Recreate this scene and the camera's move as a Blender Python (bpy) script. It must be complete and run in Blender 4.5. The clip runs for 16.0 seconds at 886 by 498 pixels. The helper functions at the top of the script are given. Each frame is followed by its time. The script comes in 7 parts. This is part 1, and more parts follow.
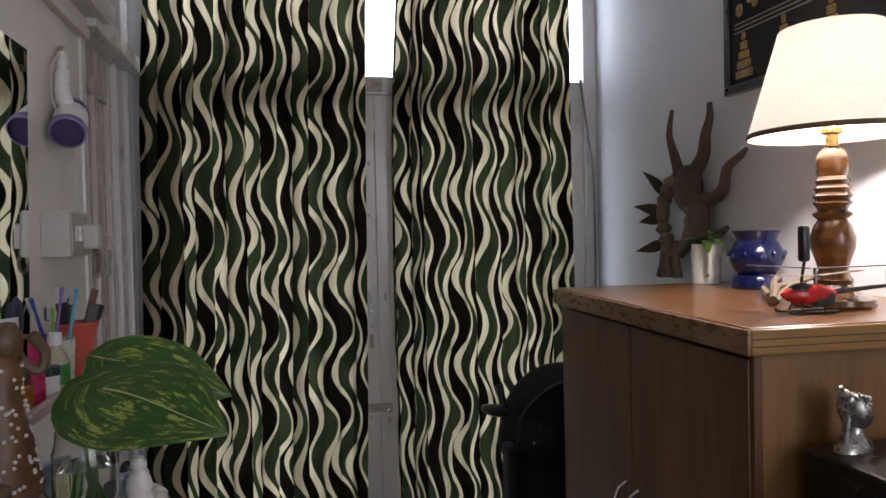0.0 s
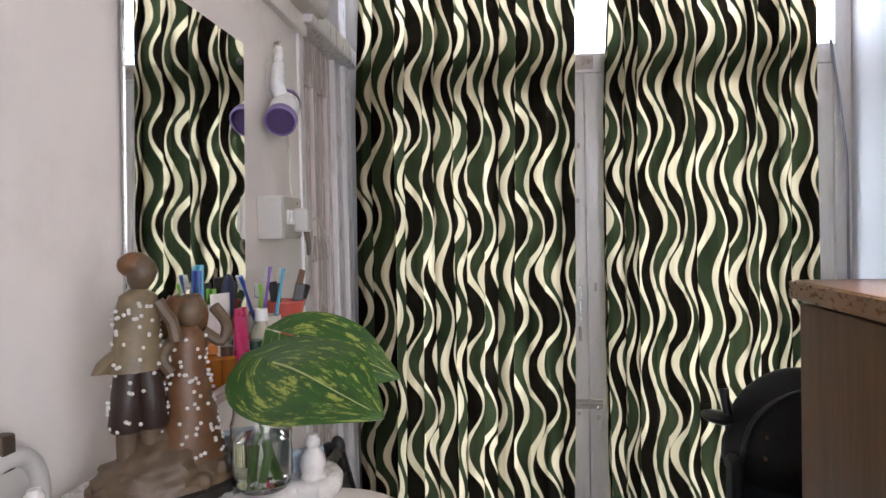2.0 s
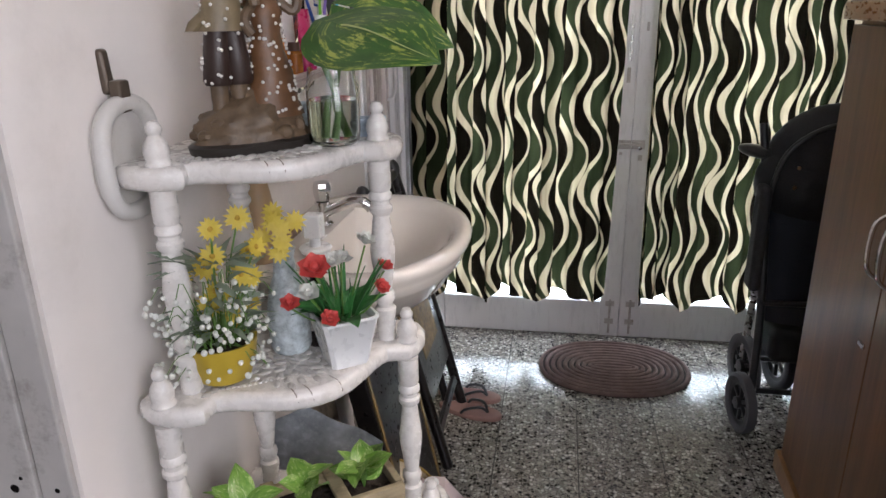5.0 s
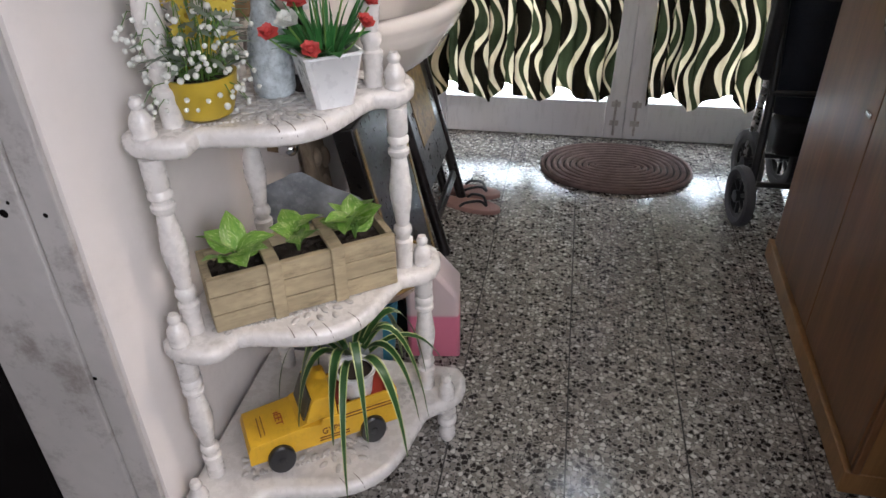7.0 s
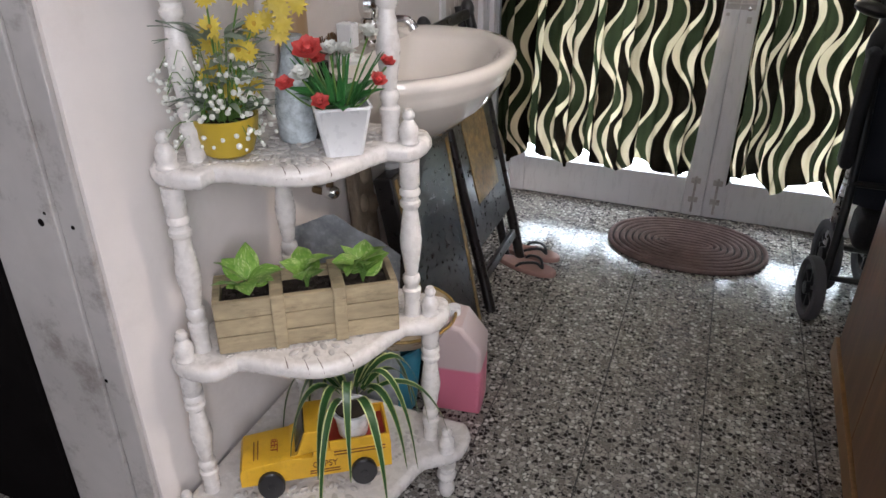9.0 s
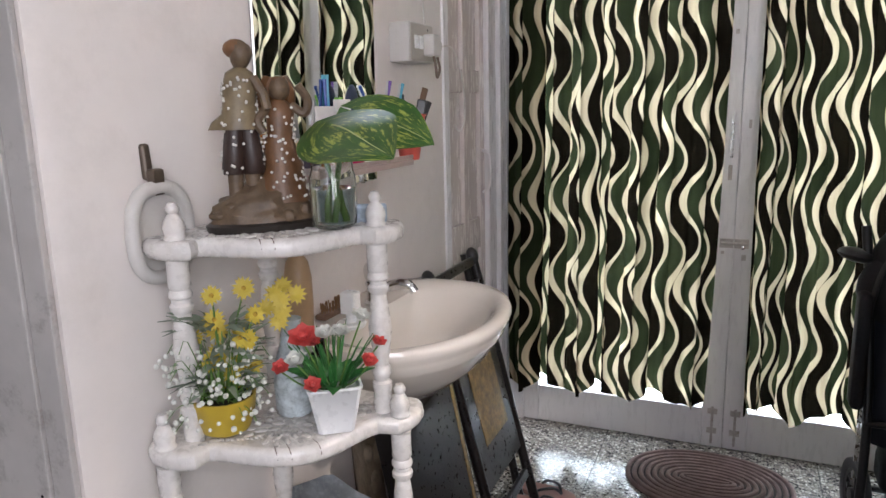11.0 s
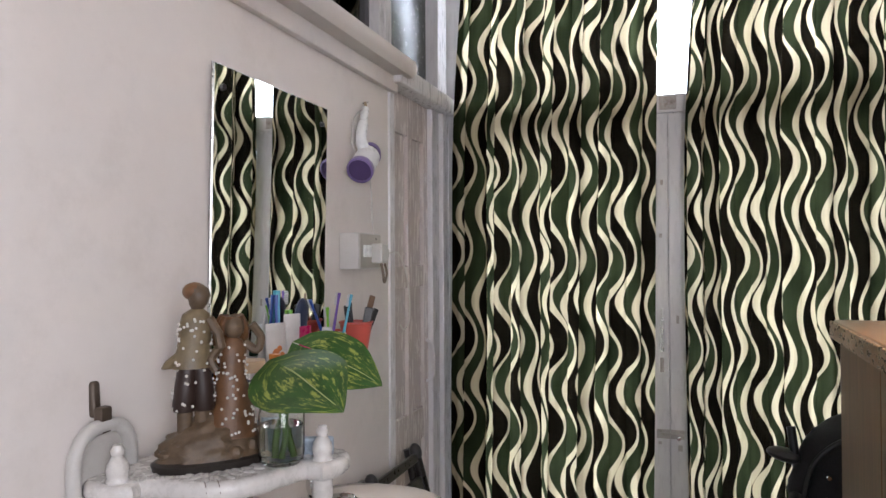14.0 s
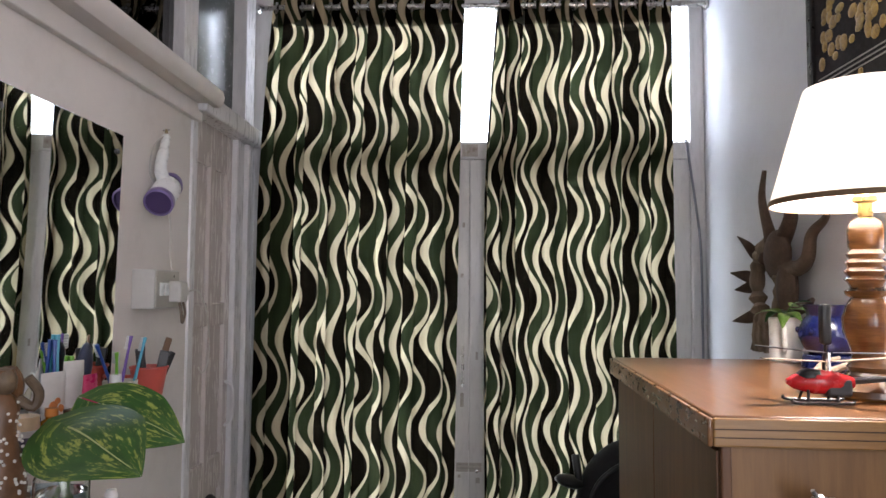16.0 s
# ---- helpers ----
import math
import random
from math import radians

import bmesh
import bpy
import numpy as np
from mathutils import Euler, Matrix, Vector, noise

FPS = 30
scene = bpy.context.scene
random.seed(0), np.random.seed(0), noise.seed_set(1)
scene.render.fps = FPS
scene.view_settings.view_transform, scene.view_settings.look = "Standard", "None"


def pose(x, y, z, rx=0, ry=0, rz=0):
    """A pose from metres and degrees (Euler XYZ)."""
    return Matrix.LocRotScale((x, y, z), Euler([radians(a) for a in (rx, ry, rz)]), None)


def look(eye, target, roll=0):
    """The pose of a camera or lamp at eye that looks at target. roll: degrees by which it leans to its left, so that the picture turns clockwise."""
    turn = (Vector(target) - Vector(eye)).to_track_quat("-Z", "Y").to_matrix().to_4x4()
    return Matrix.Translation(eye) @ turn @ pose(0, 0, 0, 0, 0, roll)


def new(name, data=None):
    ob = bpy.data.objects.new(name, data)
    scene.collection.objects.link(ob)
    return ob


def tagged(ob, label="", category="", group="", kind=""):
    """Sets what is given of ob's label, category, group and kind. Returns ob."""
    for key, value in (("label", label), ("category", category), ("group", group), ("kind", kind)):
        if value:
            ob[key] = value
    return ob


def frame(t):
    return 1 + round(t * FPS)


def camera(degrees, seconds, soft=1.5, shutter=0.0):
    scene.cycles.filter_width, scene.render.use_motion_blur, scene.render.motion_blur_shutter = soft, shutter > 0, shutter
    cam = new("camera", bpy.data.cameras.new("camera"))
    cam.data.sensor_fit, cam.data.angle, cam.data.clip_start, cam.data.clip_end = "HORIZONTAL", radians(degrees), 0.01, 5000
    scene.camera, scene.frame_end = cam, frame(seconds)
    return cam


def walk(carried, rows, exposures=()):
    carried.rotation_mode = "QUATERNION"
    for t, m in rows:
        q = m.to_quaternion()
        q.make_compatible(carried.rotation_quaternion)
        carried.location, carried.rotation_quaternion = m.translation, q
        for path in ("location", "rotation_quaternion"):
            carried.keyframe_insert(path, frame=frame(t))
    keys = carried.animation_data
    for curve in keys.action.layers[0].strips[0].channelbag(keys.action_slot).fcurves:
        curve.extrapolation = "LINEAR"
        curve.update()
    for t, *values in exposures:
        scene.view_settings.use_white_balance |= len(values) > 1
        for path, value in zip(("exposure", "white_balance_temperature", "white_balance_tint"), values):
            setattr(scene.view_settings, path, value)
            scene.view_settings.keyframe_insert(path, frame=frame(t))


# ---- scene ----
cam = camera(64.8, 16.0)
PATH = [
    (0, (0.139, 0.295, 1.488), (0.589, 2.243, 1.446), -1.25),
    (0.5, (0.182, 0.315, 1.486), (0.463, 2.295, 1.456), -1.15),
    (1, (0.208, 0.355, 1.488), (0.29, 2.353, 1.468), -1.2),
    (1.5, (0.211, 0.382, 1.469), (0.154, 2.381, 1.465), -1.4),
    (2, (0.208, 0.394, 1.462), (0.025, 2.385, 1.415), -1.25),
    (2.5, (0.199, 0.416, 1.44), (-0.104, 2.385, 1.252), -1.3),
    (3, (0.183, 0.425, 1.415), (-0.175, 2.369, 1.11), -0.65),
    (5.3, (0.223, 0.247, 1.313), (-0.077, 2.089, 0.591), -0.85),
    (5.5, (0.226, 0.248, 1.298), (-0.074, 2.07, 0.528), -0.65),
    (6, (0.238, 0.247, 1.249), (-0.065, 2.005, 0.346), -1.05),
    (6.5, (0.251, 0.237, 1.22), (-0.057, 1.946, 0.227), -1.1),
    (7, (0.255, 0.224, 1.187), (-0.055, 1.881, 0.112), -1.05),
    (7.5, (0.27, 0.2, 1.173), (-0.035, 1.841, 0.071), -1.3),
    (8, (0.313, 0.192, 1.17), (-0.039, 1.829, 0.076), -1.05),
    (8.5, (0.39, 0.217, 1.178), (-0.081, 1.865, 0.147), 0.05),
    (9, (0.447, 0.248, 1.198), (-0.187, 1.898, 0.262), 0.25),
    (9.5, (0.492, 0.26, 1.233), (-0.214, 1.954, 0.441), -0.85),
    (9.7, (0.505, 0.262, 1.25), (-0.217, 1.979, 0.522), -1.05),
    (11.8, (0.524, 0.267, 1.375), (-0.262, 2.091, 1.14), -0.75),
    (12, (0.527, 0.264, 1.387), (-0.256, 2.094, 1.195), -0.6),
    (12.5, (0.527, 0.253, 1.423), (-0.23, 2.103, 1.331), -0.25),
    (13, (0.534, 0.23, 1.449), (-0.194, 2.093, 1.405), -0.25),
    (13.5, (0.526, 0.225, 1.466), (-0.168, 2.101, 1.459), 0.05),
    (14, (0.53, 0.218, 1.484), (-0.106, 2.114, 1.512), -0.3),
    (14.5, (0.538, 0.224, 1.493), (0.004, 2.151, 1.52), -0.35),
    (15, (0.537, 0.235, 1.501), (0.137, 2.194, 1.563), 0.05),
    (15.5, (0.521, 0.233, 1.507), (0.272, 2.216, 1.598), 0.2),
    (16, (0.501, 0.214, 1.51), (0.424, 2.208, 1.627), 0.35),
]
walk(cam, [(t, look(eye, target, roll)) for t, eye, target, roll in PATH],
     [(0, -1.05, 6200, 14), (0.5, -0.5, 6200, 14), (1.0, 0.05, 6200, 14), (2.0, 0.12, 6200, 14), (3.2, 0.0, 6200, 14), (5.3, 0.12, 6200, 14), (9.7, 0.18, 6200, 14), (11.8, 0.1, 6200, 14), (13.5, 0.0, 6200, 14), (15.0, 0.0, 6200, 14), (15.5, -0.1, 6200, 14), (16, -0.3, 6200, 14)])

# ---- light ----
world = bpy.data.worlds.new("sky_world")
world.use_nodes = True
scene.world = world
wn = world.node_tree.nodes
sky = wn.new("ShaderNodeTexSky")
sky.sky_type, sky.sun_disc, sky.sun_elevation, sky.sun_rotation = "NISHITA", False, radians(48), radians(20)
world.node_tree.links.new(sky.outputs["Color"], wn["Background"].inputs["Color"])
wn["Background"].inputs["Strength"].default_value = 0.1


def area_lamp(name, m, sx, sy, watts, colour):
    data = bpy.data.lights.new(name, "AREA")
    data.shape, data.size, data.size_y, data.energy, data.color = "RECTANGLE", sx, sy, watts, colour
    ob = new(name, data)
    ob.matrix_world = m
    return ob


def point_lamp(name, at, radius, watts, colour):
    data = bpy.data.lights.new(name, "POINT")
    data.shadow_soft_size, data.energy, data.color = radius, watts, colour
    ob = new(name, data)
    ob.location = at
    return ob


WALL_X, DOOR_Y, RIGHT_X, BACK_Y, CEIL_Z = -0.385, 3.0, 1.43, -1.6, 2.9
# fill lamps added out of view, no source seen, and the table lamp's bulb
area_lamp("side_fill_light", look((RIGHT_X - 0.05, -0.75, 1.7), (-0.3, 0.3, 1.25)), 1.2, 1.3, 37, (1.0, 0.965, 0.97))
area_lamp("back_fill_light", look((0.25, BACK_Y + 0.05, 1.6), (0.4, 2.0, 0.7)), 1.1, 1.1, 6.5, (0.97, 0.97, 1.0))
point_lamp("lamp_bulb_light", (1.19, 1.454, 1.765), 0.035, 52, (1.0, 0.88, 0.77))


# ---- materials ----
def shader(name):
    m = bpy.data.materials.new(name)
    m.use_nodes = True
    nt = m.node_tree
    return m, nt, nt.nodes["Principled BSDF"], nt.links


def nd(nt, kind, **values):
    n = nt.nodes.new(kind)
    for key, value in values.items():
        if key == "op":
            n.operation = value
        else:
            n.inputs[key].default_value = value
    return n


def ramp(nt, stops, constant=False):
    r = nt.nodes.new("ShaderNodeValToRGB")
    e = r.color_ramp.elements
    while len(e) < len(stops):
        e.new(0.5)
    for i, (p, c) in enumerate(stops):
        e[i].position, e[i].color = p, (*c, 1)
    if constant:
        r.color_ramp.interpolation = "CONSTANT"
    return r


def mixed(nt, fac, a, b, mode="MIX"):
    n = nt.nodes.new("ShaderNodeMix")
    n.data_type, n.blend_type = "RGBA", mode
    for sock, v in ((n.inputs[0], fac), (n.inputs[6], a), (n.inputs[7], b)):
        if hasattr(v, "is_linked"):
            nt.links.new(v, sock)
        elif isinstance(v, (int, float)):
            sock.default_value = v
        else:
            sock.default_value = (*v, 1)
    return n.outputs[2]


def coords(nt, kind="Object", scale=(1, 1, 1)):
    tc = nt.nodes.new("ShaderNodeTexCoord")
    mp = nt.nodes.new("ShaderNodeMapping")
    mp.inputs["Scale"].default_value = scale
    nt.links.new(tc.outputs[kind], mp.inputs["Vector"])
    return mp.outputs["Vector"]


def noise_at(nt, vec, scale, detail=4, rough=0.6):
    n = nd(nt, "ShaderNodeTexNoise", Scale=scale, Detail=detail, Roughness=rough)
    nt.links.new(vec, n.inputs["Vector"])
    return n.outputs["Fac"]


def surface(name, colour, rough=0.5, metal=0.0, vary=0.15, scale=6.0, fine=60.0, bump=0.1, dirt=None, dirt_amount=0.25,
            coat=0.0, depth=0.002, stretch=(1, 1, 1)):
    """A surface with broad variation, fine grain, optional dirt patches and relief."""
    m, nt, p, links = shader(name)
    vec = coords(nt, "Object", stretch)
    broad, grain = noise_at(nt, vec, scale), noise_at(nt, vec, fine, 5)
    lo, hi = tuple(c * (1 - vary) for c in colour), tuple(min(1, c * (1 + vary)) for c in colour)
    r = ramp(nt, [(0.3, lo), (0.7, hi)])
    links.new(broad, r.inputs[0])
    g = ramp(nt, [(0.3, (1 - vary * 0.6,) * 3), (0.7, (1, 1, 1))])
    links.new(grain, g.inputs[0])
    col = mixed(nt, 1.0, r.outputs[0], g.outputs[0], "MULTIPLY")
    if dirt:
        d = noise_at(nt, vec, scale * 2.3, 8, 0.75)
        dr = ramp(nt, [(0.52, (0, 0, 0)), (0.72, (dirt_amount,) * 3)])
        links.new(d, dr.inputs[0])
        col = mixed(nt, dr.outputs[0], col, dirt)
    links.new(col, p.inputs["Base Color"])
    rr = ramp(nt, [(0.3, (max(0.02, rough - 0.08),) * 3), (0.7, (min(1, rough + 0.08),) * 3)])
    links.new(grain, rr.inputs[0])
    links.new(rr.outputs[0], p.inputs["Roughness"])
    p.inputs["Metallic"].default_value = metal
    p.inputs["Coat Weight"].default_value = coat
    if bump:
        b = nd(nt, "ShaderNodeBump", Strength=bump, Distance=depth)
        links.new(grain, b.inputs["Height"])
        links.new(b.outputs[0], p.inputs["Normal"])
    return m


def wood(name, dark, light, rough=0.35, scale=(14, 14, 1.2), coat=0.2, bump=0.06):
    """Wood grain that runs along the axis with the smallest scale."""
    m, nt, p, links = shader(name)
    vec = coords(nt, "Object", scale)
    warp = noise_at(nt, vec, 1.6, 6, 0.65)
    fine = noise_at(nt, vec, 9.0, 6, 0.7)
    r = ramp(nt, [(0.25, dark), (0.5, tuple((a + b) / 2 for a, b in zip(dark, light))), (0.75, light)])
    links.new(warp, r.inputs[0])
    g = ramp(nt, [(0.3, (0.72,) * 3), (0.65, (1, 1, 1))])
    links.new(fine, g.inputs[0])
    links.new(mixed(nt, 1.0, r.outputs[0], g.outputs[0], "MULTIPLY"), p.inputs["Base Color"])
    p.inputs["Roughness"].default_value, p.inputs["Coat Weight"].default_value, p.inputs["Coat Roughness"].default_value = rough, coat, 0.2
    b = nd(nt, "ShaderNodeBump", Strength=bump, Distance=0.002)
    links.new(fine, b.inputs["Height"])
    links.new(b.outputs[0], p.inputs["Normal"])
    return m


def glass(name, colour=(1, 1, 1), rough=0.0, ior=1.45):
    m, nt, p, links = shader(name)
    p.inputs["Base Color"].default_value = (*colour, 1)
    p.inputs["Transmission Weight"].default_value, p.inputs["Roughness"].default_value, p.inputs["IOR"].default_value = 1.0, rough, ior
    return m


def glow(name, colour, strength):
    m, nt, p, links = shader(name)
    p.inputs["Emission Color"].default_value, p.inputs["Emission Strength"].default_value = (*colour, 1), strength
    p.inputs["Base Color"].default_value = (*colour, 1)
    return m


def cloth_pattern(name):
    """Sheer printed curtain: cream wavy stripes with black and green between, lit through from behind."""
    m, nt, p, links = shader(name)
    uv = coords(nt, "UV")
    sep = nt.nodes.new("ShaderNodeSeparateXYZ")
    links.new(uv, sep.inputs[0])

    def math(op, a, b=0.0, c=0.0):
        n = nt.nodes.new("ShaderNodeMath")
        n.operation = op
        for i, v in enumerate((a, b, c)):
            if hasattr(v, "is_linked"):
                links.new(v, n.inputs[i])
            else:
                n.inputs[i].default_value = v
        return n.outputs[0]

    tau = 2 * 3.14159
    u, v = sep.outputs["X"], sep.outputs["Y"]
    low = noise_at(nt, uv, 1.5, 1)
    phase = math("ADD", math("MULTIPLY_ADD", v, tau / 0.335, math("MULTIPLY", u, 0.5)), math("MULTIPLY", low, 1.5))
    swell = math("MULTIPLY_ADD", math("SINE", math("MULTIPLY_ADD", u, 15.0, math("MULTIPLY", v, 2.3))), 0.009, 0.041)

    def lines(shift, lag, reach, key):
        """One family of swaying lines: distance since the line in pairs, and the line's soft mask."""
        sway = math("MULTIPLY", math("MULTIPLY", math("SINE", math("ADD", phase, lag)), swell), reach)
        place = math("DIVIDE", math("ADD", math("ADD", u, sway), shift), 0.150)
        row = math("FLOOR", place)
        own = math("MULTIPLY_ADD", row, key, math("MULTIPLY", v, tau / 0.81))
        centre = math("MULTIPLY_ADD", math("SINE", own), 0.075, 0.5)
        half = math("MULTIPLY_ADD", math("SINE", math("MULTIPLY_ADD", row, key * 1.7, phase)), 0.036, 0.078)
        away = math("SUBTRACT", math("FRACT", place), centre)
        soft = nt.nodes.new("ShaderNodeMapRange")
        soft.inputs["From Min"].default_value, soft.inputs["From Max"].default_value = -0.012, 0.012
        links.new(math("SUBTRACT", half, math("ABSOLUTE", away)), soft.inputs["Value"])
        return math("FRACT", math("ADD", away, 1.0)), soft.outputs[0]

    since_a, line_a = lines(0.0, 0.0, 1.0, 2.3)
    since_b, line_b = lines(0.075, 0.55, 0.88, 3.7)
    patch = noise_at(nt, uv, 3.0, 2)
    pr = ramp(nt, [(0.35, (0.016, 0.021, 0.010)), (0.65, (0.034, 0.043, 0.020))])
    links.new(patch, pr.inputs[0])
    gap = mixed(nt, math("LESS_THAN", since_a, since_b), (0.007, 0.0055, 0.0035), pr.outputs[0])
    bands_out = mixed(nt, math("MAXIMUM", line_a, line_b), gap, (0.60, 0.50, 0.335))
    weave = noise_at(nt, coords(nt, "UV", (900, 500, 1)), 1.0, 2)
    wr = ramp(nt, [(0.3, (0.82,) * 3), (0.7, (1, 1, 1))])
    links.new(weave, wr.inputs[0])
    # fold shade put into the cloth colour as darker vertical streaks
    fold_shade = ramp(nt, [(0.36, (0.52, 0.51, 0.49)), (0.64, (1, 1, 1))])
    links.new(noise_at(nt, coords(nt, "UV", (9, 0.6, 1)), 1.0, 3), fold_shade.inputs[0])
    col = mixed(nt, 1.0, mixed(nt, 1.0, bands_out, wr.outputs[0], "MULTIPLY"), fold_shade.outputs[0], "MULTIPLY")
    diff, trans, mix = nt.nodes.new("ShaderNodeBsdfDiffuse"), nt.nodes.new("ShaderNodeBsdfTranslucent"), nd(nt, "ShaderNodeMixShader", Fac=0.28)
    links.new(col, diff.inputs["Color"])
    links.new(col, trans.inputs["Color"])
    links.new(diff.outputs[0], mix.inputs[1])
    links.new(trans.outputs[0], mix.inputs[2])
    links.new(mix.outputs[0], nt.nodes["Material Output"].inputs["Surface"])
    return m


def terrazzo(name):
    m, nt, p, links = shader(name)
    vec = coords(nt)
    geo = nt.nodes.new("ShaderNodeNewGeometry")

    def chips(scale, stops, gap):
        v = nd(nt, "ShaderNodeTexVoronoi", Scale=scale)
        e = nt.nodes.new("ShaderNodeTexVoronoi")
        e.feature, e.inputs["Scale"].default_value = "DISTANCE_TO_EDGE", scale
        links.new(geo.outputs["Position"], v.inputs["Vector"])
        links.new(geo.outputs["Position"], e.inputs["Vector"])
        sep = nt.nodes.new("ShaderNodeSeparateColor")
        links.new(v.outputs["Color"], sep.inputs[0])
        r = ramp(nt, stops, True)
        links.new(sep.outputs[0], r.inputs[0])
        g = ramp(nt, [(gap, (0, 0, 0)), (gap + 0.05, (1, 1, 1))])
        links.new(e.outputs["Distance"], g.inputs[0])
        return r.outputs[0], g.outputs[0], sep.outputs[1]

    base = noise_at(nt, geo.outputs["Position"], 3.0)
    br = ramp(nt, [(0.3, (0.24, 0.225, 0.205)), (0.7, (0.34, 0.325, 0.30))])
    links.new(base, br.inputs[0])
    c1, m1, pick1 = chips(88.0, [(0.0, (0.028, 0.024, 0.022)), (0.24, (0.21, 0.19, 0.17)), (0.55, (0.40, 0.38, 0.34)), (0.82, (0.62, 0.60, 0.55))], 0.09)
    c2, m2, pick2 = chips(190.0, [(0.0, (0.03, 0.03, 0.03)), (0.35, (0.16, 0.15, 0.13)), (0.75, (0.38, 0.36, 0.32))], 0.08)
    col = mixed(nt, m2, br.outputs[0], c2)
    col = mixed(nt, m1, col, c1)
    wear = noise_at(nt, geo.outputs["Position"], 1.3, 6, 0.7)
    wr = ramp(nt, [(0.35, (0.72, 0.70, 0.68)), (0.65, (1, 1, 1))])
    links.new(wear, wr.inputs[0])
    links.new(mixed(nt, 1.0, col, wr.outputs[0], "MULTIPLY"), p.inputs["Base Color"])
    rr = ramp(nt, [(0.3, (0.10,) * 3), (0.7, (0.27,) * 3)])
    links.new(noise_at(nt, geo.outputs["Position"], 9.0, 6, 0.7), rr.inputs[0])
    links.new(rr.outputs[0], p.inputs["Roughness"])
    return m


M_WALL = surface("cream_wall_paint", (0.70, 0.655, 0.62), 0.6, vary=0.05, scale=2.0, fine=35, bump=0.12, dirt=(0.40, 0.36, 0.32), dirt_amount=0.22)
M_BLUEWALL = surface("pale_wall_paint", (0.70, 0.70, 0.74), 0.6, vary=0.05, scale=1.6, fine=35, bump=0.12, dirt=(0.45, 0.43, 0.42), dirt_amount=0.2)
# near-black without sheen: stands in for shade in the side room and nail holes
M_VOIDSHADE = surface("void_shade_black", (0.008, 0.007, 0.007), 0.8, vary=0.2)
M_VOIDSHADE.node_tree.nodes["Principled BSDF"].inputs["Specular IOR Level"].default_value = 0.0
M_CEIL = surface("ceiling_white", (0.72, 0.70, 0.67), 0.7, vary=0.05)
M_JAMB = surface("grey_jamb_paint", (0.46, 0.44, 0.42), 0.5, vary=0.12, scale=4, fine=30, bump=0.25, dirt=(0.13, 0.10, 0.08), dirt_amount=0.8)
M_DOORWHITE = surface("white_gloss_paint", (0.68, 0.67, 0.68), 0.3, vary=0.04, scale=3, fine=60, bump=0.04, dirt=(0.36, 0.33, 0.31), dirt_amount=0.12, coat=0.2, stretch=(1, 1, 0.2))
M_SIDEDOOR = surface("pinkish_door_paint", (0.62, 0.56, 0.535), 0.25, vary=0.04, scale=2, fine=50, bump=0.03, dirt=(0.45, 0.40, 0.38), dirt_amount=0.15, coat=0.3, stretch=(1, 1, 0.2))
M_FLOOR = terrazzo("terrazzo_floor")
M_GROUT = surface("dark_floor_joint", (0.035, 0.033, 0.03), 0.8)
M_GLASS = glass("clear_pane")
# grey tint added to dim the daylight on the curtain below the transom
M_DOORPANE = glass("tinted_door_pane", (0.60, 0.62, 0.60))
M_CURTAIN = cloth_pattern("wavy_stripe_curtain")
M_SMOKY = surface("smoky_glass", (0.10, 0.11, 0.105), 0.22, vary=0.1, bump=0.02)
M_SMOKY.node_tree.nodes["Principled BSDF"].inputs["Specular IOR Level"].default_value = 0.35
M_STEEL = surface("steel", (0.55, 0.54, 0.53), 0.28, metal=1.0, vary=0.1, bump=0.03)
M_CHROME = surface("chrome", (0.75, 0.75, 0.75), 0.1, metal=1.0, vary=0.05, bump=0.0)
M_RUST = surface("rusty_bolt", (0.46, 0.43, 0.41), 0.5, metal=0.2, vary=0.3, fine=80, bump=0.4, dirt=(0.12, 0.06, 0.03), dirt_amount=0.8)
M_SKY = glow("bright_daylight", (0.84, 0.92, 1.0), 19.0)
M_CABINET = wood("cabinet_veneer", (0.115, 0.048, 0.017), (0.25, 0.112, 0.042), 0.42, (9, 9, 0.8), 0.08)
# light end veneer, its orange raised to carry the lamp's light
M_CABEND = wood("cabinet_end_veneer_lit", (0.22, 0.105, 0.032), (0.37, 0.19, 0.066), 0.45, (9, 9, 0.6), 0.2)
M_CABTOP = wood("cabinet_top_wood", (0.155, 0.070, 0.028), (0.25, 0.118, 0.048), 0.28, (10, 1.0, 10), 0.4)
M_WHITEWOOD = surface("old_white_enamel", (0.68, 0.655, 0.625), 0.28, vary=0.05, scale=9, fine=60, bump=0.15, dirt=(0.42, 0.36, 0.29), dirt_amount=0.28, coat=0.35)
M_CERAMIC = surface("white_ceramic", (0.70, 0.655, 0.60), 0.12, vary=0.03, scale=4, bump=0.0, coat=0.5)
M_GROOVE = surface("edge_groove", (0.07, 0.03, 0.012), 0.6)
M_MIRROR, _nt, _p, _l = shader("mirror_silver")
_p.inputs["Base Color"].default_value, _p.inputs["Metallic"].default_value, _p.inputs["Roughness"].default_value = (0.86, 0.88, 0.87, 1), 1.0, 0.015
M_BLACK = surface("black_fabric", (0.009, 0.009, 0.011), 0.75, vary=0.3, fine=200, bump=0.3)
M_NAVY = surface("navy_fabric", (0.010, 0.013, 0.022), 0.8, vary=0.3, fine=220, bump=0.3)
M_BLACKPLASTIC = surface("black_plastic", (0.02, 0.02, 0.021), 0.35, vary=0.2, bump=0.05)
M_RUBBER = surface("grey_rubber", (0.085, 0.085, 0.09), 0.7, vary=0.2, bump=0.15)


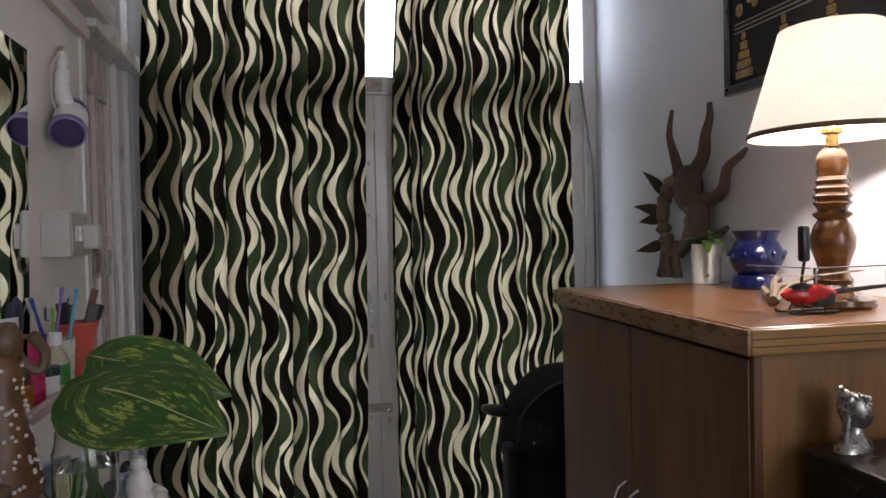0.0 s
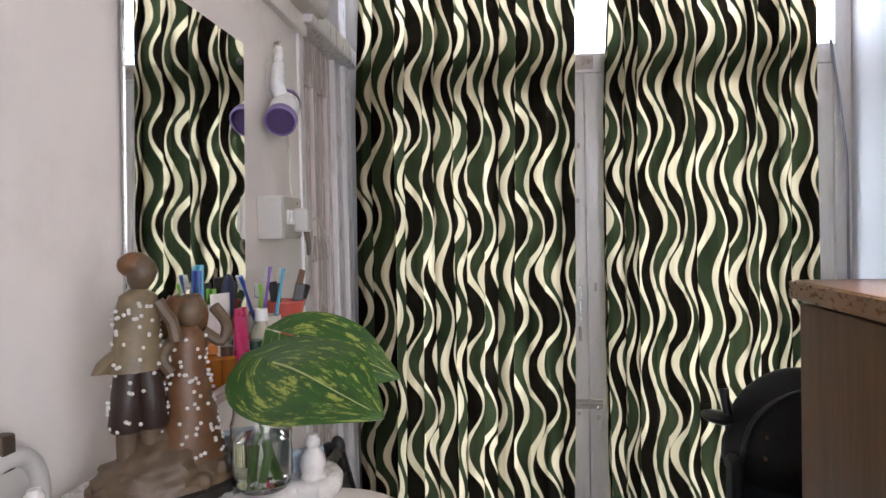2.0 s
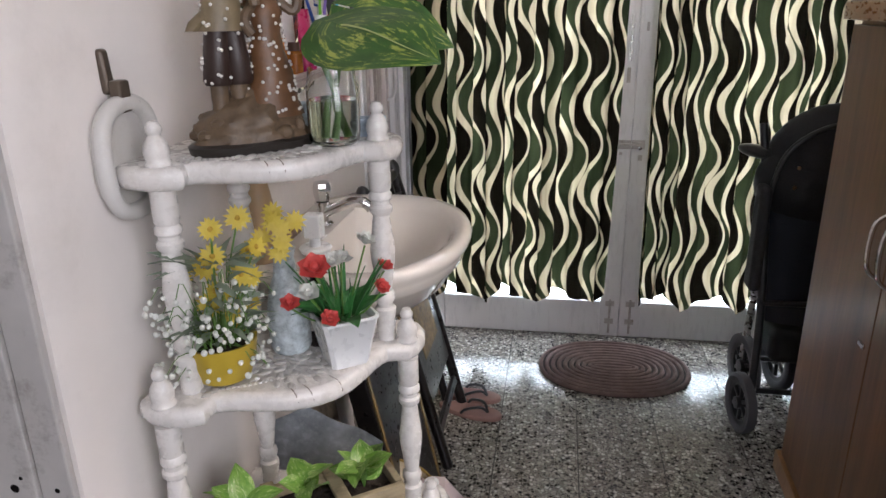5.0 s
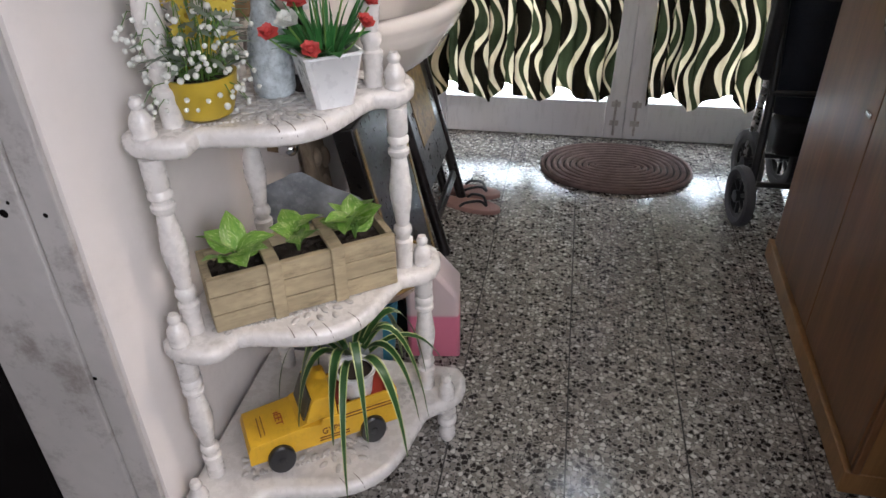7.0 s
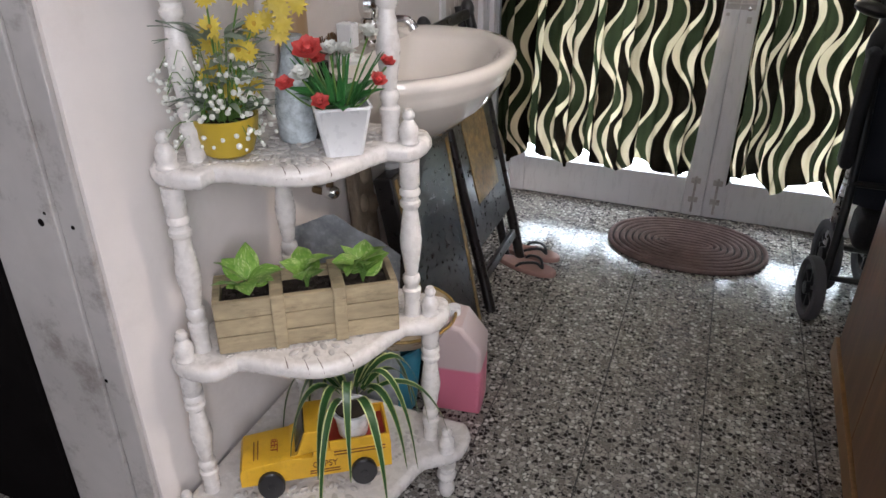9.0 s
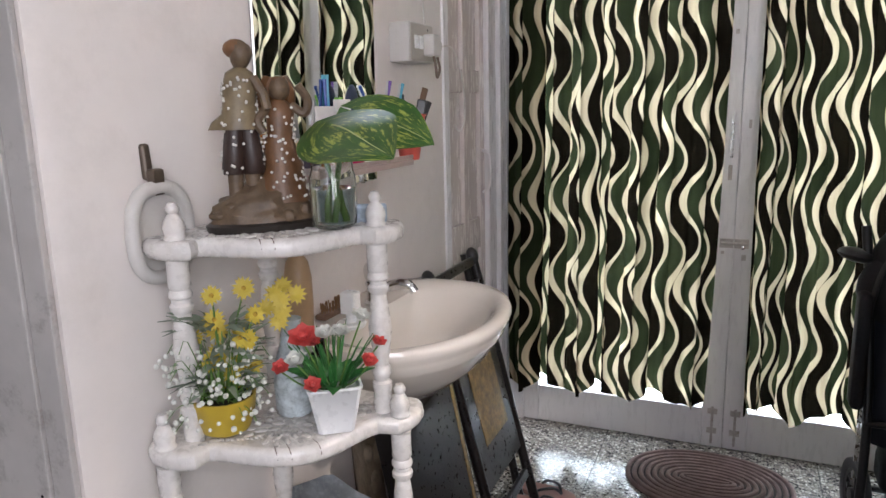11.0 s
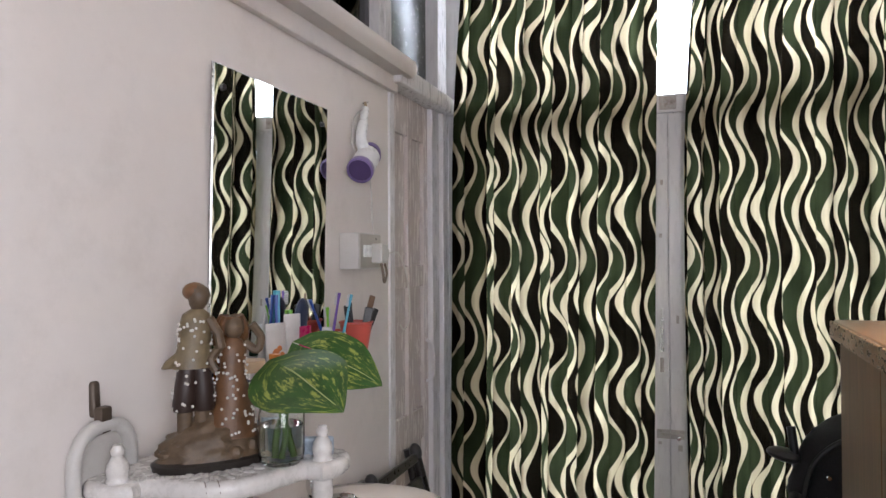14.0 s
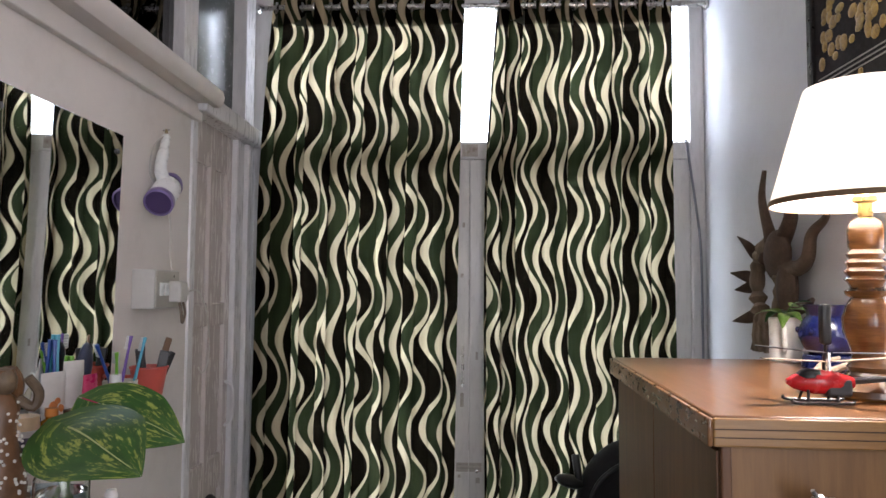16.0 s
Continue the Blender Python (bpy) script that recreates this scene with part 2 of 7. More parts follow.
# ---- building helpers ----
def link_mesh(name, bm, material, smooth=38):
    me = bpy.data.meshes.new(name)
    bmesh.ops.recalc_face_normals(bm, faces=bm.faces)
    flat = bm.faces.layers.int.get("flat")
    soft = [flat is None or f[flat] == 0 for f in bm.faces]
    bm.to_mesh(me)
    bm.free()
    me.set_sharp_from_angle(angle=radians(smooth))
    me.polygons.foreach_set("use_smooth", soft)
    for one in material if isinstance(material, (list, tuple)) else [material]:
        me.materials.append(one)
    return new(name, me)


def part(name, bm, material, parent, label="", smooth=38):
    ob = link_mesh(name, bm, material, smooth)
    ob.parent = parent
    return tagged(ob, label)


def solid(name, bm, material, label, category, m=None, group="", kind="", smooth=38):
    ob = link_mesh(name, bm, material, smooth)
    if m is not None:
        ob.matrix_world = m
    return tagged(ob, label, category, group, kind)


def thing(name, m, label, category, group="", kind=""):
    ob = new(name)
    ob.matrix_world = m
    ob.empty_display_size = 0.05
    return tagged(ob, label, category, group, kind)


def box(bm, lo, hi, r=0.0, seg=2, m=None):
    sx, sy, sz = (b - a for a, b in zip(lo, hi))
    c = [(a + b) / 2 for a, b in zip(lo, hi)]
    got = bmesh.ops.create_cube(bm, size=1.0, matrix=Matrix.Translation(c) @ Matrix.Diagonal((sx, sy, sz, 1)))
    if r:
        edges = list({e for v in got["verts"] for e in v.link_edges})
        flat = bm.faces.layers.int.get("flat") or bm.faces.layers.int.new("flat")
        made = bmesh.ops.bevel(bm, geom=edges, offset=min(r, 0.49 * min(sx, sy, sz)), segments=seg, profile=0.5, affect="EDGES")
        rounded = set(made["faces"])
        big = sorted({f for v in made["verts"] for f in v.link_faces}, key=lambda f: -f.calc_area())[:6]
        for f in big:
            f[flat] = 1
        verts = list({v for f in made["faces"] for v in f.verts} | {v for v in got["verts"] if v.is_valid})
    else:
        verts = got["verts"]
    if m is not None:
        bmesh.ops.transform(bm, matrix=m, verts=[v for v in verts if v.is_valid])
    return bm


def boxed(lo, hi, r=0.0, seg=2, m=None):
    return box(bmesh.new(), lo, hi, r, seg, m)


def lathe(profile, seg=24, bm=None, m=None, start=0.0, sweep=360.0):
    """A turned shape round z from (radius, height) pairs."""
    bm = bm or bmesh.new()
    rings = []
    full = sweep >= 360
    n = seg if full else seg + 1
    for r, z in profile:
        ring = [bm.verts.new((r * math.cos(radians(start + sweep * i / seg)), r * math.sin(radians(start + sweep * i / seg)), z)) for i in range(n)] if r > 1e-5 else [bm.verts.new((0, 0, z))]
        rings.append(ring)
    for a, b in zip(rings, rings[1:]):
        for i in range(seg):
            j = (i + 1) % n
            q = [a[i % len(a)], a[j % len(a)], b[j % len(b)], b[i % len(b)]]
            q = list(dict.fromkeys(q))
            if len(q) > 2:
                bm.faces.new(q)
    if m is not None:
        bmesh.ops.transform(bm, matrix=m, verts=[v for ring in rings for v in ring])
    return bm


def tube(points, radius, seg=8, bm=None, closed=False):
    """A round bar along points; radius a number or one for each point."""
    bm = bm or bmesh.new()
    pts = [Vector(p) for p in points]
    rad = radius if isinstance(radius, (list, tuple)) else [radius] * len(pts)
    rings, up = [], Vector((0.13, 0.27, 1)).normalized()
    for i, p in enumerate(pts):
        if closed:
            d = pts[(i + 1) % len(pts)] - pts[i - 1]
        else:
            d = pts[min(i + 1, len(pts) - 1)] - pts[max(i - 1, 0)]
        d.normalize()
        side = d.cross(up)
        side = side.normalized() if side.length > 1e-4 else d.orthogonal().normalized()
        up = side.cross(d).normalized()
        rings.append([bm.verts.new(p + rad[i] * (math.cos(k * math.tau / seg) * side + math.sin(k * math.tau / seg) * up)) for k in range(seg)])
    pairs = list(zip(rings, rings[1:])) + ([(rings[-1], rings[0])] if closed else [])
    for a, b in pairs:
        for k in range(seg):
            bm.faces.new((a[k], a[(k + 1) % seg], b[(k + 1) % seg], b[k]))
    if not closed:
        bm.faces.new(rings[0][::-1])
        bm.faces.new(rings[-1])
    return bm


def smooth_path(points, steps=6):
    """Catmull-Rom through the points."""
    p = [Vector(q) for q in points]
    p = [p[0] * 2 - p[1]] + p + [p[-1] * 2 - p[-2]]
    out = []
    for i in range(1, len(p) - 2):
        for k in range(steps):
            t = k / steps
            a, b, c, d = p[i - 1], p[i], p[i + 1], p[i + 2]
            out.append(0.5 * (2 * b + (c - a) * t + (2 * a - 5 * b + 4 * c - d) * t * t + (3 * b - a - 3 * c + d) * t ** 3))
    out.append(p[-2])
    return out


def prism(outline, z0, z1, bm=None, r=0.0, seg=2):
    """An outline of (x, y) raised from z0 to z1, its top and bottom edges rounded by r."""
    bm = bm or bmesh.new()
    n = len(outline)
    cx, cy = sum(p[0] for p in outline) / n, sum(p[1] for p in outline) / n
    levels = [(z0, 0.0), (z1, 0.0)]
    if r:
        arc = [(r - r * math.sin(math.pi / 2 * k / seg), r - r * math.cos(math.pi / 2 * k / seg)) for k in range(seg + 1)]
        levels = [(z0 + h, i) for i, h in ((a[0], a[1]) for a in arc)] + [(z1 - h, i) for i, h in ((a[0], a[1]) for a in reversed(arc))]
    rings = []
    normals = []
    for i in range(n):
        a, b = Vector(outline[i - 1]), Vector(outline[(i + 1) % n])
        t = (b - a).normalized()
        normals.append(Vector((t.y, -t.x)))
    area = sum(outline[i - 1][0] * outline[i][1] - outline[i][0] * outline[i - 1][1] for i in range(n))
    sgn = 1 if area > 0 else -1
    for z, inset in levels:
        rings.append([bm.verts.new((x - sgn * normals[i].x * inset, y - sgn * normals[i].y * inset, z)) for i, (x, y) in enumerate(outline)])
    for a, b in zip(rings, rings[1:]):
        for i in range(n):
            bm.faces.new((a[i], a[(i + 1) % n], b[(i + 1) % n], b[i]))
    caps = (bm.faces.new(rings[0][::-1]), bm.faces.new(rings[-1]))
    if r:
        flat = bm.faces.layers.int.get("flat") or bm.faces.layers.int.new("flat")
        for f in bm.faces:
            if len(f.verts) == n and n > 4:
                f[flat] = 1
    return bm


def ball(bm, at, radii, m=None, u=12, v=8):
    got = bmesh.ops.create_uvsphere(bm, u_segments=u, v_segments=v, radius=1.0)
    mm = Matrix.Translation(at) @ (m or Matrix()) @ Matrix.Diagonal((*radii, 1))
    bmesh.ops.transform(bm, matrix=mm, verts=got["verts"])
    return bm


def disc_rod(bm, a, b, ra, rb=None, seg=16):
    """A round bar from a to b."""
    return tube([a, b], [ra, ra if rb is None else rb], seg, bm)


# ---- setting ----
bm = bmesh.new()
prism([(WALL_X, 0.99), (WALL_X - 0.016, 0.955), (-0.61, 0.955), (-0.61, 2.37), (WALL_X, 2.37)][::-1], 0.0, 2.17, bm)
box(bm, (-0.61, 0.955, 2.17), (WALL_X, 1.5, CEIL_Z))
box(bm, (-0.61, 1.5, 2.78), (WALL_X, DOOR_Y, CEIL_Z))
box(bm, (-0.61, 2.97, 0.0), (WALL_X, DOOR_Y + 0.12, 2.78))
wall_left = solid("wall_left", bm, M_WALL, "cream painted plaster wall with scuffs and small stains", "wall", kind="structure")
jamb = thing("door_jamb", pose(0, 0, 0), "grey painted wooden jamb with chipped paint and nail holes", "door jamb", kind="structure")
part("board", boxed((-0.615, 0.939, 0.0), (-0.459, 0.955, CEIL_Z), 0.003), M_JAMB, jamb)
part("board", boxed((-0.456, 0.943, 0.0), (WALL_X - 0.022, 0.955, CEIL_Z), 0.003), M_JAMB, jamb)
for hx, hz, hr in ((-0.491, 0.722, 0.007), (-0.43, 0.722, 0.004), (-0.478, 0.74, 0.003), (-0.45, 0.42, 0.004), (-0.52, 1.1, 0.003)):
    part("nail_hole", lathe([(0, 0), (hr, 0), (hr * 0.7, 0.0012), (0, 0.0012)], 10, m=pose(hx, 0.9428 if hx > -0.456 else 0.9388, hz, 90)), M_VOIDSHADE, jamb, "dark nail hole")
bm = boxed((RIGHT_X, 0.0, 0), (RIGHT_X + 0.2, DOOR_Y + 0.12, CEIL_Z))
# unseen stretch, its opening made up for the side fill lamp
box(bm, (RIGHT_X, BACK_Y, 0), (RIGHT_X + 0.2, -1.4, CEIL_Z))
box(bm, (RIGHT_X, -1.4, 0), (RIGHT_X + 0.2, 0.0, 0.9))
box(bm, (RIGHT_X, -1.4, 2.3), (RIGHT_X + 0.2, 0.0, CEIL_Z))
solid("wall_right", bm, M_BLUEWALL, "pale plaster wall behind the wooden cabinet", "wall", kind="structure")
solid("wall_door_lintel", boxed((WALL_X, DOOR_Y - 0.03, 2.74), (RIGHT_X, DOOR_Y + 0.12, CEIL_Z)), M_BLUEWALL, "plaster wall above the double door", "wall", kind="structure")
# unseen wall added to close the room, opening made for the back fill lamp
bm = bmesh.new()
box(bm, (-2.4, BACK_Y - 0.15, 0), (-0.35, BACK_Y, CEIL_Z))
box(bm, (0.85, BACK_Y - 0.15, 0), (RIGHT_X + 0.2, BACK_Y, CEIL_Z))
box(bm, (-0.35, BACK_Y - 0.15, 0), (0.85, BACK_Y, 1.0))
box(bm, (-0.35, BACK_Y - 0.15, 2.2), (0.85, BACK_Y, CEIL_Z))
solid("wall_back", bm, M_WALL, "plain cream plaster wall, unseen, with an opening for a fill lamp", "wall", kind="structure")
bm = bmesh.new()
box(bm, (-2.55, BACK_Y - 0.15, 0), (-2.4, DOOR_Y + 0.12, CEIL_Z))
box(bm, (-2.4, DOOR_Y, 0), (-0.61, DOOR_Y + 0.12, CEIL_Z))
# black sheet across the opening, put where there is only shade
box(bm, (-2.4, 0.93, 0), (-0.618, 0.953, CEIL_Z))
solid("wall_side_shade", bm, M_VOIDSHADE, "near-black walls and sheet standing in for the side room's shade", "wall", kind="structure")
solid("ceiling", boxed((-2.55, BACK_Y - 0.15, CEIL_Z), (RIGHT_X + 0.2, DOOR_Y + 0.12, CEIL_Z + 0.12)), M_CEIL, "plain off-white plaster ceiling", "ceiling", kind="structure")
floor = solid("floor", boxed((-2.55, BACK_Y - 0.15, -0.1), (RIGHT_X + 0.2, DOOR_Y + 0.12, -0.004)), M_GROUT, "polished grey terrazzo floor laid in long panels", "floor", kind="structure")
solid("backdrop", boxed((-3.5, 4.4, -1.0), (4.5, 4.42, 5.0)), M_SKY, "bright overcast daylight outside the door", "backdrop", kind="structure")

# lintel ledge, loft opening and side door
bm = bmesh.new()
box(bm, (WALL_X, 0.97, 2.045), (WALL_X + 0.022, 2.41, 2.098), 0.004)
solid("trim_board", bm, M_WALL, "flat cream board under the ledge", "trim", kind="structure")
bm = prism([(0.0, 2.098), (0.07, 2.098), (0.082, 2.11), (0.086, 2.13), (0.08, 2.15), (0.062, 2.165), (0.0, 2.17)], 0.97, 2.43, r=0.003)
bmesh.ops.transform(bm, matrix=Matrix(((1, 0, 0, WALL_X), (0, 0, 1, 0), (0, 1, 0, 0), (0, 0, 0, 1))), verts=bm.verts)
solid("ledge", bm, M_WALL, "rounded cream painted ledge along the wall", "ledge", kind="structure")
win = thing("window_1", pose(0, 0, 0), "dark unlit loft window above the wall ledge", "window", kind="structure")
part("window_frame", boxed((-0.44, 2.30, 2.17), (WALL_X + 0.002, 2.345, 2.78), 0.004), M_DOORWHITE, win)
part("window_frame", boxed((-0.44, 1.5, 2.17), (WALL_X + 0.002, 1.53, 2.78), 0.004), M_DOORWHITE, win)
part("pane", boxed((-0.425, 1.53, 2.17), (-0.419, 2.30, 2.78)), glass("dark_pane", (0.25, 0.25, 0.27)), win, "dark glass pane")
win2 = thing("window_2", pose(0, 0, 0), "smoky glass transom window over the side door", "window", kind="structure")
part("window_frame", boxed((-0.46, 2.345, 2.14), (WALL_X + 0.004, 2.40, 2.78), 0.004), M_DOORWHITE, win2)
part("window_frame", boxed((-0.46, 2.86, 2.14), (WALL_X + 0.012, 2.97, 2.78), 0.004), M_DOORWHITE, win2)
part("pane", boxed((-0.432, 2.40, 2.14), (-0.426, 2.86, 2.78)), M_SMOKY, win2, "smoky reflective glass pane")
side = thing("door_1", pose(0, 0, 0), "closed pinkish-white panelled side door in a gloss painted frame", "door", kind="structure")
part("door_post", boxed((-0.50, 2.37, 0), (WALL_X + 0.008, 2.415, 2.075), 0.005), M_DOORWHITE, side)
part("door_post", boxed((-0.50, 2.80, 0), (WALL_X + 0.006, 2.885, 2.075), 0.006), M_DOORWHITE, side)
part("door_post", boxed((-0.50, 2.888, 0), (WALL_X + 0.022, 2.968, 2.075), 0.006), M_DOORWHITE, side)
part("head_bar", boxed((-0.50, 2.37, 2.075), (WALL_X + 0.05, 2.968, 2.14), 0.008), M_DOORWHITE, side)
bm = bmesh.new()
box(bm, (-0.44, 2.415, 0.0), (-0.414, 2.80, 2.075))
for y0, y1 in ((2.415, 2.465), (2.585, 2.635), (2.75, 2.80)):
    box(bm, (-0.414, y0, 0.0), (-0.398, y1, 2.075), 0.004)
for z0, z1 in ((0.0, 0.18), (0.80, 0.92), (1.38, 1.46), (1.93, 2.075)):
    box(bm, (-0.414, 2.465, z0), (-0.3985, 2.585, z1), 0.004)
    box(bm, (-0.414, 2.635, z0), (-0.3985, 2.75, z1), 0.004)
part("door_leaf", bm, M_SIDEDOOR, side)
part("handle", tube(smooth_path([(-0.398, 2.775, 1.01), (-0.372, 2.775, 1.03), (-0.366, 2.775, 1.09), (-0.372, 2.775, 1.15), (-0.398, 2.775, 1.17)]), 0.006), M_DOORWHITE, side, "white painted bow handle")

# double glazed door and its transom
for x0, x1, key in ((WALL_X, -0.30, "l"), (1.372, RIGHT_X, "r")):
    solid("trim_post", boxed((x0, DOOR_Y - 0.012, 0), (x1, DOOR_Y + 0.07, 2.74), 0.006), M_DOORWHITE, "white painted door frame post", "door frame", kind="structure")
solid("trim_transom", boxed((-0.30, DOOR_Y - 0.008, 2.035), (1.372, DOOR_Y + 0.06, 2.105), 0.005), M_DOORWHITE, "white painted transom bar over the double door", "door frame", kind="structure")
solid("trim_head", boxed((-0.30, DOOR_Y - 0.008, 2.655), (1.372, DOOR_Y + 0.06, 2.74), 0.005), M_DOORWHITE, "white painted head of the door frame", "door frame", kind="structure")
tr = thing("window_3", pose(0, 0, 0), "bright transom window above the double door", "window", kind="structure")
for x0, x1 in ((-0.30, 0.44), (0.46, 1.372)):
    p_ = part("pane", boxed((x0, DOOR_Y + 0.025, 2.105), (x1, DOOR_Y + 0.03, 2.655)), M_GLASS, tr)
    p_.visible_shadow = False
part("mullion", boxed((0.44, DOOR_Y + 0.01, 2.105), (0.46, DOOR_Y + 0.05, 2.655), 0.003), M_DOORWHITE, tr)


def leaf(name, x0, x1, meet):
    d = thing(name, pose(0, 0, 0), "white painted glazed leaf of the double door, closed", "door", kind="structure")
    wl, wr = (0.062, 0.078) if meet == "r" else (0.085, 0.082)
    y0, y1 = DOOR_Y, DOOR_Y + 0.042
    part("stile", boxed((x0, y0, 0.0015), (x0 + wl, y1, 2.0345), 0.004), M_DOORWHITE, d)
    part("stile", boxed((x1 - wr, y0, 0.0015), (x1, y1, 2.0345), 0.004), M_DOORWHITE, d)
    part("bottom_rail", boxed((x0 + wl, y0 + 0.003, 0.0015), (x1 - wr, y1, 0.158), 0.004), M_DOORWHITE, d)
    part("top_rail", boxed((x0 + wl, y0 + 0.003, 1.95), (x1 - wr, y1, 2.0345), 0.004), M_DOORWHITE, d)
    g = part("pane", boxed((x0 + wl, y0 + 0.02, 0.158), (x1 - wr, y0 + 0.025, 1.95)), M_DOORPANE, d)
    g.visible_shadow = False
    xm = x1 - 0.04 if meet == "r" else x0 + 0.042
    part("floor_bolt", tube([(xm, y0 - 0.006, 0.02), (xm, y0 - 0.006, 0.17)], 0.005), M_RUST, d, "rusty floor bolt")
    for zz in (0.06, 0.14):
        part("bolt_plate", boxed((xm - 0.018, y0 - 0.004, zz), (xm + 0.018, y0 + 0.001, zz + 0.022), 0.001), M_RUST, d)
    return d


left_leaf, right_leaf = leaf("door_2", -0.30, 0.499, "r"), leaf("door_3", 0.4995, 1.372, "l")
# unseen strip behind the leaves, added to block light at their joint
part("light_block_strip", boxed((0.485, DOOR_Y + 0.0425, 0.002), (0.515, DOOR_Y + 0.05, 2.03), 0.002), M_DOORWHITE, left_leaf)
part("latch_plate", boxed((0.45, DOOR_Y - 0.006, 0.80), (0.498, DOOR_Y, 0.835), 0.002), M_RUST, left_leaf, "rusty sliding latch")
part("latch_plate", boxed((0.5005, DOOR_Y - 0.006, 0.80), (0.55, DOOR_Y, 0.835), 0.002), M_RUST, right_leaf)
part("latch_bar", tube([(0.455, DOOR_Y - 0.010, 0.818), (0.548, DOOR_Y - 0.010, 0.818)], 0.0055), M_RUST, left_leaf)
part("latch_knob", lathe([(0.0, 0), (0.006, 0), (0.007, 0.012), (0.0, 0.014)], 10, m=pose(0.53, DOOR_Y - 0.012, 0.806, 90)), M_CHROME, left_leaf)
part("tower_bolt", boxed((0.462, DOOR_Y - 0.005, 1.14), (0.486, DOOR_Y, 1.265), 0.002), M_DOORWHITE, left_leaf)
part("bolt_rod", tube([(0.474, DOOR_Y - 0.009, 1.13), (0.474, DOOR_Y - 0.009, 1.29)], 0.005), M_STEEL, left_leaf)
part("top_bolt", boxed((0.468, DOOR_Y - 0.012, 2.045), (0.532, DOOR_Y - 0.008, 2.095), 0.002), M_RUST, left_leaf, "rusty top bolt")

for x, z, w, h, d in ((0.472, 1.05, 0.014, 0.055, left_leaf), (0.53, 1.235, 0.010, 0.03, right_leaf), (0.476, 1.76, 0.010, 0.02, left_leaf), (0.535, 0.755, 0.016, 0.022, right_leaf), (0.462, 0.776, 0.012, 0.012, left_leaf), (0.47, 1.56, 0.012, 0.016, left_leaf)):
    part("rust_plate", boxed((x - w / 2, DOOR_Y - 0.002, z), (x + w / 2, DOOR_Y + 0.001, z + h), 0.0008), M_RUST, d, "small rusty fixing plate")

# ---- curtains ----
rod = thing("curtain_rod", pose(0, 0, 0), "steel curtain rod over the double door", "curtain rod")
part("rod", tube([(-0.36, 2.93, 2.637), (RIGHT_X, 2.93, 2.637)], 0.011, 12), M_STEEL, rod)
for x in (-0.355, RIGHT_X - 0.012):
    part("bracket", lathe([(0.0, 0), (0.024, 0), (0.024, 0.006), (0.014, 0.012), (0.014, 0.02), (0, 0.02)], 16, m=pose(x, 2.93, 2.637, 0, 90, 0)), M_STEEL, rod)


def curtain(x0, x1, folds, seed, cloth, drift, y=2.93):
    """A hung curtain of that many folds; its cloth width runs along u."""
    rnd = random.Random(seed)
    cols, rows, top, bottom = 220, 70, 2.685, 0.20
    jitter = [rnd.uniform(-0.6, 0.6) for _ in range(folds + 2)]
    depth = [rnd.uniform(0.25, 1.55) for _ in range(folds + 2)]
    phase2 = [rnd.uniform(0, 6.28) for _ in range(folds + 2)]

    def place(a, h):
        s = a * folds
        i = min(int(s), folds - 1)
        f = s - i
        k = (1 - math.cos(math.pi * f)) / 2
        jit = jitter[i] * (1 - k) + jitter[i + 1] * k
        dep = depth[i] * (1 - k) + depth[i + 1] * k
        loose = 1 - h
        wave = math.sin(math.tau * s + jit * loose)
        ph = phase2[i] * (1 - k) + phase2[i + 1] * k
        yy = y + (0.033 + 0.008 * loose) * dep * wave + 0.006 * loose * math.sin(9 * h + ph)
        gather = 0.05 * max(0.0, (h - 0.65) / 0.35) ** 1.5 * (1 - a) - drift * loose * a
        xx = x0 + (x1 - x0) * a + gather + 0.012 * math.sin(2 * math.tau * s + 1.0) * dep + 0.008 * loose * math.sin(5 * h + ph)
        return xx, yy

    us, last, total = [], None, 0.0
    for c in range(cols + 1):
        q = place(c / cols, 0.5)
        if last:
            total += math.hypot(q[0] - last[0], q[1] - last[1])
        us.append(total)
        last = q
    bm = bmesh.new()
    uvl = bm.loops.layers.uv.new("cloth")
    grid = []
    for r in range(rows + 1):
        h = r / rows
        line = []
        for c in range(cols + 1):
            xx, yy = place(c / cols, h)
            drop = bottom + 0.022 * math.sin(math.tau * folds * c / cols * 0.5 + seed) + 0.012 * math.sin(c * 0.11 + seed)
            z = drop + (top - drop) * h
            line.append((bm.verts.new((xx, yy, z)), us[c] / total * cloth, z))
        grid.append(line)
    for r in range(rows):
        for c in range(cols):
            q = (grid[r][c], grid[r][c + 1], grid[r + 1][c + 1], grid[r + 1][c])
            f = bm.faces.new([v[0] for v in q])
            for loop, v in zip(f.loops, q):
                loop[uvl].uv = (v[1] + seed * 0.37, v[2])
    return bm, place


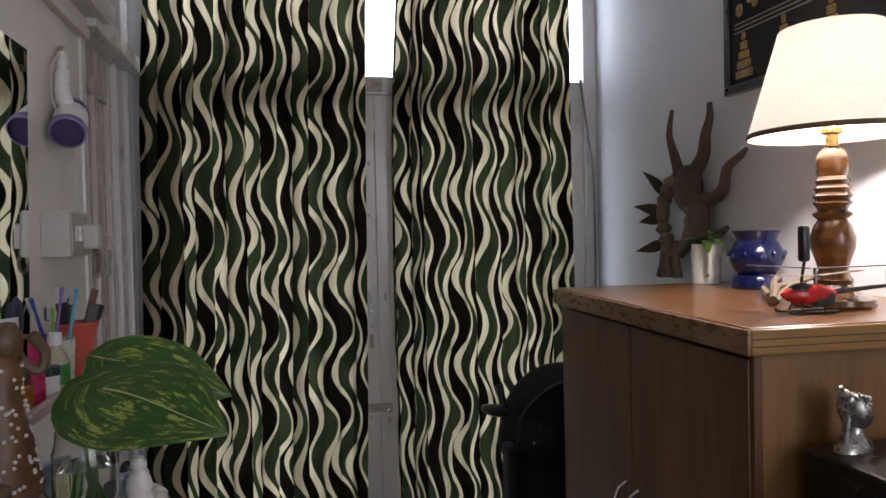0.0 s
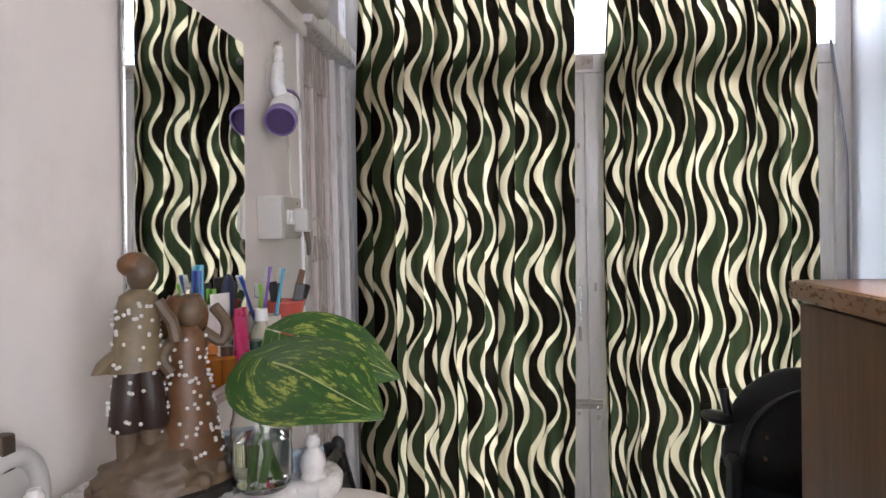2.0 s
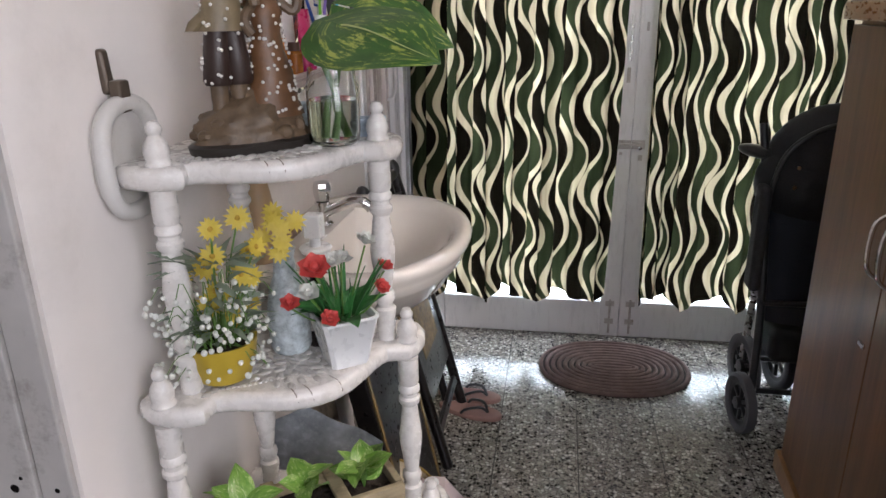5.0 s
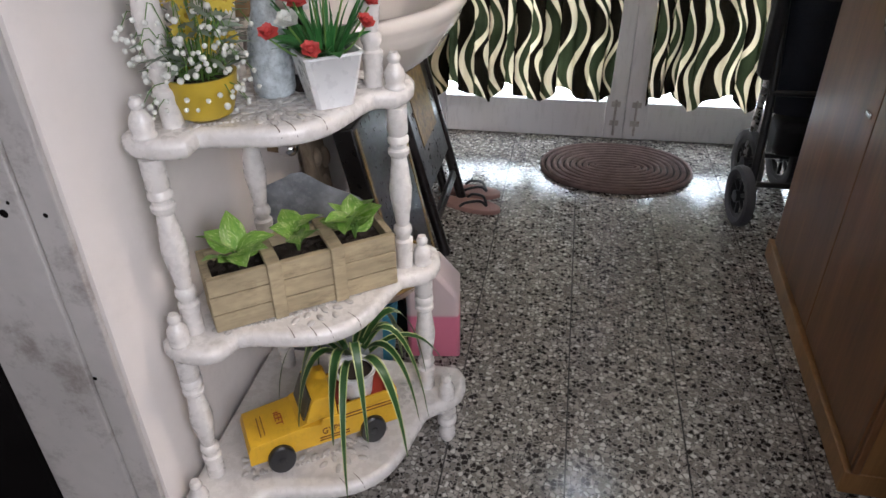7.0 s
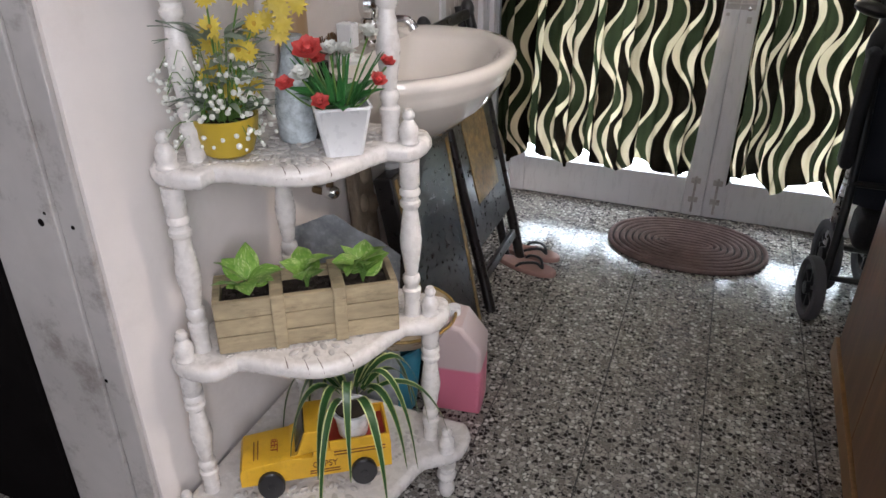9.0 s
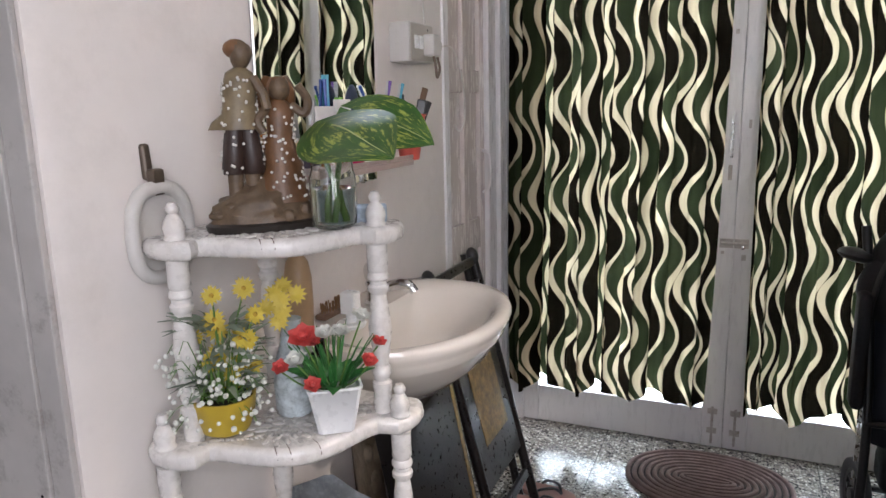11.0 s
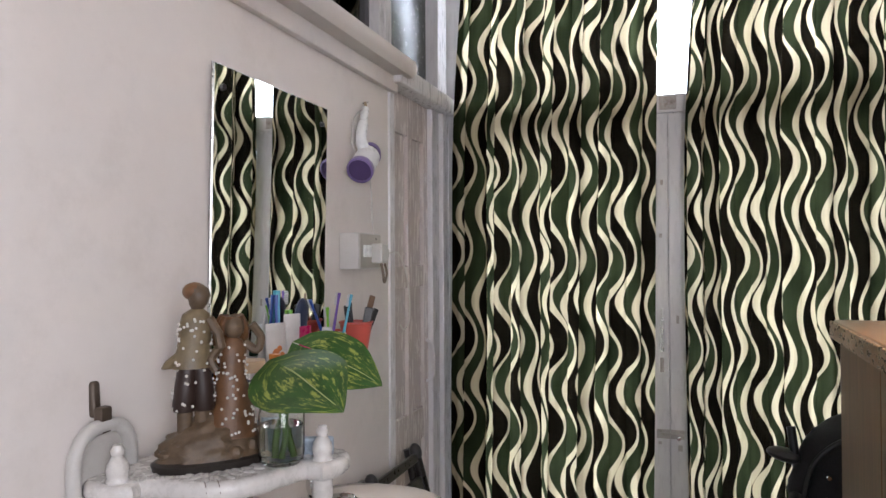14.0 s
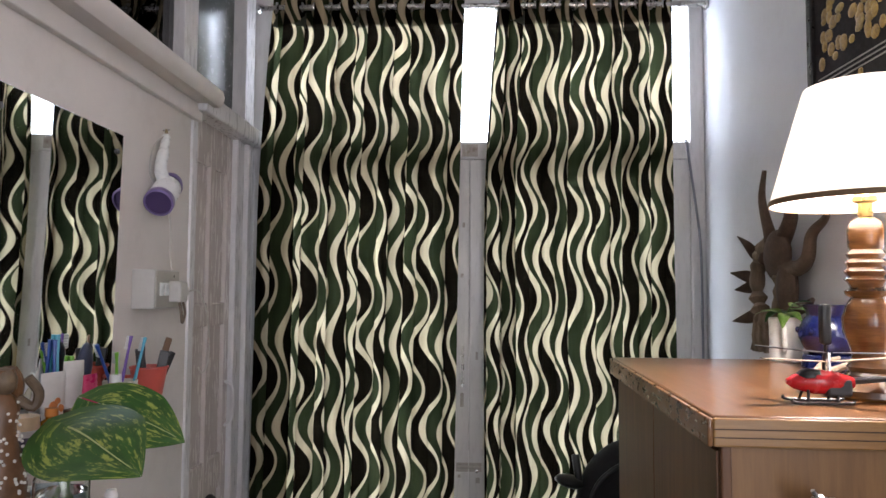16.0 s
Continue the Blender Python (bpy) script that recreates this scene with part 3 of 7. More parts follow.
for x0, x1, folds, seed, drift in ((-0.345, 0.466, 7, 3, 0.05), (0.548, 1.288, 7, 5, 0.0)):
    ct = thing("curtain", pose(0, 0, 0), "sheer curtain with wavy cream, black and green stripes", "curtain", "curtains of the double door")
    bm, place = curtain(x0, x1, folds, seed, 1.52, drift)
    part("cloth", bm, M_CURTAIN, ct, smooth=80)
    # doubled header band, its blocked backlight put into a dark colour, and its eyelets
    bm = bmesh.new()
    uvl = bm.loops.layers.uv.new("cloth")
    prev = None
    for c in range(161):
        xx, yy = place(c / 160, 0.98)
        now = (bm.verts.new((xx, yy + 0.004, 2.562)), bm.verts.new((xx, yy + 0.004, 2.686)))
        if prev:
            f = bm.faces.new((prev[0], now[0], now[1], prev[1]))
            for loop, uv in zip(f.loops, (((c - 1) * 0.0078, 2.56), (c * 0.0078, 2.56), (c * 0.0078, 2.686), ((c - 1) * 0.0078, 2.686))):
                loop[uvl].uv = uv
        prev = now
    part("header_band", bm, surface("header_shade_cloth", (0.03, 0.035, 0.022), 0.8, vary=0.3), ct, "doubled header band, shade put into its dark colour", smooth=80)
    for k in range(folds * 2):
        xx, yy = place((k + 0.5) / (folds * 2), 0.98)
        ring = [(0.019 * math.cos(a * math.tau / 16), 0.0, 0.019 * math.sin(a * math.tau / 16)) for a in range(16)]
        b = tube(ring, 0.004, 6, closed=True)
        bmesh.ops.transform(b, matrix=pose(xx, 2.93, 2.637, 0, 0, 60 if k % 2 else -60), verts=b.verts)
        part("eyelet", b, M_STEEL, ct, "steel eyelet ring")

# ---- cabinet on the right ----
cab = thing("cabinet", pose(0.872, 1.272, 0, 0, 0, -2.4), "tall brown wood-veneer cabinet with a worn pine-edged top", "cabinet")
CL, CD = 0.86, 0.54
part("body", boxed((0.012, 0.0, 0.06), (CD, CL, 1.288), 0.003), M_CABEND, cab, "light brown veneer carcass, warmed with painted lamp light")
part("plinth", boxed((-0.012, 0.0, 0.0), (CD, CL + 0.04, 0.06), 0.004), M_CABEND, cab, "light wooden plinth strip")
part("corner_strip", boxed((-0.002, -0.004, 0.06), (0.014, 0.01, 1.288), 0.003), M_CABINET, cab)
for y0, y1, hy in ((0.006, CL / 2 - 0.002, CL / 2 - 0.03), (CL / 2 + 0.002, CL - 0.004, CL / 2 + 0.03)):
    d = part("door", boxed((-0.006, y0, 0.075), (0.012, y1, 1.275), 0.002), M_CABINET, cab, "dark brown veneer door")
    h = part("handle", tube(smooth_path([(-0.006, hy, 0.78), (-0.028, hy, 0.80), (-0.034, hy, 0.85), (-0.028, hy, 0.90), (-0.006, hy, 0.92)]), 0.005), M_CHROME, d, "chrome bow handle")
part("lock", boxed((-0.012, CL / 2 + 0.02, 0.62), (-0.006, CL / 2 + 0.05, 0.632), 0.002), M_CHROME, cab, "small metal lock")
part("top", boxed((-0.018, -0.016, 1.288), (CD + 0.005, CL + 0.012, 1.33), 0.004, 2), M_CABTOP, cab, "polished wooden top")
M_PINE = wood("pine_edge", (0.30, 0.145, 0.04), (0.46, 0.25, 0.08), 0.3, (1.2, 14, 14), 0.4)
part("pine_edge", boxed((-0.018, -0.024, 1.286), (CD + 0.005, -0.0162, 1.3275), 0.003), M_PINE, cab, "golden pine edge strip")
for z in (1.299, 1.311):
    part("edge_groove", boxed((-0.017, -0.0248, z), (CD, -0.0239, z + 0.0016)), M_GROOVE, cab)
part("worn_edge", boxed((-0.026, -0.024, 1.286), (-0.0182, CL + 0.012, 1.3275), 0.003), surface("worn_edge_varnish", (0.26, 0.12, 0.045), 0.3, vary=0.3, scale=10, fine=80, bump=0.2, dirt=(0.50, 0.42, 0.32), dirt_amount=0.22, coat=0.3, stretch=(1, 0.4, 1)), cab, "worn varnished front edge")

# ---- mirror ----
mir = thing("mirror", pose(WALL_X + 0.006, 1.665, 1.52, 0, 1.2, 0), "rectangular frameless wall mirror with screw clips", "mirror")
part("glass_plate", boxed((0.0032, -0.243, -0.37), (0.006, 0.243, 0.37)), M_MIRROR, mir)
part("edge", boxed((-0.001, -0.246, -0.373), (0.003, 0.246, 0.373), 0.001), M_STEEL, mir, "bright ground edge")
for y, z in ((-0.215, 0.325), (0.215, 0.325)):
    part("screw_cap", lathe([(0, 0), (0.007, 0), (0.007, 0.004), (0, 0.006)], 12, m=pose(0.006, y, z, 0, 90, 0)), M_BLACKPLASTIC, mir)

# ---- corner shelf ----
CORNER = (-0.372, 1.385)
# board top, reach to the room, reach along the wall, then the posts' places by the room and by the wall end
TIERS = ((1.137, 0.348, 0.318, (0.314, -0.079), (0.067, -0.288)), (0.797, 0.376, 0.352, (0.351, -0.085), (0.046, -0.332)),
         (0.447, 0.415, 0.392, (0.383, -0.071), (0.036, -0.366)), (0.128, 0.465, 0.462, (0.430, -0.097), (0.037, -0.434)))
rack = thing("corner_shelf", pose(CORNER[0], CORNER[1], 0), "white enamelled wooden corner shelf with turned posts, chipped and cracked", "shelf")
def tier_outline(rx, ry):
    """Corner board with rounded lobes and a bulging front; x to the room, -y along the wall."""
    pts = [(0.0, 0.0), (rx - 0.03, 0.0)]
    for k in range(1, 6):
        a = -math.pi / 2 + math.pi * k / 6
        pts.append((rx - 0.036 + 0.036 * math.cos(a), -(0.058 + 0.058 * math.sin(a))))
    for k in range(41):
        t = k / 40
        th = radians(20 + 50 * t)
        reach = rx + (ry - rx) * t
        r = reach * (0.915 + 0.095 * math.sin(math.pi * t) ** 2)
        pts.append((r * math.cos(th), -r * math.sin(th)))
    for k in range(1, 6):
        a = math.pi * k / 6
        pts.append((0.058 + 0.058 * math.cos(a), -(ry - 0.036 + 0.036 * math.sin(a))))
    pts.append((0.0, -(ry - 0.03)))
    return pts


POST = [(0.0, 0), (0.020, 0), (0.020, 0.045), (0.017, 0.05), (0.021, 0.055), (0.021, 0.062), (0.017, 0.066), (0.017, 0.072), (0.021, 0.076), (0.021, 0.083),
        (0.015, 0.09), (0.019, 0.12), (0.023, 0.15), (0.022, 0.165), (0.016, 0.205), (0.0135, 0.222), (0.018, 0.226), (0.0195, 0.233), (0.018, 0.24),
        (0.015, 0.244), (0.015, 0.25), (0.020, 0.254), (0.020, 0.262), (0.018, 0.27), (0.018, 0.31), (0.0, 0.31)]
FINIAL = [(0, 0), (0.020, 0), (0.021, 0.004), (0.018, 0.009), (0.019, 0.014), (0.0205, 0.021), (0.018, 0.031), (0.012, 0.039), (0.009, 0.043), (0.0125, 0.047), (0.0125, 0.053), (0.009, 0.057), (0.0085, 0.06), (0.0, 0.062)]
for n, (top, reach, reach_wall, arm_room, arm_wall) in enumerate(TIERS):
    tier = part("tier", prism(tier_outline(reach, reach_wall), top - 0.032, top, r=0.013, seg=4), M_WHITEWOOD, rack, "wavy-fronted white shelf board with carved relief")
    for fx, fy in (arm_room, arm_wall):
        part("finial", lathe([(r * 0.87, z) for r, z in FINIAL], 16, m=pose(fx, fy, top - 0.002)), M_WHITEWOOD, tier)
    if n < 3:
        under = TIERS[n + 1][0]
        span = (top - 0.032) - under
        for px, py in (arm_room, arm_wall, (0.062, -0.055)):
            part("post", lathe([(r * 0.90, z / 0.31 * span) for r, z in reversed([(r, 0.31 - z) for r, z in POST])], 16, m=pose(px, py, under)), M_WHITEWOOD, rack, "turned white post")
    else:
        for px, py in (arm_room, arm_wall, (0.062, -0.055)):
            part("foot", lathe([(0, 0), (0.012, 0), (0.018, 0.012), (0.018, 0.03), (0.012, 0.042), (0.021, 0.055), (0.021, 0.064), (0.017, 0.07), (0.02, 0.087), (0, 0.087)], 14, m=pose(px, py, 0)), M_WHITEWOOD, rack)
    # hairline cracks across the front edge
    for k, t in enumerate((0.62, 0.55, 0.40, 0.72)[:2 + n % 3]):
        th = radians(20 + 50 * t)
        r = (reach + (reach_wall - reach) * t) * (0.915 + 0.095 * math.sin(math.pi * t) ** 2)
        crack = [((r + o) * math.cos(th + w), -(r + o) * math.sin(th + w), z) for o, w, z in ((-0.03, 0.012, top + 0.0002), (-0.012, 0.004, top + 0.0002), (-0.0035, 0.0, top - 0.004), (-0.0002, -0.004, top - 0.014), (-0.0008, -0.002, top - 0.021))]
        part("crack", tube(crack, [0.0003, 0.0007, 0.0009, 0.0009, 0.0003], 5), M_GROOVE, tier, "dark hairline crack")
    # carved relief in the middle of the board
    rnd = random.Random(40 + n)
    bm = bmesh.new()
    c = reach * 0.50
    for k in range(46):
        a, d = k * 2.399, 0.012 * math.sqrt(k) * reach / 0.4
        ball(bm, (c + d * math.cos(a), -c + d * math.sin(a), top + 0.0005), (0.009 + 0.004 * rnd.random(), 0.0062, 0.0036), pose(0, 0, 0, 0, 0, math.degrees(a) + rnd.uniform(-30, 30)), 8, 5)
    for k in range(34):
        th = radians(20 + 50 * k / 33)
        r = reach * 0.80
        ball(bm, (r * math.cos(th), -r * math.sin(th), top + 0.0003), (0.0048, 0.0038, 0.0026), pose(0, 0, 0, 0, 0, math.degrees(-th)), 6, 4)
    for s in range(2):
        for k in range(12):
            a, d = k * 2.399, 0.0095 * math.sqrt(k)
            cx, cy = (reach * 0.73, -reach * 0.22) if s == 0 else (reach * 0.22, -reach * 0.73)
            ball(bm, (cx + d * math.cos(a), cy + d * math.sin(a), top + 0.0003), (0.0085, 0.0055, 0.0032), pose(0, 0, 0, 0, 0, k * 60), 8, 5)
    part("carved_relief", bm, surface("relief_enamel", (0.52, 0.50, 0.475), 0.4, vary=0.2, fine=90, bump=0.2, dirt=(0.14, 0.12, 0.10), dirt_amount=0.8) if n == 0 else bpy.data.materials["relief_enamel"], tier, "raised carved flowers with dirt in the gaps")

# ---- wash basin ----
basin = thing("wash_basin", pose(-0.205, 1.705, 0), "off-white ceramic wall-hung wash basin with a rounded stepped rim", "wash basin")
BASIN_X = 0.955


def oval(ax, ay, z, cx=0.0, n=40, flat=-0.185):
    pts = []
    for k in range(n):
        c, q = math.cos(math.tau * k / n), math.sin(math.tau * k / n)
        if c < 0:
            c, q = -abs(c) ** 0.6, math.copysign(abs(q) ** 0.6, q)
        pts.append((max(flat, cx + BASIN_X * ax * c), BASIN_X * ay * q, z))
    return pts


bm = bmesh.new()
rings = [oval(0.06, 0.07, 0.662, 0.0), oval(0.12, 0.17, 0.69, 0.0), oval(0.185, 0.262, 0.75, 0.01), oval(0.215, 0.30, 0.795, 0.012), oval(0.222, 0.308, 0.803, 0.013),
         oval(0.228, 0.314, 0.82, 0.013), oval(0.231, 0.317, 0.828, 0.013), oval(0.238, 0.325, 0.838, 0.014), oval(0.24, 0.327, 0.850, 0.014), oval(0.234, 0.322, 0.860, 0.014),
         oval(0.212, 0.298, 0.861, 0.016), oval(0.165, 0.262, 0.853, 0.045, flat=-0.075), oval(0.155, 0.25, 0.835, 0.045, flat=-0.07), oval(0.13, 0.20, 0.77, 0.045, flat=-0.06),
         oval(0.09, 0.13, 0.725, 0.04), oval(0.03, 0.035, 0.708, 0.03)]
vs = [[bm.verts.new(p) for p in r] for r in rings]
for a, b in zip(vs, vs[1:]):
    for k in range(40):
        bm.faces.new((a[k], a[(k + 1) % 40], b[(k + 1) % 40], b[k]))
bm.faces.new(vs[0][::-1])
bm.faces.new(vs[-1])
part("bowl", bm, M_CERAMIC, basin, smooth=60)
part("drain", lathe([(0, 0.709), (0.022, 0.709), (0.024, 0.711), (0.02, 0.713), (0, 0.710)], 18, m=pose(0.03, 0, 0)), M_CHROME, basin)
hose_line = smooth_path([(-0.03, -0.02, 0.665), (-0.032, -0.02, 0.55), (-0.028, -0.015, 0.40), (-0.035, 0.0, 0.22), (-0.08, 0.01, 0.06), (-0.15, 0.02, 0.03)], 16)
part("drain_hose", tube(hose_line, [0.021 if k % 2 else 0.0175 for k in range(len(hose_line))], 12), surface("grey_pipe", (0.36, 0.36, 0.35), 0.45), basin, "grey ribbed plastic drain hose", smooth=20)
tap = thing("tap", pose(-0.30, 1.715, 0.862), "chrome pillar tap on the wash basin", "tap")
part("body", lathe([(0, 0), (0.022, 0), (0.022, 0.006), (0.015, 0.012), (0.014, 0.045), (0.018, 0.052), (0.018, 0.058), (0, 0.06)], 18), M_CHROME, tap)
part("knob", lathe([(0, 0.06), (0.016, 0.06), (0.021, 0.075), (0.022, 0.09), (0.018, 0.102), (0.0, 0.106)], 8), M_CHROME, tap)
part("spout", tube(smooth_path([(0.0, 0, 0.03), (0.04, 0, 0.048), (0.075, 0.002, 0.058), (0.10, 0.003, 0.054), (0.112, 0.003, 0.040)]), [0.013] * 18 + [0.011] * 7, 12), M_CHROME, tap)

# ---- more materials ----
def plain(name, colour, rough=0.45, **more):
    return surface(name, colour, rough, vary=more.pop("vary", 0.12), **more)


def leaf_material(name, dark, light, streak, amount=0.5, scale=26.0):
    """Leaf green with lighter streaks along the veins; u across, v along the leaf."""
    m, nt, p, links = shader(name)
    uv = coords(nt, "UV", (1, 1, 1))
    n1 = noise_at(nt, uv, 5.0, 3)
    r = ramp(nt, [(0.3, dark), (0.7, light)])
    links.new(n1, r.inputs[0])
    n2 = noise_at(nt, coords(nt, "UV", (2.6, 0.9, 1)), scale / 4.5, 5, 0.75)
    s = ramp(nt, [(0.53, (0, 0, 0)), (0.60, (amount,) * 3)])
    links.new(n2, s.inputs[0])
    links.new(mixed(nt, s.outputs[0], r.outputs[0], streak), p.inputs["Base Color"])
    p.inputs["Roughness"].default_value = 0.35
    p.inputs["Subsurface Weight"].default_value = 0.0
    b = nd(nt, "ShaderNodeBump", Strength=0.15, Distance=0.002)
    links.new(n2, b.inputs["Height"])
    links.new(b.outputs[0], p.inputs["Normal"])
    return m


M_POTHOS = leaf_material("pothos_leaf", (0.018, 0.068, 0.010), (0.034, 0.110, 0.016), (0.36, 0.40, 0.08), 0.85)
M_SYNG = leaf_material("syngonium_leaf", (0.10, 0.24, 0.03), (0.20, 0.36, 0.06), (0.50, 0.58, 0.28), 0.7, 12)
M_SPIDER = leaf_material("spider_leaf", (0.012, 0.05, 0.012), (0.03, 0.09, 0.02), (0.03, 0.08, 0.02), 0.2)
M_SPIDER_EDGE = plain("spider_leaf_edge", (0.42, 0.46, 0.20), 0.5)
M_STEM = plain("green_stem", (0.10, 0.20, 0.04), 0.5)
M_GREEN = leaf_material("flower_leaf", (0.02, 0.11, 0.025), (0.05, 0.20, 0.05), (0.12, 0.3, 0.08), 0.3)
M_SAGE = plain("grey_green_leaf", (0.22, 0.27, 0.20), 0.6)
M_YELLOWPETAL = plain("yellow_petal", (0.52, 0.40, 0.045), 0.6, fine=200)
M_REDPETAL = plain("coral_red_petal", (0.58, 0.075, 0.065), 0.6, vary=0.25, fine=150)
M_WHITEPETAL = plain("white_petal", (0.66, 0.67, 0.62), 0.6)
M_SOIL = plain("dark_soil", (0.035, 0.025, 0.018), 0.95, vary=0.4, fine=120, bump=0.8)
M_STONE = surface("weathered_planter_wood", (0.40, 0.325, 0.20), 0.8, vary=0.32, scale=14, fine=110, bump=0.7, dirt=(0.13, 0.10, 0.06), dirt_amount=0.85, stretch=(0.3, 1, 1))
M_YELLOWPAINT = surface("yellow_toy_paint", (0.72, 0.42, 0.025), 0.45, vary=0.08, scale=20, fine=120, bump=0.08, dirt=(0.35, 0.18, 0.02), dirt_amount=0.4)
M_REDINK = plain("red_paint_lettering", (0.36, 0.05, 0.02), 0.6)
M_BROWNINK = plain("brown_paint_lettering", (0.16, 0.05, 0.015), 0.6)
M_WHITEPLASTIC = surface("white_plastic", (0.78, 0.79, 0.79), 0.3, vary=0.03, bump=0.0)
M_AGEDPLASTIC = surface("aged_white_plastic", (0.56, 0.545, 0.52), 0.35, vary=0.06, bump=0.02, dirt=(0.3, 0.27, 0.22), dirt_amount=0.3)
M_YELLOWPOT = plain("mustard_pot", (0.46, 0.33, 0.03), 0.35)
M_MAT = surface("brown_mat", (0.145, 0.095, 0.083), 0.9, vary=0.25, scale=20, fine=150, bump=0.7, depth=0.004)
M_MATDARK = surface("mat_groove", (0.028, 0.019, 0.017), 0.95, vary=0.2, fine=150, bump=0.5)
M_LACQUER = surface("black_lacquer", (0.0065, 0.005, 0.0045), 0.32, vary=0.3, bump=0.05, coat=0.1, dirt=(0.05, 0.04, 0.03), dirt_amount=0.15)
M_GOLD = surface("old_gold_paint", (0.34, 0.22, 0.06), 0.5, vary=0.4, scale=40, fine=160, bump=0.3, dirt=(0.06, 0.05, 0.02), dirt_amount=0.8)
M_GILT = surface("worn_gilding", (0.20, 0.13, 0.042), 0.5, vary=0.5, scale=45, fine=170, bump=0.3, dirt=(0.02, 0.015, 0.01), dirt_amount=0.95)
M_PURPLE = plain("lilac_plastic", (0.22, 0.16, 0.36), 0.4)
M_PURPLEDARK = plain("dark_purple_grille", (0.075, 0.045, 0.14), 0.5)
M_RED = plain("coral_plastic", (0.56, 0.10, 0.075), 0.4)
M_DRIFT = wood("driftwood", (0.06, 0.036, 0.022), (0.16, 0.10, 0.065), 0.7, (20, 8, 8), 0.0, 0.3)
M_DRIFTLIGHT = wood("pale_driftwood", (0.17, 0.12, 0.08), (0.30, 0.22, 0.15), 0.7, (20, 20, 4), 0.0, 0.3)
M_COBALT = surface("cobalt_glaze", (0.003, 0.006, 0.042), 0.15, vary=0.25, scale=12, bump=0.03, coat=0.15)
M_LAMPWOOD = wood("turned_lamp_wood", (0.035, 0.012, 0.004), (0.30, 0.125, 0.032), 0.2, (3, 3, 22), 0.5)
M_SILVER = surface("tarnished_silver", (0.50, 0.49, 0.47), 0.3, metal=0.9, vary=0.2, fine=120, bump=0.3, dirt=(0.12, 0.11, 0.10), dirt_amount=0.6)


# ---- shapes for growing things ----
def leaf_blade(bm, m, length, width, bend=0.3, fold=0.15, heart=0.0, rows=10, cols=6, seed=0.0):
    """A leaf blade from its stalk along +y, drooping by bend, creased by fold."""
    uvl = bm.loops.layers.uv.verify()
    grid = []
    for r in range(rows + 1):
        t = r / rows
        half = width / 2 * (math.sin(math.pi * t ** 0.62) ** 0.85 * (1 - 0.12 * t)) if 0 < t < 1 else 0.0005
        line = []
        for c in range(cols + 1):
            s = 2 * c / cols - 1
            back = heart * length * abs(s) ** 1.4 * max(0.0, 1 - t * 2.2)
            x = s * half
            y = length * t - back
            z = -bend * length * t * t + fold * abs(x) + 0.012 * length * math.sin(7 * t + seed + 3 * s)
            line.append((bm.verts.new(m @ Vector((x, y, z))), (s * 0.5 + 0.5 + seed * 0.13, t + seed * 0.07)))
        grid.append(line)
    for r in range(rows):
        for c in range(cols):
            q = (grid[r][c], grid[r][c + 1], grid[r + 1][c + 1], grid[r + 1][c])
            f = bm.faces.new([v[0] for v in q])
            for loop, v in zip(f.loops, q):
                loop[uvl].uv = v[1]
    return bm


def aim(at, direction, roll=0.0):
    """A pose whose +y points along direction."""
    d = Vector(direction).normalized()
    return Matrix.Translation(at) @ d.to_track_quat("Y", "Z").to_matrix().to_4x4() @ pose(0, 0, 0, 0, roll, 0)


def daisy(bm, at, direction, r, petals, rnd):
    for k in range(petals):
        a = math.tau * k / petals + rnd.uniform(-0.1, 0.1)
        base = Vector(direction).normalized().to_track_quat("Z", "Y").to_matrix().to_4x4()
        m = Matrix.Translation(at) @ base @ pose(0, 0, 0, rnd.uniform(5, 25), 0, math.degrees(a))
        leaf_blade(bm, m, r, r * 0.42, 0.15, 0.1, 0, 4, 2, k)
    bmesh.ops.remove_doubles(bm, verts=bm.verts, dist=0.0013)


def rose(bm, at, r, rnd, lean):
    """A full round flower head of overlapping petals facing along lean."""
    head = Matrix.Translation(at) @ Vector(lean).normalized().to_track_quat("Z", "Y").to_matrix().to_4x4()
    for layer, (n, rr, tilt) in enumerate(((6, r, 12), (6, r * 0.9, 34), (5, r * 0.72, 56), (4, r * 0.5, 74))):
        for k in range(n):
            m = head @ pose(0, 0, 0, 0, 0, k * 360 / n + layer * 31 + rnd.uniform(-12, 12)) @ pose(0, 0, 0, tilt + rnd.uniform(-7, 7), 0, 0)
            leaf_blade(bm, m, rr, rr * 1.25, -0.22, 0.35, 0, 5, 4, k + layer)
    ball(bm, head @ Vector((0, 0, r * 0.2)), (r * 0.34,) * 3, None, 8, 6)


def loft(bm, rings, n=14, cap=True, material=0):
    """A body from (x, y, z, radius x, radius y, turn) rings."""
    vs = []
    for x, y, z, rx, ry, turn in rings:
        c, s = math.cos(radians(turn)), math.sin(radians(turn))
        vs.append([bm.verts.new((x + rx * math.cos(k * math.tau / n) * c - ry * math.sin(k * math.tau / n) * s,
                                 y + rx * math.cos(k * math.tau / n) * s + ry * math.sin(k * math.tau / n) * c, z)) for k in range(n)])
    faces = []
    for a, b in zip(vs, vs[1:]):
        for k in range(n):
            faces.append(bm.faces.new((a[k], a[(k + 1) % n], b[(k + 1) % n], b[k])))
    if cap:
        faces += [bm.faces.new(vs[0][::-1]), bm.faces.new(vs[-1])]
    for f in faces:
        f.material_index = material
    return bm


def painted(bm, start, material):
    for f in list(bm.faces)[start:]:
        f.material_index = material


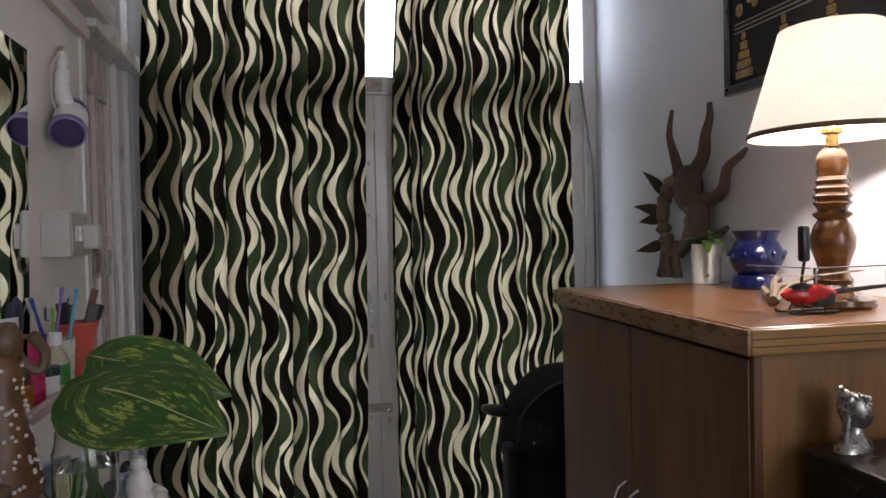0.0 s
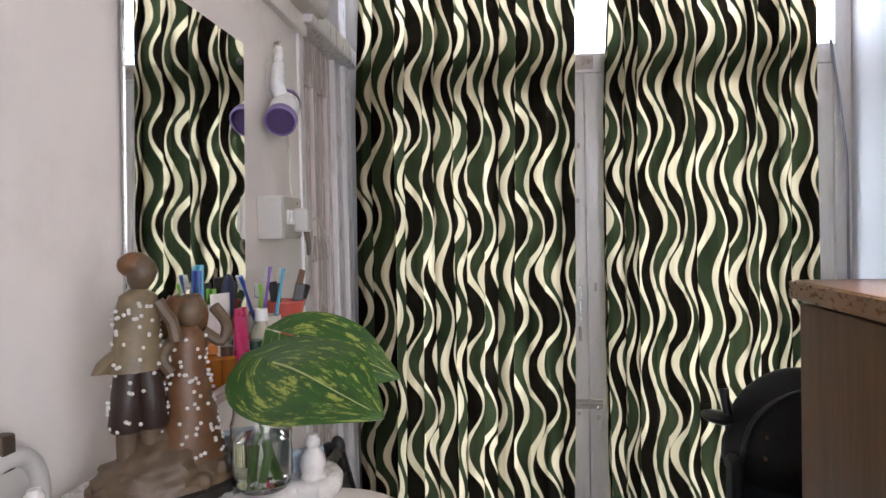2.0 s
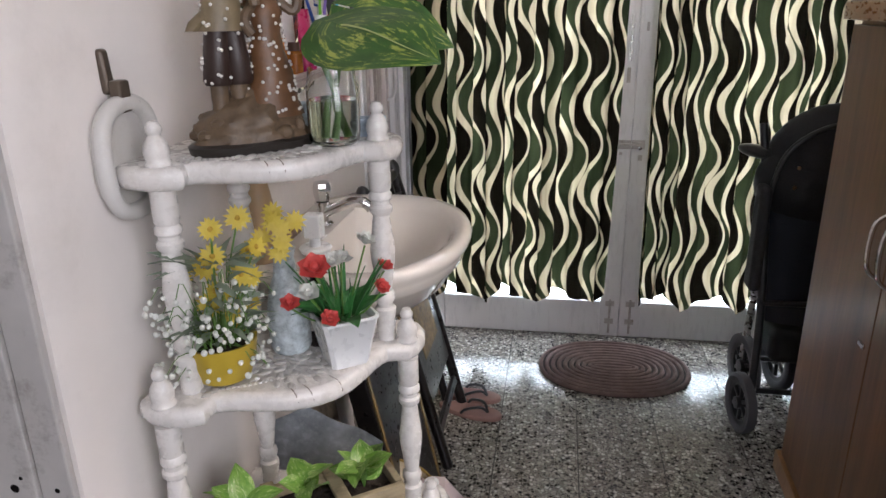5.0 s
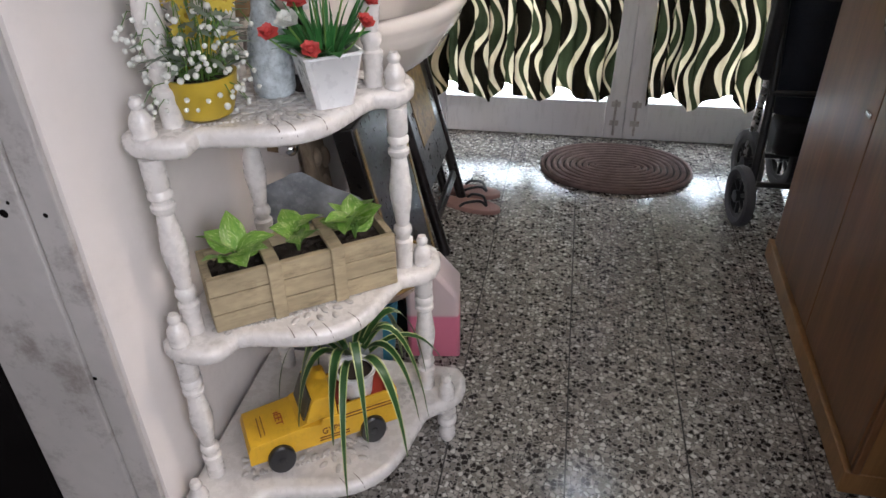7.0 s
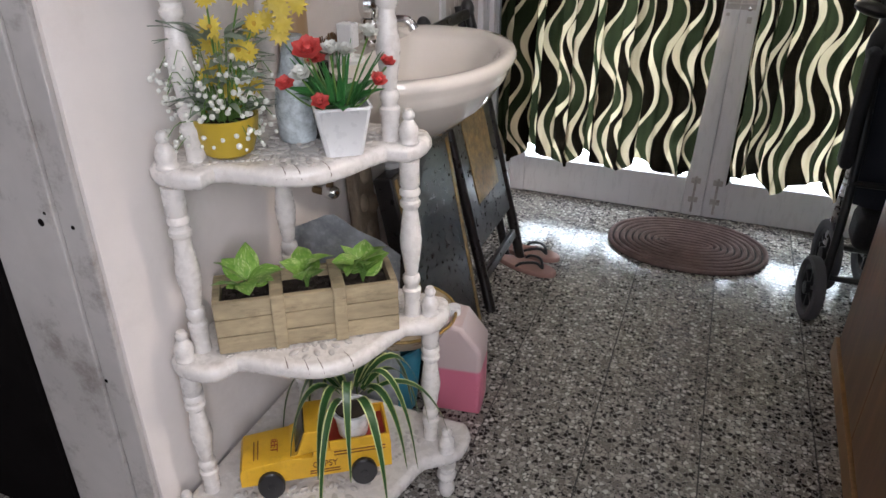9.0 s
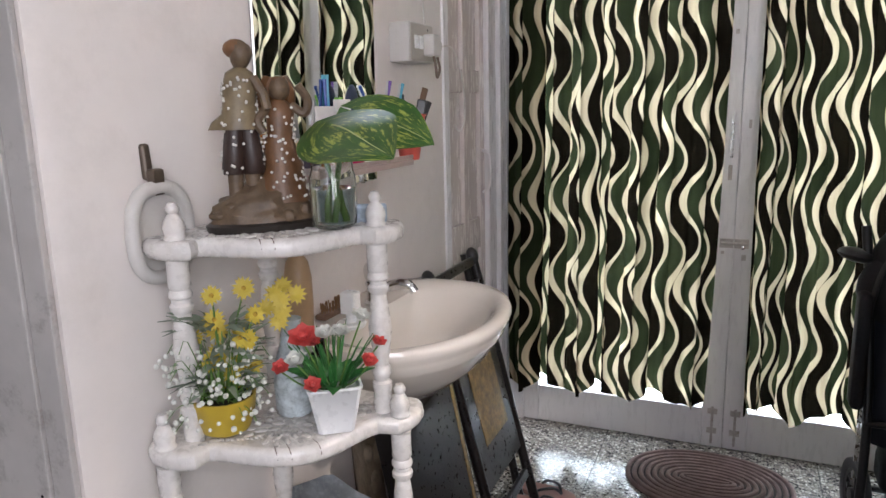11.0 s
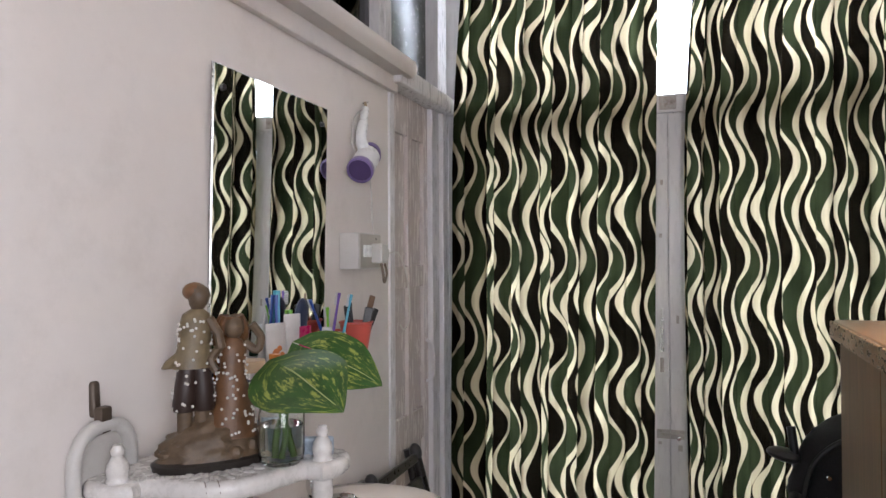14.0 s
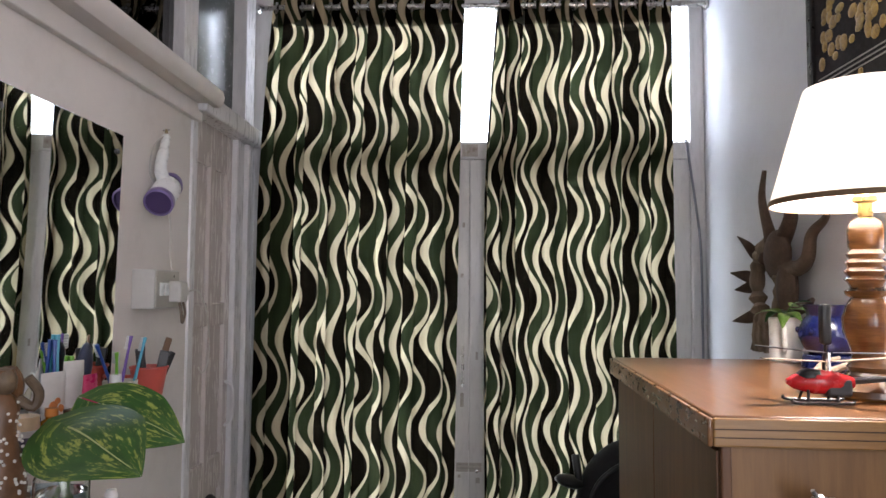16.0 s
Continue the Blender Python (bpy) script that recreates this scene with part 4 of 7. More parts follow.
# ---- top board: figurine, jar with leaves ----
def figurine():
    rnd = random.Random(7)
    bm = bmesh.new()
    loft(bm, [(0, 0, 0.0, 0.094, 0.052, 0), (0, 0, 0.012, 0.097, 0.055, 0), (0, 0, 0.016, 0.090, 0.050, 0)], 28, material=1)
    mound = [(0, 0, 0.016, 0.090, 0.049, 0), (0.002, 0, 0.03, 0.083, 0.046, 6), (-0.002, 0.004, 0.048, 0.070, 0.040, -5), (0.004, 0.004, 0.066, 0.050, 0.032, 8), (0.012, 0.008, 0.084, 0.032, 0.024, 0), (0.014, 0.008, 0.092, 0.014, 0.012, 0)]
    fine = []
    for a, b in zip(mound, mound[1:]):
        fine += [tuple(p + (q - p) * k / 4 for p, q in zip(a, b)) for k in range(4)]
    first = len(bm.verts)
    loft(bm, fine + [mound[-1]], 40)
    for v in list(bm.verts)[first:]:
        v.co += Vector((v.co.x, v.co.y, 0.02)).normalized() * 0.012 * noise.noise(v.co * 55.0)
    for k in range(46):
        a = rnd.uniform(0, math.tau)
        d = rnd.uniform(0.4, 0.98)
        ball(bm, (0.085 * d * math.cos(a), 0.045 * d * math.sin(a), 0.022 + 0.07 * (1 - d)), (rnd.uniform(0.007, 0.015), rnd.uniform(0.007, 0.012), rnd.uniform(0.006, 0.014)), None, 7, 5)
    # standing figure: legs, trousers, flared shirt, head with cropped hair
    fx = -0.028
    for s in (-0.014, 0.012):
        loft(bm, [(fx + s, 0, 0.035, 0.013, 0.011, 0), (fx + s * 1.1, 0, 0.075, 0.012, 0.011, 0), (fx + s, 0, 0.108, 0.014, 0.013, 0)], 10)
    for s in (-0.014, 0.013):
        loft(bm, [(fx + s * 1.15, 0, 0.094, 0.017, 0.018, 0), (fx + s * 1.15, 0, 0.100, 0.020, 0.021, 0), (fx + s, 0, 0.135, 0.018, 0.020, 0), (fx + s * 0.7, 0, 0.176, 0.016, 0.018, 0)], 12, material=2)
    loft(bm, [(fx - 0.003, 0, 0.166, 0.034, 0.025, 0), (fx - 0.002, 0, 0.176, 0.032, 0.024, 0), (fx, 0, 0.205, 0.027, 0.021, 0), (fx + 0.002, 0, 0.236, 0.027, 0.021, 0), (fx + 0.003, 0, 0.256, 0.022, 0.018, 0), (fx + 0.004, 0, 0.264, 0.010, 0.010, 0)], 14, material=3)
    loft(bm, [(fx - 0.042, 0.004, 0.166, 0.010, 0.008, 0), (fx - 0.030, 0.004, 0.178, 0.016, 0.014, 0), (fx - 0.01, 0.002, 0.196, 0.014, 0.016, 0)], 10, material=3)
    loft(bm, [(fx + 0.005, 0, 0.262, 0.009, 0.009, 0), (fx + 0.006, -0.002, 0.272, 0.015, 0.016, 0), (fx + 0.008, -0.002, 0.286, 0.019, 0.019, 0), (fx + 0.006, 0, 0.298, 0.017, 0.017, 0), (fx + 0.004, 0, 0.306, 0.008, 0.009, 0)], 12)
    ball(bm, (fx + 0.001, 0.003, 0.293), (0.0205, 0.0195, 0.016), None, 12, 8)
    painted(bm, len(bm.faces) - 12 * 8, 4)
    tube([(fx + 0.022, -0.012, 0.248), (fx + 0.036, -0.02, 0.222), (fx + 0.04, -0.022, 0.198)], 0.008, 8, bm)
    # second figure: long dress, loose hair, raised arm
    gx = 0.034
    loft(bm, [(gx + 0.004, 0, 0.045, 0.044, 0.034, 0), (gx, 0, 0.07, 0.040, 0.032, 8), (gx + 0.004, 0, 0.105, 0.033, 0.027, 16), (gx - 0.002, 0, 0.14, 0.027, 0.023, 20), (gx, 0, 0.162, 0.021, 0.018, 10), (gx + 0.002, 0, 0.19, 0.024, 0.02, 0), (gx, 0, 0.207, 0.018, 0.015, 0), (gx, 0, 0.214, 0.009, 0.009, 0)], 14, material=4)
    ball(bm, (gx + 0.002, -0.003, 0.231), (0.018, 0.018, 0.021), None, 12, 8)
    for k in range(9):
        a = radians(20 + 40 * k)
        tube(smooth_path([(gx + 0.012 * math.cos(a), 0.006 + 0.012 * math.sin(a), 0.248), (gx + 0.023 * math.cos(a), 0.01 + 0.014 * math.sin(a), 0.228), (gx + 0.026 * math.cos(a), 0.013 + 0.012 * abs(math.sin(a)), 0.198)], 4), [0.009] * 6 + [0.008] * 2 + [0.004], 7, bm)
        painted(bm, len(bm.faces) - 66, 4)
    tube(smooth_path([(gx + 0.02, -0.004, 0.204), (gx + 0.04, -0.012, 0.19), (gx + 0.046, -0.014, 0.212), (gx + 0.03, -0.014, 0.236)], 4), 0.0075, 8, bm)
    tube(smooth_path([(gx - 0.02, -0.006, 0.2), (gx - 0.038, -0.016, 0.178), (gx - 0.03, -0.02, 0.16)], 4), 0.0075, 8, bm)
    # pearl dots over both
    for k in range(280):
        a, h = rnd.uniform(0, math.tau), rnd.uniform(0.0, 1.0)
        if k % 2:
            z = 0.098 + 0.15 * h
            rx = 0.0345 if z < 0.135 else (0.030 if z < 0.17 else (0.041 - 0.6 * (z - 0.17) if z < 0.19 else 0.0275))
            at = (fx + rx * math.cos(a), rx * 0.74 * math.sin(a), z)
        else:
            z = 0.05 + 0.15 * h
            rx = 0.044 - 0.155 * (z - 0.045) if z < 0.165 else 0.0235
            at = (gx + rx * math.cos(a), rx * 0.8 * math.sin(a), z)
        ball(bm, at, (0.0027,) * 3, None, 6, 4)
        painted(bm, len(bm.faces) - 24, 5)
    bmesh.ops.transform(bm, matrix=Matrix.Diagonal((1, 1, 1.0, 1)), verts=bm.verts)
    return bm


M_FIG = [surface("figurine_clay", (0.115, 0.076, 0.044), 0.5, vary=0.3, scale=25, fine=120, bump=0.4, dirt=(0.06, 0.045, 0.03), dirt_amount=0.8),
         surface("figurine_plinth", (0.022, 0.018, 0.015), 0.35, vary=0.2), surface("figurine_dark_cloth", (0.030, 0.016, 0.012), 0.45, vary=0.2, bump=0.2),
         surface("figurine_olive_cloth", (0.165, 0.125, 0.070), 0.5, vary=0.25, scale=30, bump=0.3), surface("figurine_brown_cloth", (0.135, 0.064, 0.026), 0.45, vary=0.3, scale=25, bump=0.3),
         surface("figurine_pearl", (0.62, 0.60, 0.56), 0.2, vary=0.05, bump=0.0)]
solid("figurine", figurine(), M_FIG, "brown clay figurine of two standing shapes dotted with pearls", "figurine", pose(-0.222, 1.220, 1.138, 0, 0, 47))

jar = thing("glass_jar", pose(-0.112, 1.262, 1.1385), "clear glass jar of water holding rooted pothos stems", "jar")
part("jar_wall", lathe([(0.0, 0.0), (0.030, 0.0), (0.037, 0.006), (0.039, 0.02), (0.039, 0.085), (0.035, 0.097), (0.0345, 0.112), (0.033, 0.112), (0.0335, 0.097), (0.037, 0.084), (0.037, 0.02), (0.034, 0.008), (0.0, 0.006)], 28), glass("jar_glass", (0.97, 0.99, 0.97)), jar)
part("water", lathe([(0.0, 0.0065), (0.0335, 0.0085), (0.0365, 0.02), (0.0365, 0.066), (0.0, 0.066)], 28), glass("water", (0.93, 0.97, 0.92), 0.0, 1.33), jar, "clear water")
plant = thing("pothos_cutting", pose(-0.112, 1.262, 1.149), "pothos cutting with two variegated green leaves standing in the jar", "plant")
for n, pts in enumerate(([(0.0, 0.0, 0.0), (0.008, -0.004, 0.05), (-0.004, -0.012, 0.10), (-0.012, -0.03, 0.145)], [(0.012, 0.01, 0.0), (0.0, 0.012, 0.05), (0.01, 0.012, 0.11), (0.012, 0.02, 0.17)], [(-0.012, 0.006, 0.0), (-0.008, 0.0, 0.03), (-0.004, 0.0, 0.06)])):
    part("stem", tube(smooth_path(pts), 0.0045, 8), M_STEM, plant)


def spread(at, along, across):
    """A pose with +y along the blade and +x across it."""
    y = Vector(along).normalized()
    z = Vector(across).cross(y).normalized()
    x = y.cross(z)
    return Matrix.Translation(at) @ Matrix((x, y, z)).transposed().to_4x4()


for n, (at, tip, w, across) in enumerate((((0.036, -0.050, 0.160), (0.171, -0.143, 0.112), 0.158, (-0.10, -0.11, -0.075)), ((0.040, 0.036, 0.178), (0.167, 0.005, 0.118), 0.125, (-0.07, -0.11, -0.085)))):
    d = Vector(tip) - Vector(at)
    part("stem", tube(smooth_path([(0.0, -0.01 + 0.02 * n, 0.10), (0.012, -0.03 + 0.05 * n, 0.142), at]), 0.0032, 7), M_STEM, plant)
    mm, ln = spread(at, d + Vector((0, 0, 0.03)), across), d.length * 1.03
    part("midrib", tube([mm @ Vector((0, ln * t, -0.16 * ln * t * t + 0.012 * ln * math.sin(7 * t + n * 2.7) + 0.0008)) for t in (0.0, 0.1, 0.2, 0.3, 0.4, 0.5, 0.6, 0.7, 0.8, 0.9)], [0.0016 - 0.00012 * i for i in range(10)], 6), M_SPIDER_EDGE, plant, "pale midrib")
    part("leaf", leaf_blade(bmesh.new(), spread(at, d + Vector((0, 0, 0.03)), across), d.length * 1.03, w, 0.16, -0.10, 0.34, 22, 14, n * 2.7), M_POTHOS, plant, "broad green leaf with yellow streaks", smooth=80)

# paper packet lying behind the jar
solid("paper_packet", boxed((-0.045, -0.006, 0.0), (0.045, 0.006, 0.055), 0.004, m=pose(0, 0, 0, 18, 0, 0)), surface("blue_lace_paper", (0.42, 0.50, 0.58), 0.6, vary=0.35, scale=60, fine=140, bump=0.2), "pale blue patterned paper packet standing on the shelf", "packet", pose(-0.20, 1.345, 1.1385, 0, 0, 20))
solid("paper_packet", boxed((-0.035, -0.006, 0.0), (0.035, 0.006, 0.034), 0.004, m=pose(0, 0, 0, 18, 0, 0)), bpy.data.materials["blue_lace_paper"], "small pale blue paper packet lying on the shelf", "packet", pose(-0.085, 1.325, 1.1385, 0, 0, 25))

# oval fixture on the wall
ring = thing("towel_ring", pose(WALL_X, 1.128, 1.140), "white plastic oval towel holder with a brown metal clasp", "towel holder")
oval_pts = [(0.022, 0.060 * math.copysign(abs(math.cos(a)) ** 0.75, math.cos(a)), 0.074 * math.copysign(abs(math.sin(a)) ** 0.75, math.sin(a))) for a in (math.tau * k / 40 for k in range(40))]
part("rim", tube(oval_pts, 0.012, 10, closed=True), M_AGEDPLASTIC, ring)
bm = prism([(p[1] * 0.95, p[2] * 0.95) for p in oval_pts], 0.0, 0.018, r=0.004)
bmesh.ops.transform(bm, matrix=Matrix(((0, 0, 1, 0), (1, 0, 0, 0), (0, 1, 0, 0), (0, 0, 0, 1))), verts=bm.verts)
part("plate", bm, M_AGEDPLASTIC, ring, "flat white back plate")
M_CLASP = surface("brown_clasp", (0.10, 0.075, 0.055), 0.4, metal=0.4, vary=0.3)
part("clasp", boxed((0.012, -0.012, 0.062), (0.030, 0.012, 0.105), 0.004), M_CLASP, ring, "brown metal clasp")
part("clasp_tab", boxed((0.004, -0.009, 0.085), (0.018, 0.009, 0.145), 0.006, 3, pose(0, 0, 0, 0, -4, 0)), M_CLASP, ring)

# ---- second board: flower pots ----
rnd = random.Random(21)
T2 = TIERS[1][0] + 0.0015
pot = thing("yellow_flower_pot", pose(-0.272, 1.138, T2), "mustard pot of artificial yellow daisies and white berry sprays", "flower pot")
part("pot", lathe([(0, 0), (0.030, 0), (0.040, 0.006), (0.050, 0.035), (0.054, 0.066), (0.050, 0.066), (0.046, 0.04), (0.0, 0.04)], 24), M_YELLOWPOT, pot)
part("soil", lathe([(0, 0.058), (0.048, 0.057)], 20), M_SOIL, pot)
for k in range(15):
    a, h, d = rnd.uniform(0, math.tau), rnd.uniform(0.10, 0.21) + (0.07 if k % 3 == 0 else 0.0), rnd.uniform(0.01, 0.062)
    top = Vector((d * math.cos(a) + 0.012, d * math.sin(a) - 0.005, h))
    part("stem", tube(smooth_path([(0.012 * math.cos(a), 0.012 * math.sin(a), 0.055), (top.x * 0.5, top.y * 0.5, h * 0.65), top], 4), 0.0016, 5), M_STEM, pot)
    fl = part("daisy", (lambda b: (daisy(b, top, (0.6 + rnd.uniform(-0.5, 0.5), -0.7 + rnd.uniform(-0.5, 0.5), 0.4), rnd.uniform(0.014, 0.023), 15, rnd), b)[1])(bmesh.new()), M_YELLOWPETAL, pot, "yellow daisy flower", smooth=80)
    b = bmesh.new()
    ball(b, top, (0.0042,) * 3, None, 8, 6)
    part("flower_eye", b, plain("flower_eye_brown", (0.42, 0.27, 0.03), 0.8) if k == 0 else bpy.data.materials["flower_eye_brown"], fl)
bm, bm2 = bmesh.new(), bmesh.new()
for k in range(240):
    a, d = rnd.uniform(0, math.tau), rnd.uniform(0.035, 0.092)
    at = Vector((d * math.cos(a), d * math.sin(a) - 0.012, rnd.uniform(0.02, 0.15) + (0.085 - d) * 0.4))
    ball(bm, at, (rnd.uniform(0.0028, 0.0052),) * 3, None, 7, 5)
    if k % 3 == 0:
        tube(smooth_path([(at.x * 0.3, at.y * 0.3, 0.06), (at.x * 0.75, at.y * 0.75, at.z + 0.02), at], 3), 0.0008, 4, bm2)
tagged(part("berry_spray", bm, M_WHITEPETAL, pot, "tiny white berries"), kind="stuff")
tagged(part("sprays", bm2, M_STEM, pot), kind="stuff")
bm = bmesh.new()
for k in range(110):
    a = rnd.uniform(0, math.tau)
    leaf_blade(bm, aim((0.03 * math.cos(a), 0.03 * math.sin(a), 0.06 + rnd.uniform(0, 0.14)), (math.cos(a), math.sin(a), rnd.uniform(0.1, 1.0)), rnd.uniform(-40, 40)), rnd.uniform(0.035, 0.065), 0.014, 0.3, 0.2, 0, 4, 2, k)
tagged(part("foliage", bm, M_SAGE, pot, "grey-green small leaves", smooth=80), kind="stuff")

vase = thing("mosaic_vase", pose(-0.205, 1.245, T2), "pale blue patterned bottle vase with yellow flowers", "vase")
part("body", lathe([(0, 0), (0.03, 0), (0.034, 0.01), (0.036, 0.06), (0.030, 0.10), (0.020, 0.13), (0.016, 0.16), (0.020, 0.175), (0, 0.17)], 20), surface("pale_blue_mosaic", (0.50, 0.56, 0.58), 0.3, vary=0.35, scale=50, fine=140, bump=0.2), vase)
for k in range(7):
    a, h = rnd.uniform(0, math.tau), rnd.uniform(0.16, 0.25)
    top = Vector((0.028 * math.cos(a) + 0.004, 0.03 * math.sin(a) - 0.02, h))
    part("daisy", (lambda b: (daisy(b, top, (0.5, -0.8, 0.3 + rnd.uniform(-0.4, 0.4)), 0.019, 12, rnd), b)[1])(bmesh.new()), M_YELLOWPETAL, vase, "yellow daisy flower", smooth=80)
bottle = thing("dark_bottle", pose(-0.165, 1.275, T2), "dark brown bottle with a pale label", "bottle")
part("body", lathe([(0, 0), (0.024, 0), (0.026, 0.004), (0.026, 0.085), (0.018, 0.105), (0.010, 0.112), (0.010, 0.13), (0, 0.13)], 18), plain("dark_bottle_glass", (0.02, 0.013, 0.01), 0.15), bottle)
part("label", lathe([(0.0264, 0.03), (0.0264, 0.075)], 18), plain("pale_label", (0.45, 0.43, 0.40), 0.6), bottle)

wp = thing("white_flower_pot", pose(-0.105, 1.218, T2, 0, 0, 37), "square white plastic pot of artificial red and white roses", "flower pot")
bm = bmesh.new()
rings = [(0.030, 0.0), (0.044, 0.078), (0.046, 0.080), (0.046, 0.084), (0.042, 0.084), (0.040, 0.07)]
vs = []
for s, z in rings:
    o = [(s - 0.006, -s), (s, -s + 0.006), (s, s - 0.006), (s - 0.006, s), (-s + 0.006, s), (-s, s - 0.006), (-s, -s + 0.006), (-s + 0.006, -s)]
    vs.append([bm.verts.new((x, y, z)) for x, y in o])
for a, b in zip(vs, vs[1:]):
    for k in range(8):
        bm.faces.new((a[k], a[(k + 1) % 8], b[(k + 1) % 8], b[k]))
bm.faces.new(vs[0][::-1])
bm.faces.new(vs[-1])
part("pot", bm, M_WHITEPLASTIC, wp)
bm = bmesh.new()
for k in range(38):
    a = rnd.uniform(0, math.tau)
    leaf_blade(bm, aim((0.02 * math.cos(a), 0.02 * math.sin(a), 0.07), (math.cos(a) * 0.45, math.sin(a) * 0.45, 1.0), rnd.uniform(-60, 60)), rnd.uniform(0.07, 0.12), 0.007, 0.12, 0.2, 0, 5, 2, k)
for k in range(14):
    a = rnd.uniform(0, math.tau)
    leaf_blade(bm, aim((0.015 * math.cos(a), 0.015 * math.sin(a), 0.075), (math.cos(a), math.sin(a), rnd.uniform(0.4, 1.4)), rnd.uniform(-40, 40)), rnd.uniform(0.05, 0.08), 0.036, 0.35, 0.25, 0, 6, 4, k)
tagged(part("foliage", bm, M_GREEN, wp, "glossy green blades and leaves", smooth=80), kind="stuff")
for at, red in (((-0.046, -0.020, 0.168), 1), ((-0.008, 0.012, 0.160), 0), ((0.082, 0.02, 0.135), 1), ((0.060, -0.016, 0.116), 1), ((-0.036, -0.046, 0.096), 1), ((0.055, 0.03, 0.180), 0), ((-0.058, -0.03, 0.135), 0), ((-0.084, -0.012, 0.118), 1), ((0.018, 0.045, 0.150), 0), ((-0.030, 0.02, 0.146), 1)):
    part("stem", tube(smooth_path([(at[0] * 0.2, at[1] * 0.2, 0.07), (at[0] * 0.6, at[1] * 0.6, at[2] * 0.7), (at[0], at[1], at[2] - 0.006)], 4), 0.0016, 5), M_STEM, wp)
    b = bmesh.new()
    rose(b, Vector(at), 0.027 if at[2] > 0.16 and red else (0.017 if red else 0.021), rnd, (at[0] * 4 + rnd.uniform(-0.2, 0.2), at[1] * 4 - 0.45, 0.75 if red else 1.1))
    part("rose", b, M_REDPETAL if red else M_WHITEPETAL, wp, "coral red rose" if red else "white rosebud", smooth=80)

# ---- third board: planter ----
T3 = TIERS[2][0] + 0.0015
pl = thing("planter_box", pose(-0.283, 1.046, T3, 0, 0, 35.6), "weathered beige crate planter with three soil cells", "planter")
PLW, PLD, PLH = 0.325, 0.105, 0.106
for n, (y0, y1) in enumerate(((0.0, 0.012), (PLD - 0.012, PLD))):
    for k in range(3):
        z0 = 0.001 + k * PLH / 3
        part("plank", boxed((0.0, y0, z0), (PLW, y1, z0 + PLH / 3 - 0.0016), 0.0022), M_STONE, pl)
for x0 in (0.0, PLW - 0.012):
    for k in range(3):
        z0 = 0.001 + k * PLH / 3
        part("plank", boxed((x0 - 0.0006, 0.0125, z0), (x0 + 0.0126, PLD - 0.0125, z0 + PLH / 3 - 0.0016), 0.002), M_STONE, pl)
part("base", boxed((0.004, 0.004, 0.0), (PLW - 0.004, PLD - 0.004, 0.01)), M_STONE, pl)
for x0 in (PLW / 3 - 0.011, 2 * PLW / 3 - 0.011):
    part("strap", boxed((x0, -0.007, 0.0), (x0 + 0.024, 0.0, PLH + 0.002), 0.003), M_STONE, pl)
    part("divider", boxed((x0, -0.007, PLH - 0.004), (x0 + 0.024, PLD + 0.003, PLH + 0.006), 0.003), M_STONE, pl)
bm = bmesh.new()
box(bm, (0.012, 0.012, 0.01), (PLW - 0.012, PLD - 0.012, PLH - 0.022))
for k in range(160):
    ball(bm, (rnd.uniform(0.016, PLW - 0.016), rnd.uniform(0.016, PLD - 0.016), PLH - 0.022), (rnd.uniform(0.003, 0.007),) * 3, None, 6, 4)
part("soil", bm, M_SOIL, pl, "dark crumbly soil")
for n, (cx, leaves, size) in enumerate(((0.062, 9, 0.056), (0.165, 6, 0.052), (0.268, 11, 0.056))):
    sy = thing("seedling", pl.matrix_world @ pose(cx, PLD / 2, PLH - 0.018), "young arrowhead plant with pale-veined bright green leaves", "plant", "seedlings in the planter")
    for k in range(leaves):
        a = math.tau * k / leaves + rnd.uniform(-0.4, 0.4) + n
        h = rnd.uniform(0.015, 0.05)
        at = Vector((0.012 * math.cos(a), 0.012 * math.sin(a), h))
        part("stem", tube([(0, 0, -0.004), (at.x * 0.4, at.y * 0.4, h * 0.6), at], 0.0016, 5), M_STEM, sy)
        part("leaf", leaf_blade(bmesh.new(), aim(at, (math.cos(a), math.sin(a), rnd.uniform(0.1, 1.3)), rnd.uniform(-30, 30)), size * rnd.uniform(0.75, 1.05), size * 0.80, 0.25, 0.2, 0.25, 10, 6, k * 1.3 + n), M_SYNG, sy, smooth=80)

# ---- lowest board: toy truck and spider plant ----
T4 = TIERS[3][0] + 0.0035


def wheel(parent, m, r, w, tyre_m, hub_m):
    t = part("wheel", lathe([(0.0, -w / 2), (r * 0.9, -w / 2), (r, -w / 2 + 0.003), (r, w / 2 - 0.003), (r * 0.9, w / 2), (0.0, w / 2)], 24, m=m), tyre_m, parent)
    part("hub", lathe([(0, w / 2 + 0.002), (r * 0.25, w / 2 + 0.001), (r * 0.3, w / 2 - 0.001)], 12, m=m), hub_m, t)
    return t


def extruded(name, outline, y0, y1, parent, material, r=0.002):
    """A side profile of (x, z) drawn out along y."""
    bm = prism(outline, y0, y1, r=r)
    bmesh.ops.transform(bm, matrix=Matrix(((1, 0, 0, 0), (0, 0, 1, 0), (0, 1, 0, 0), (0, 0, 0, 1))), verts=bm.verts)
    return part(name, bm, material, parent)


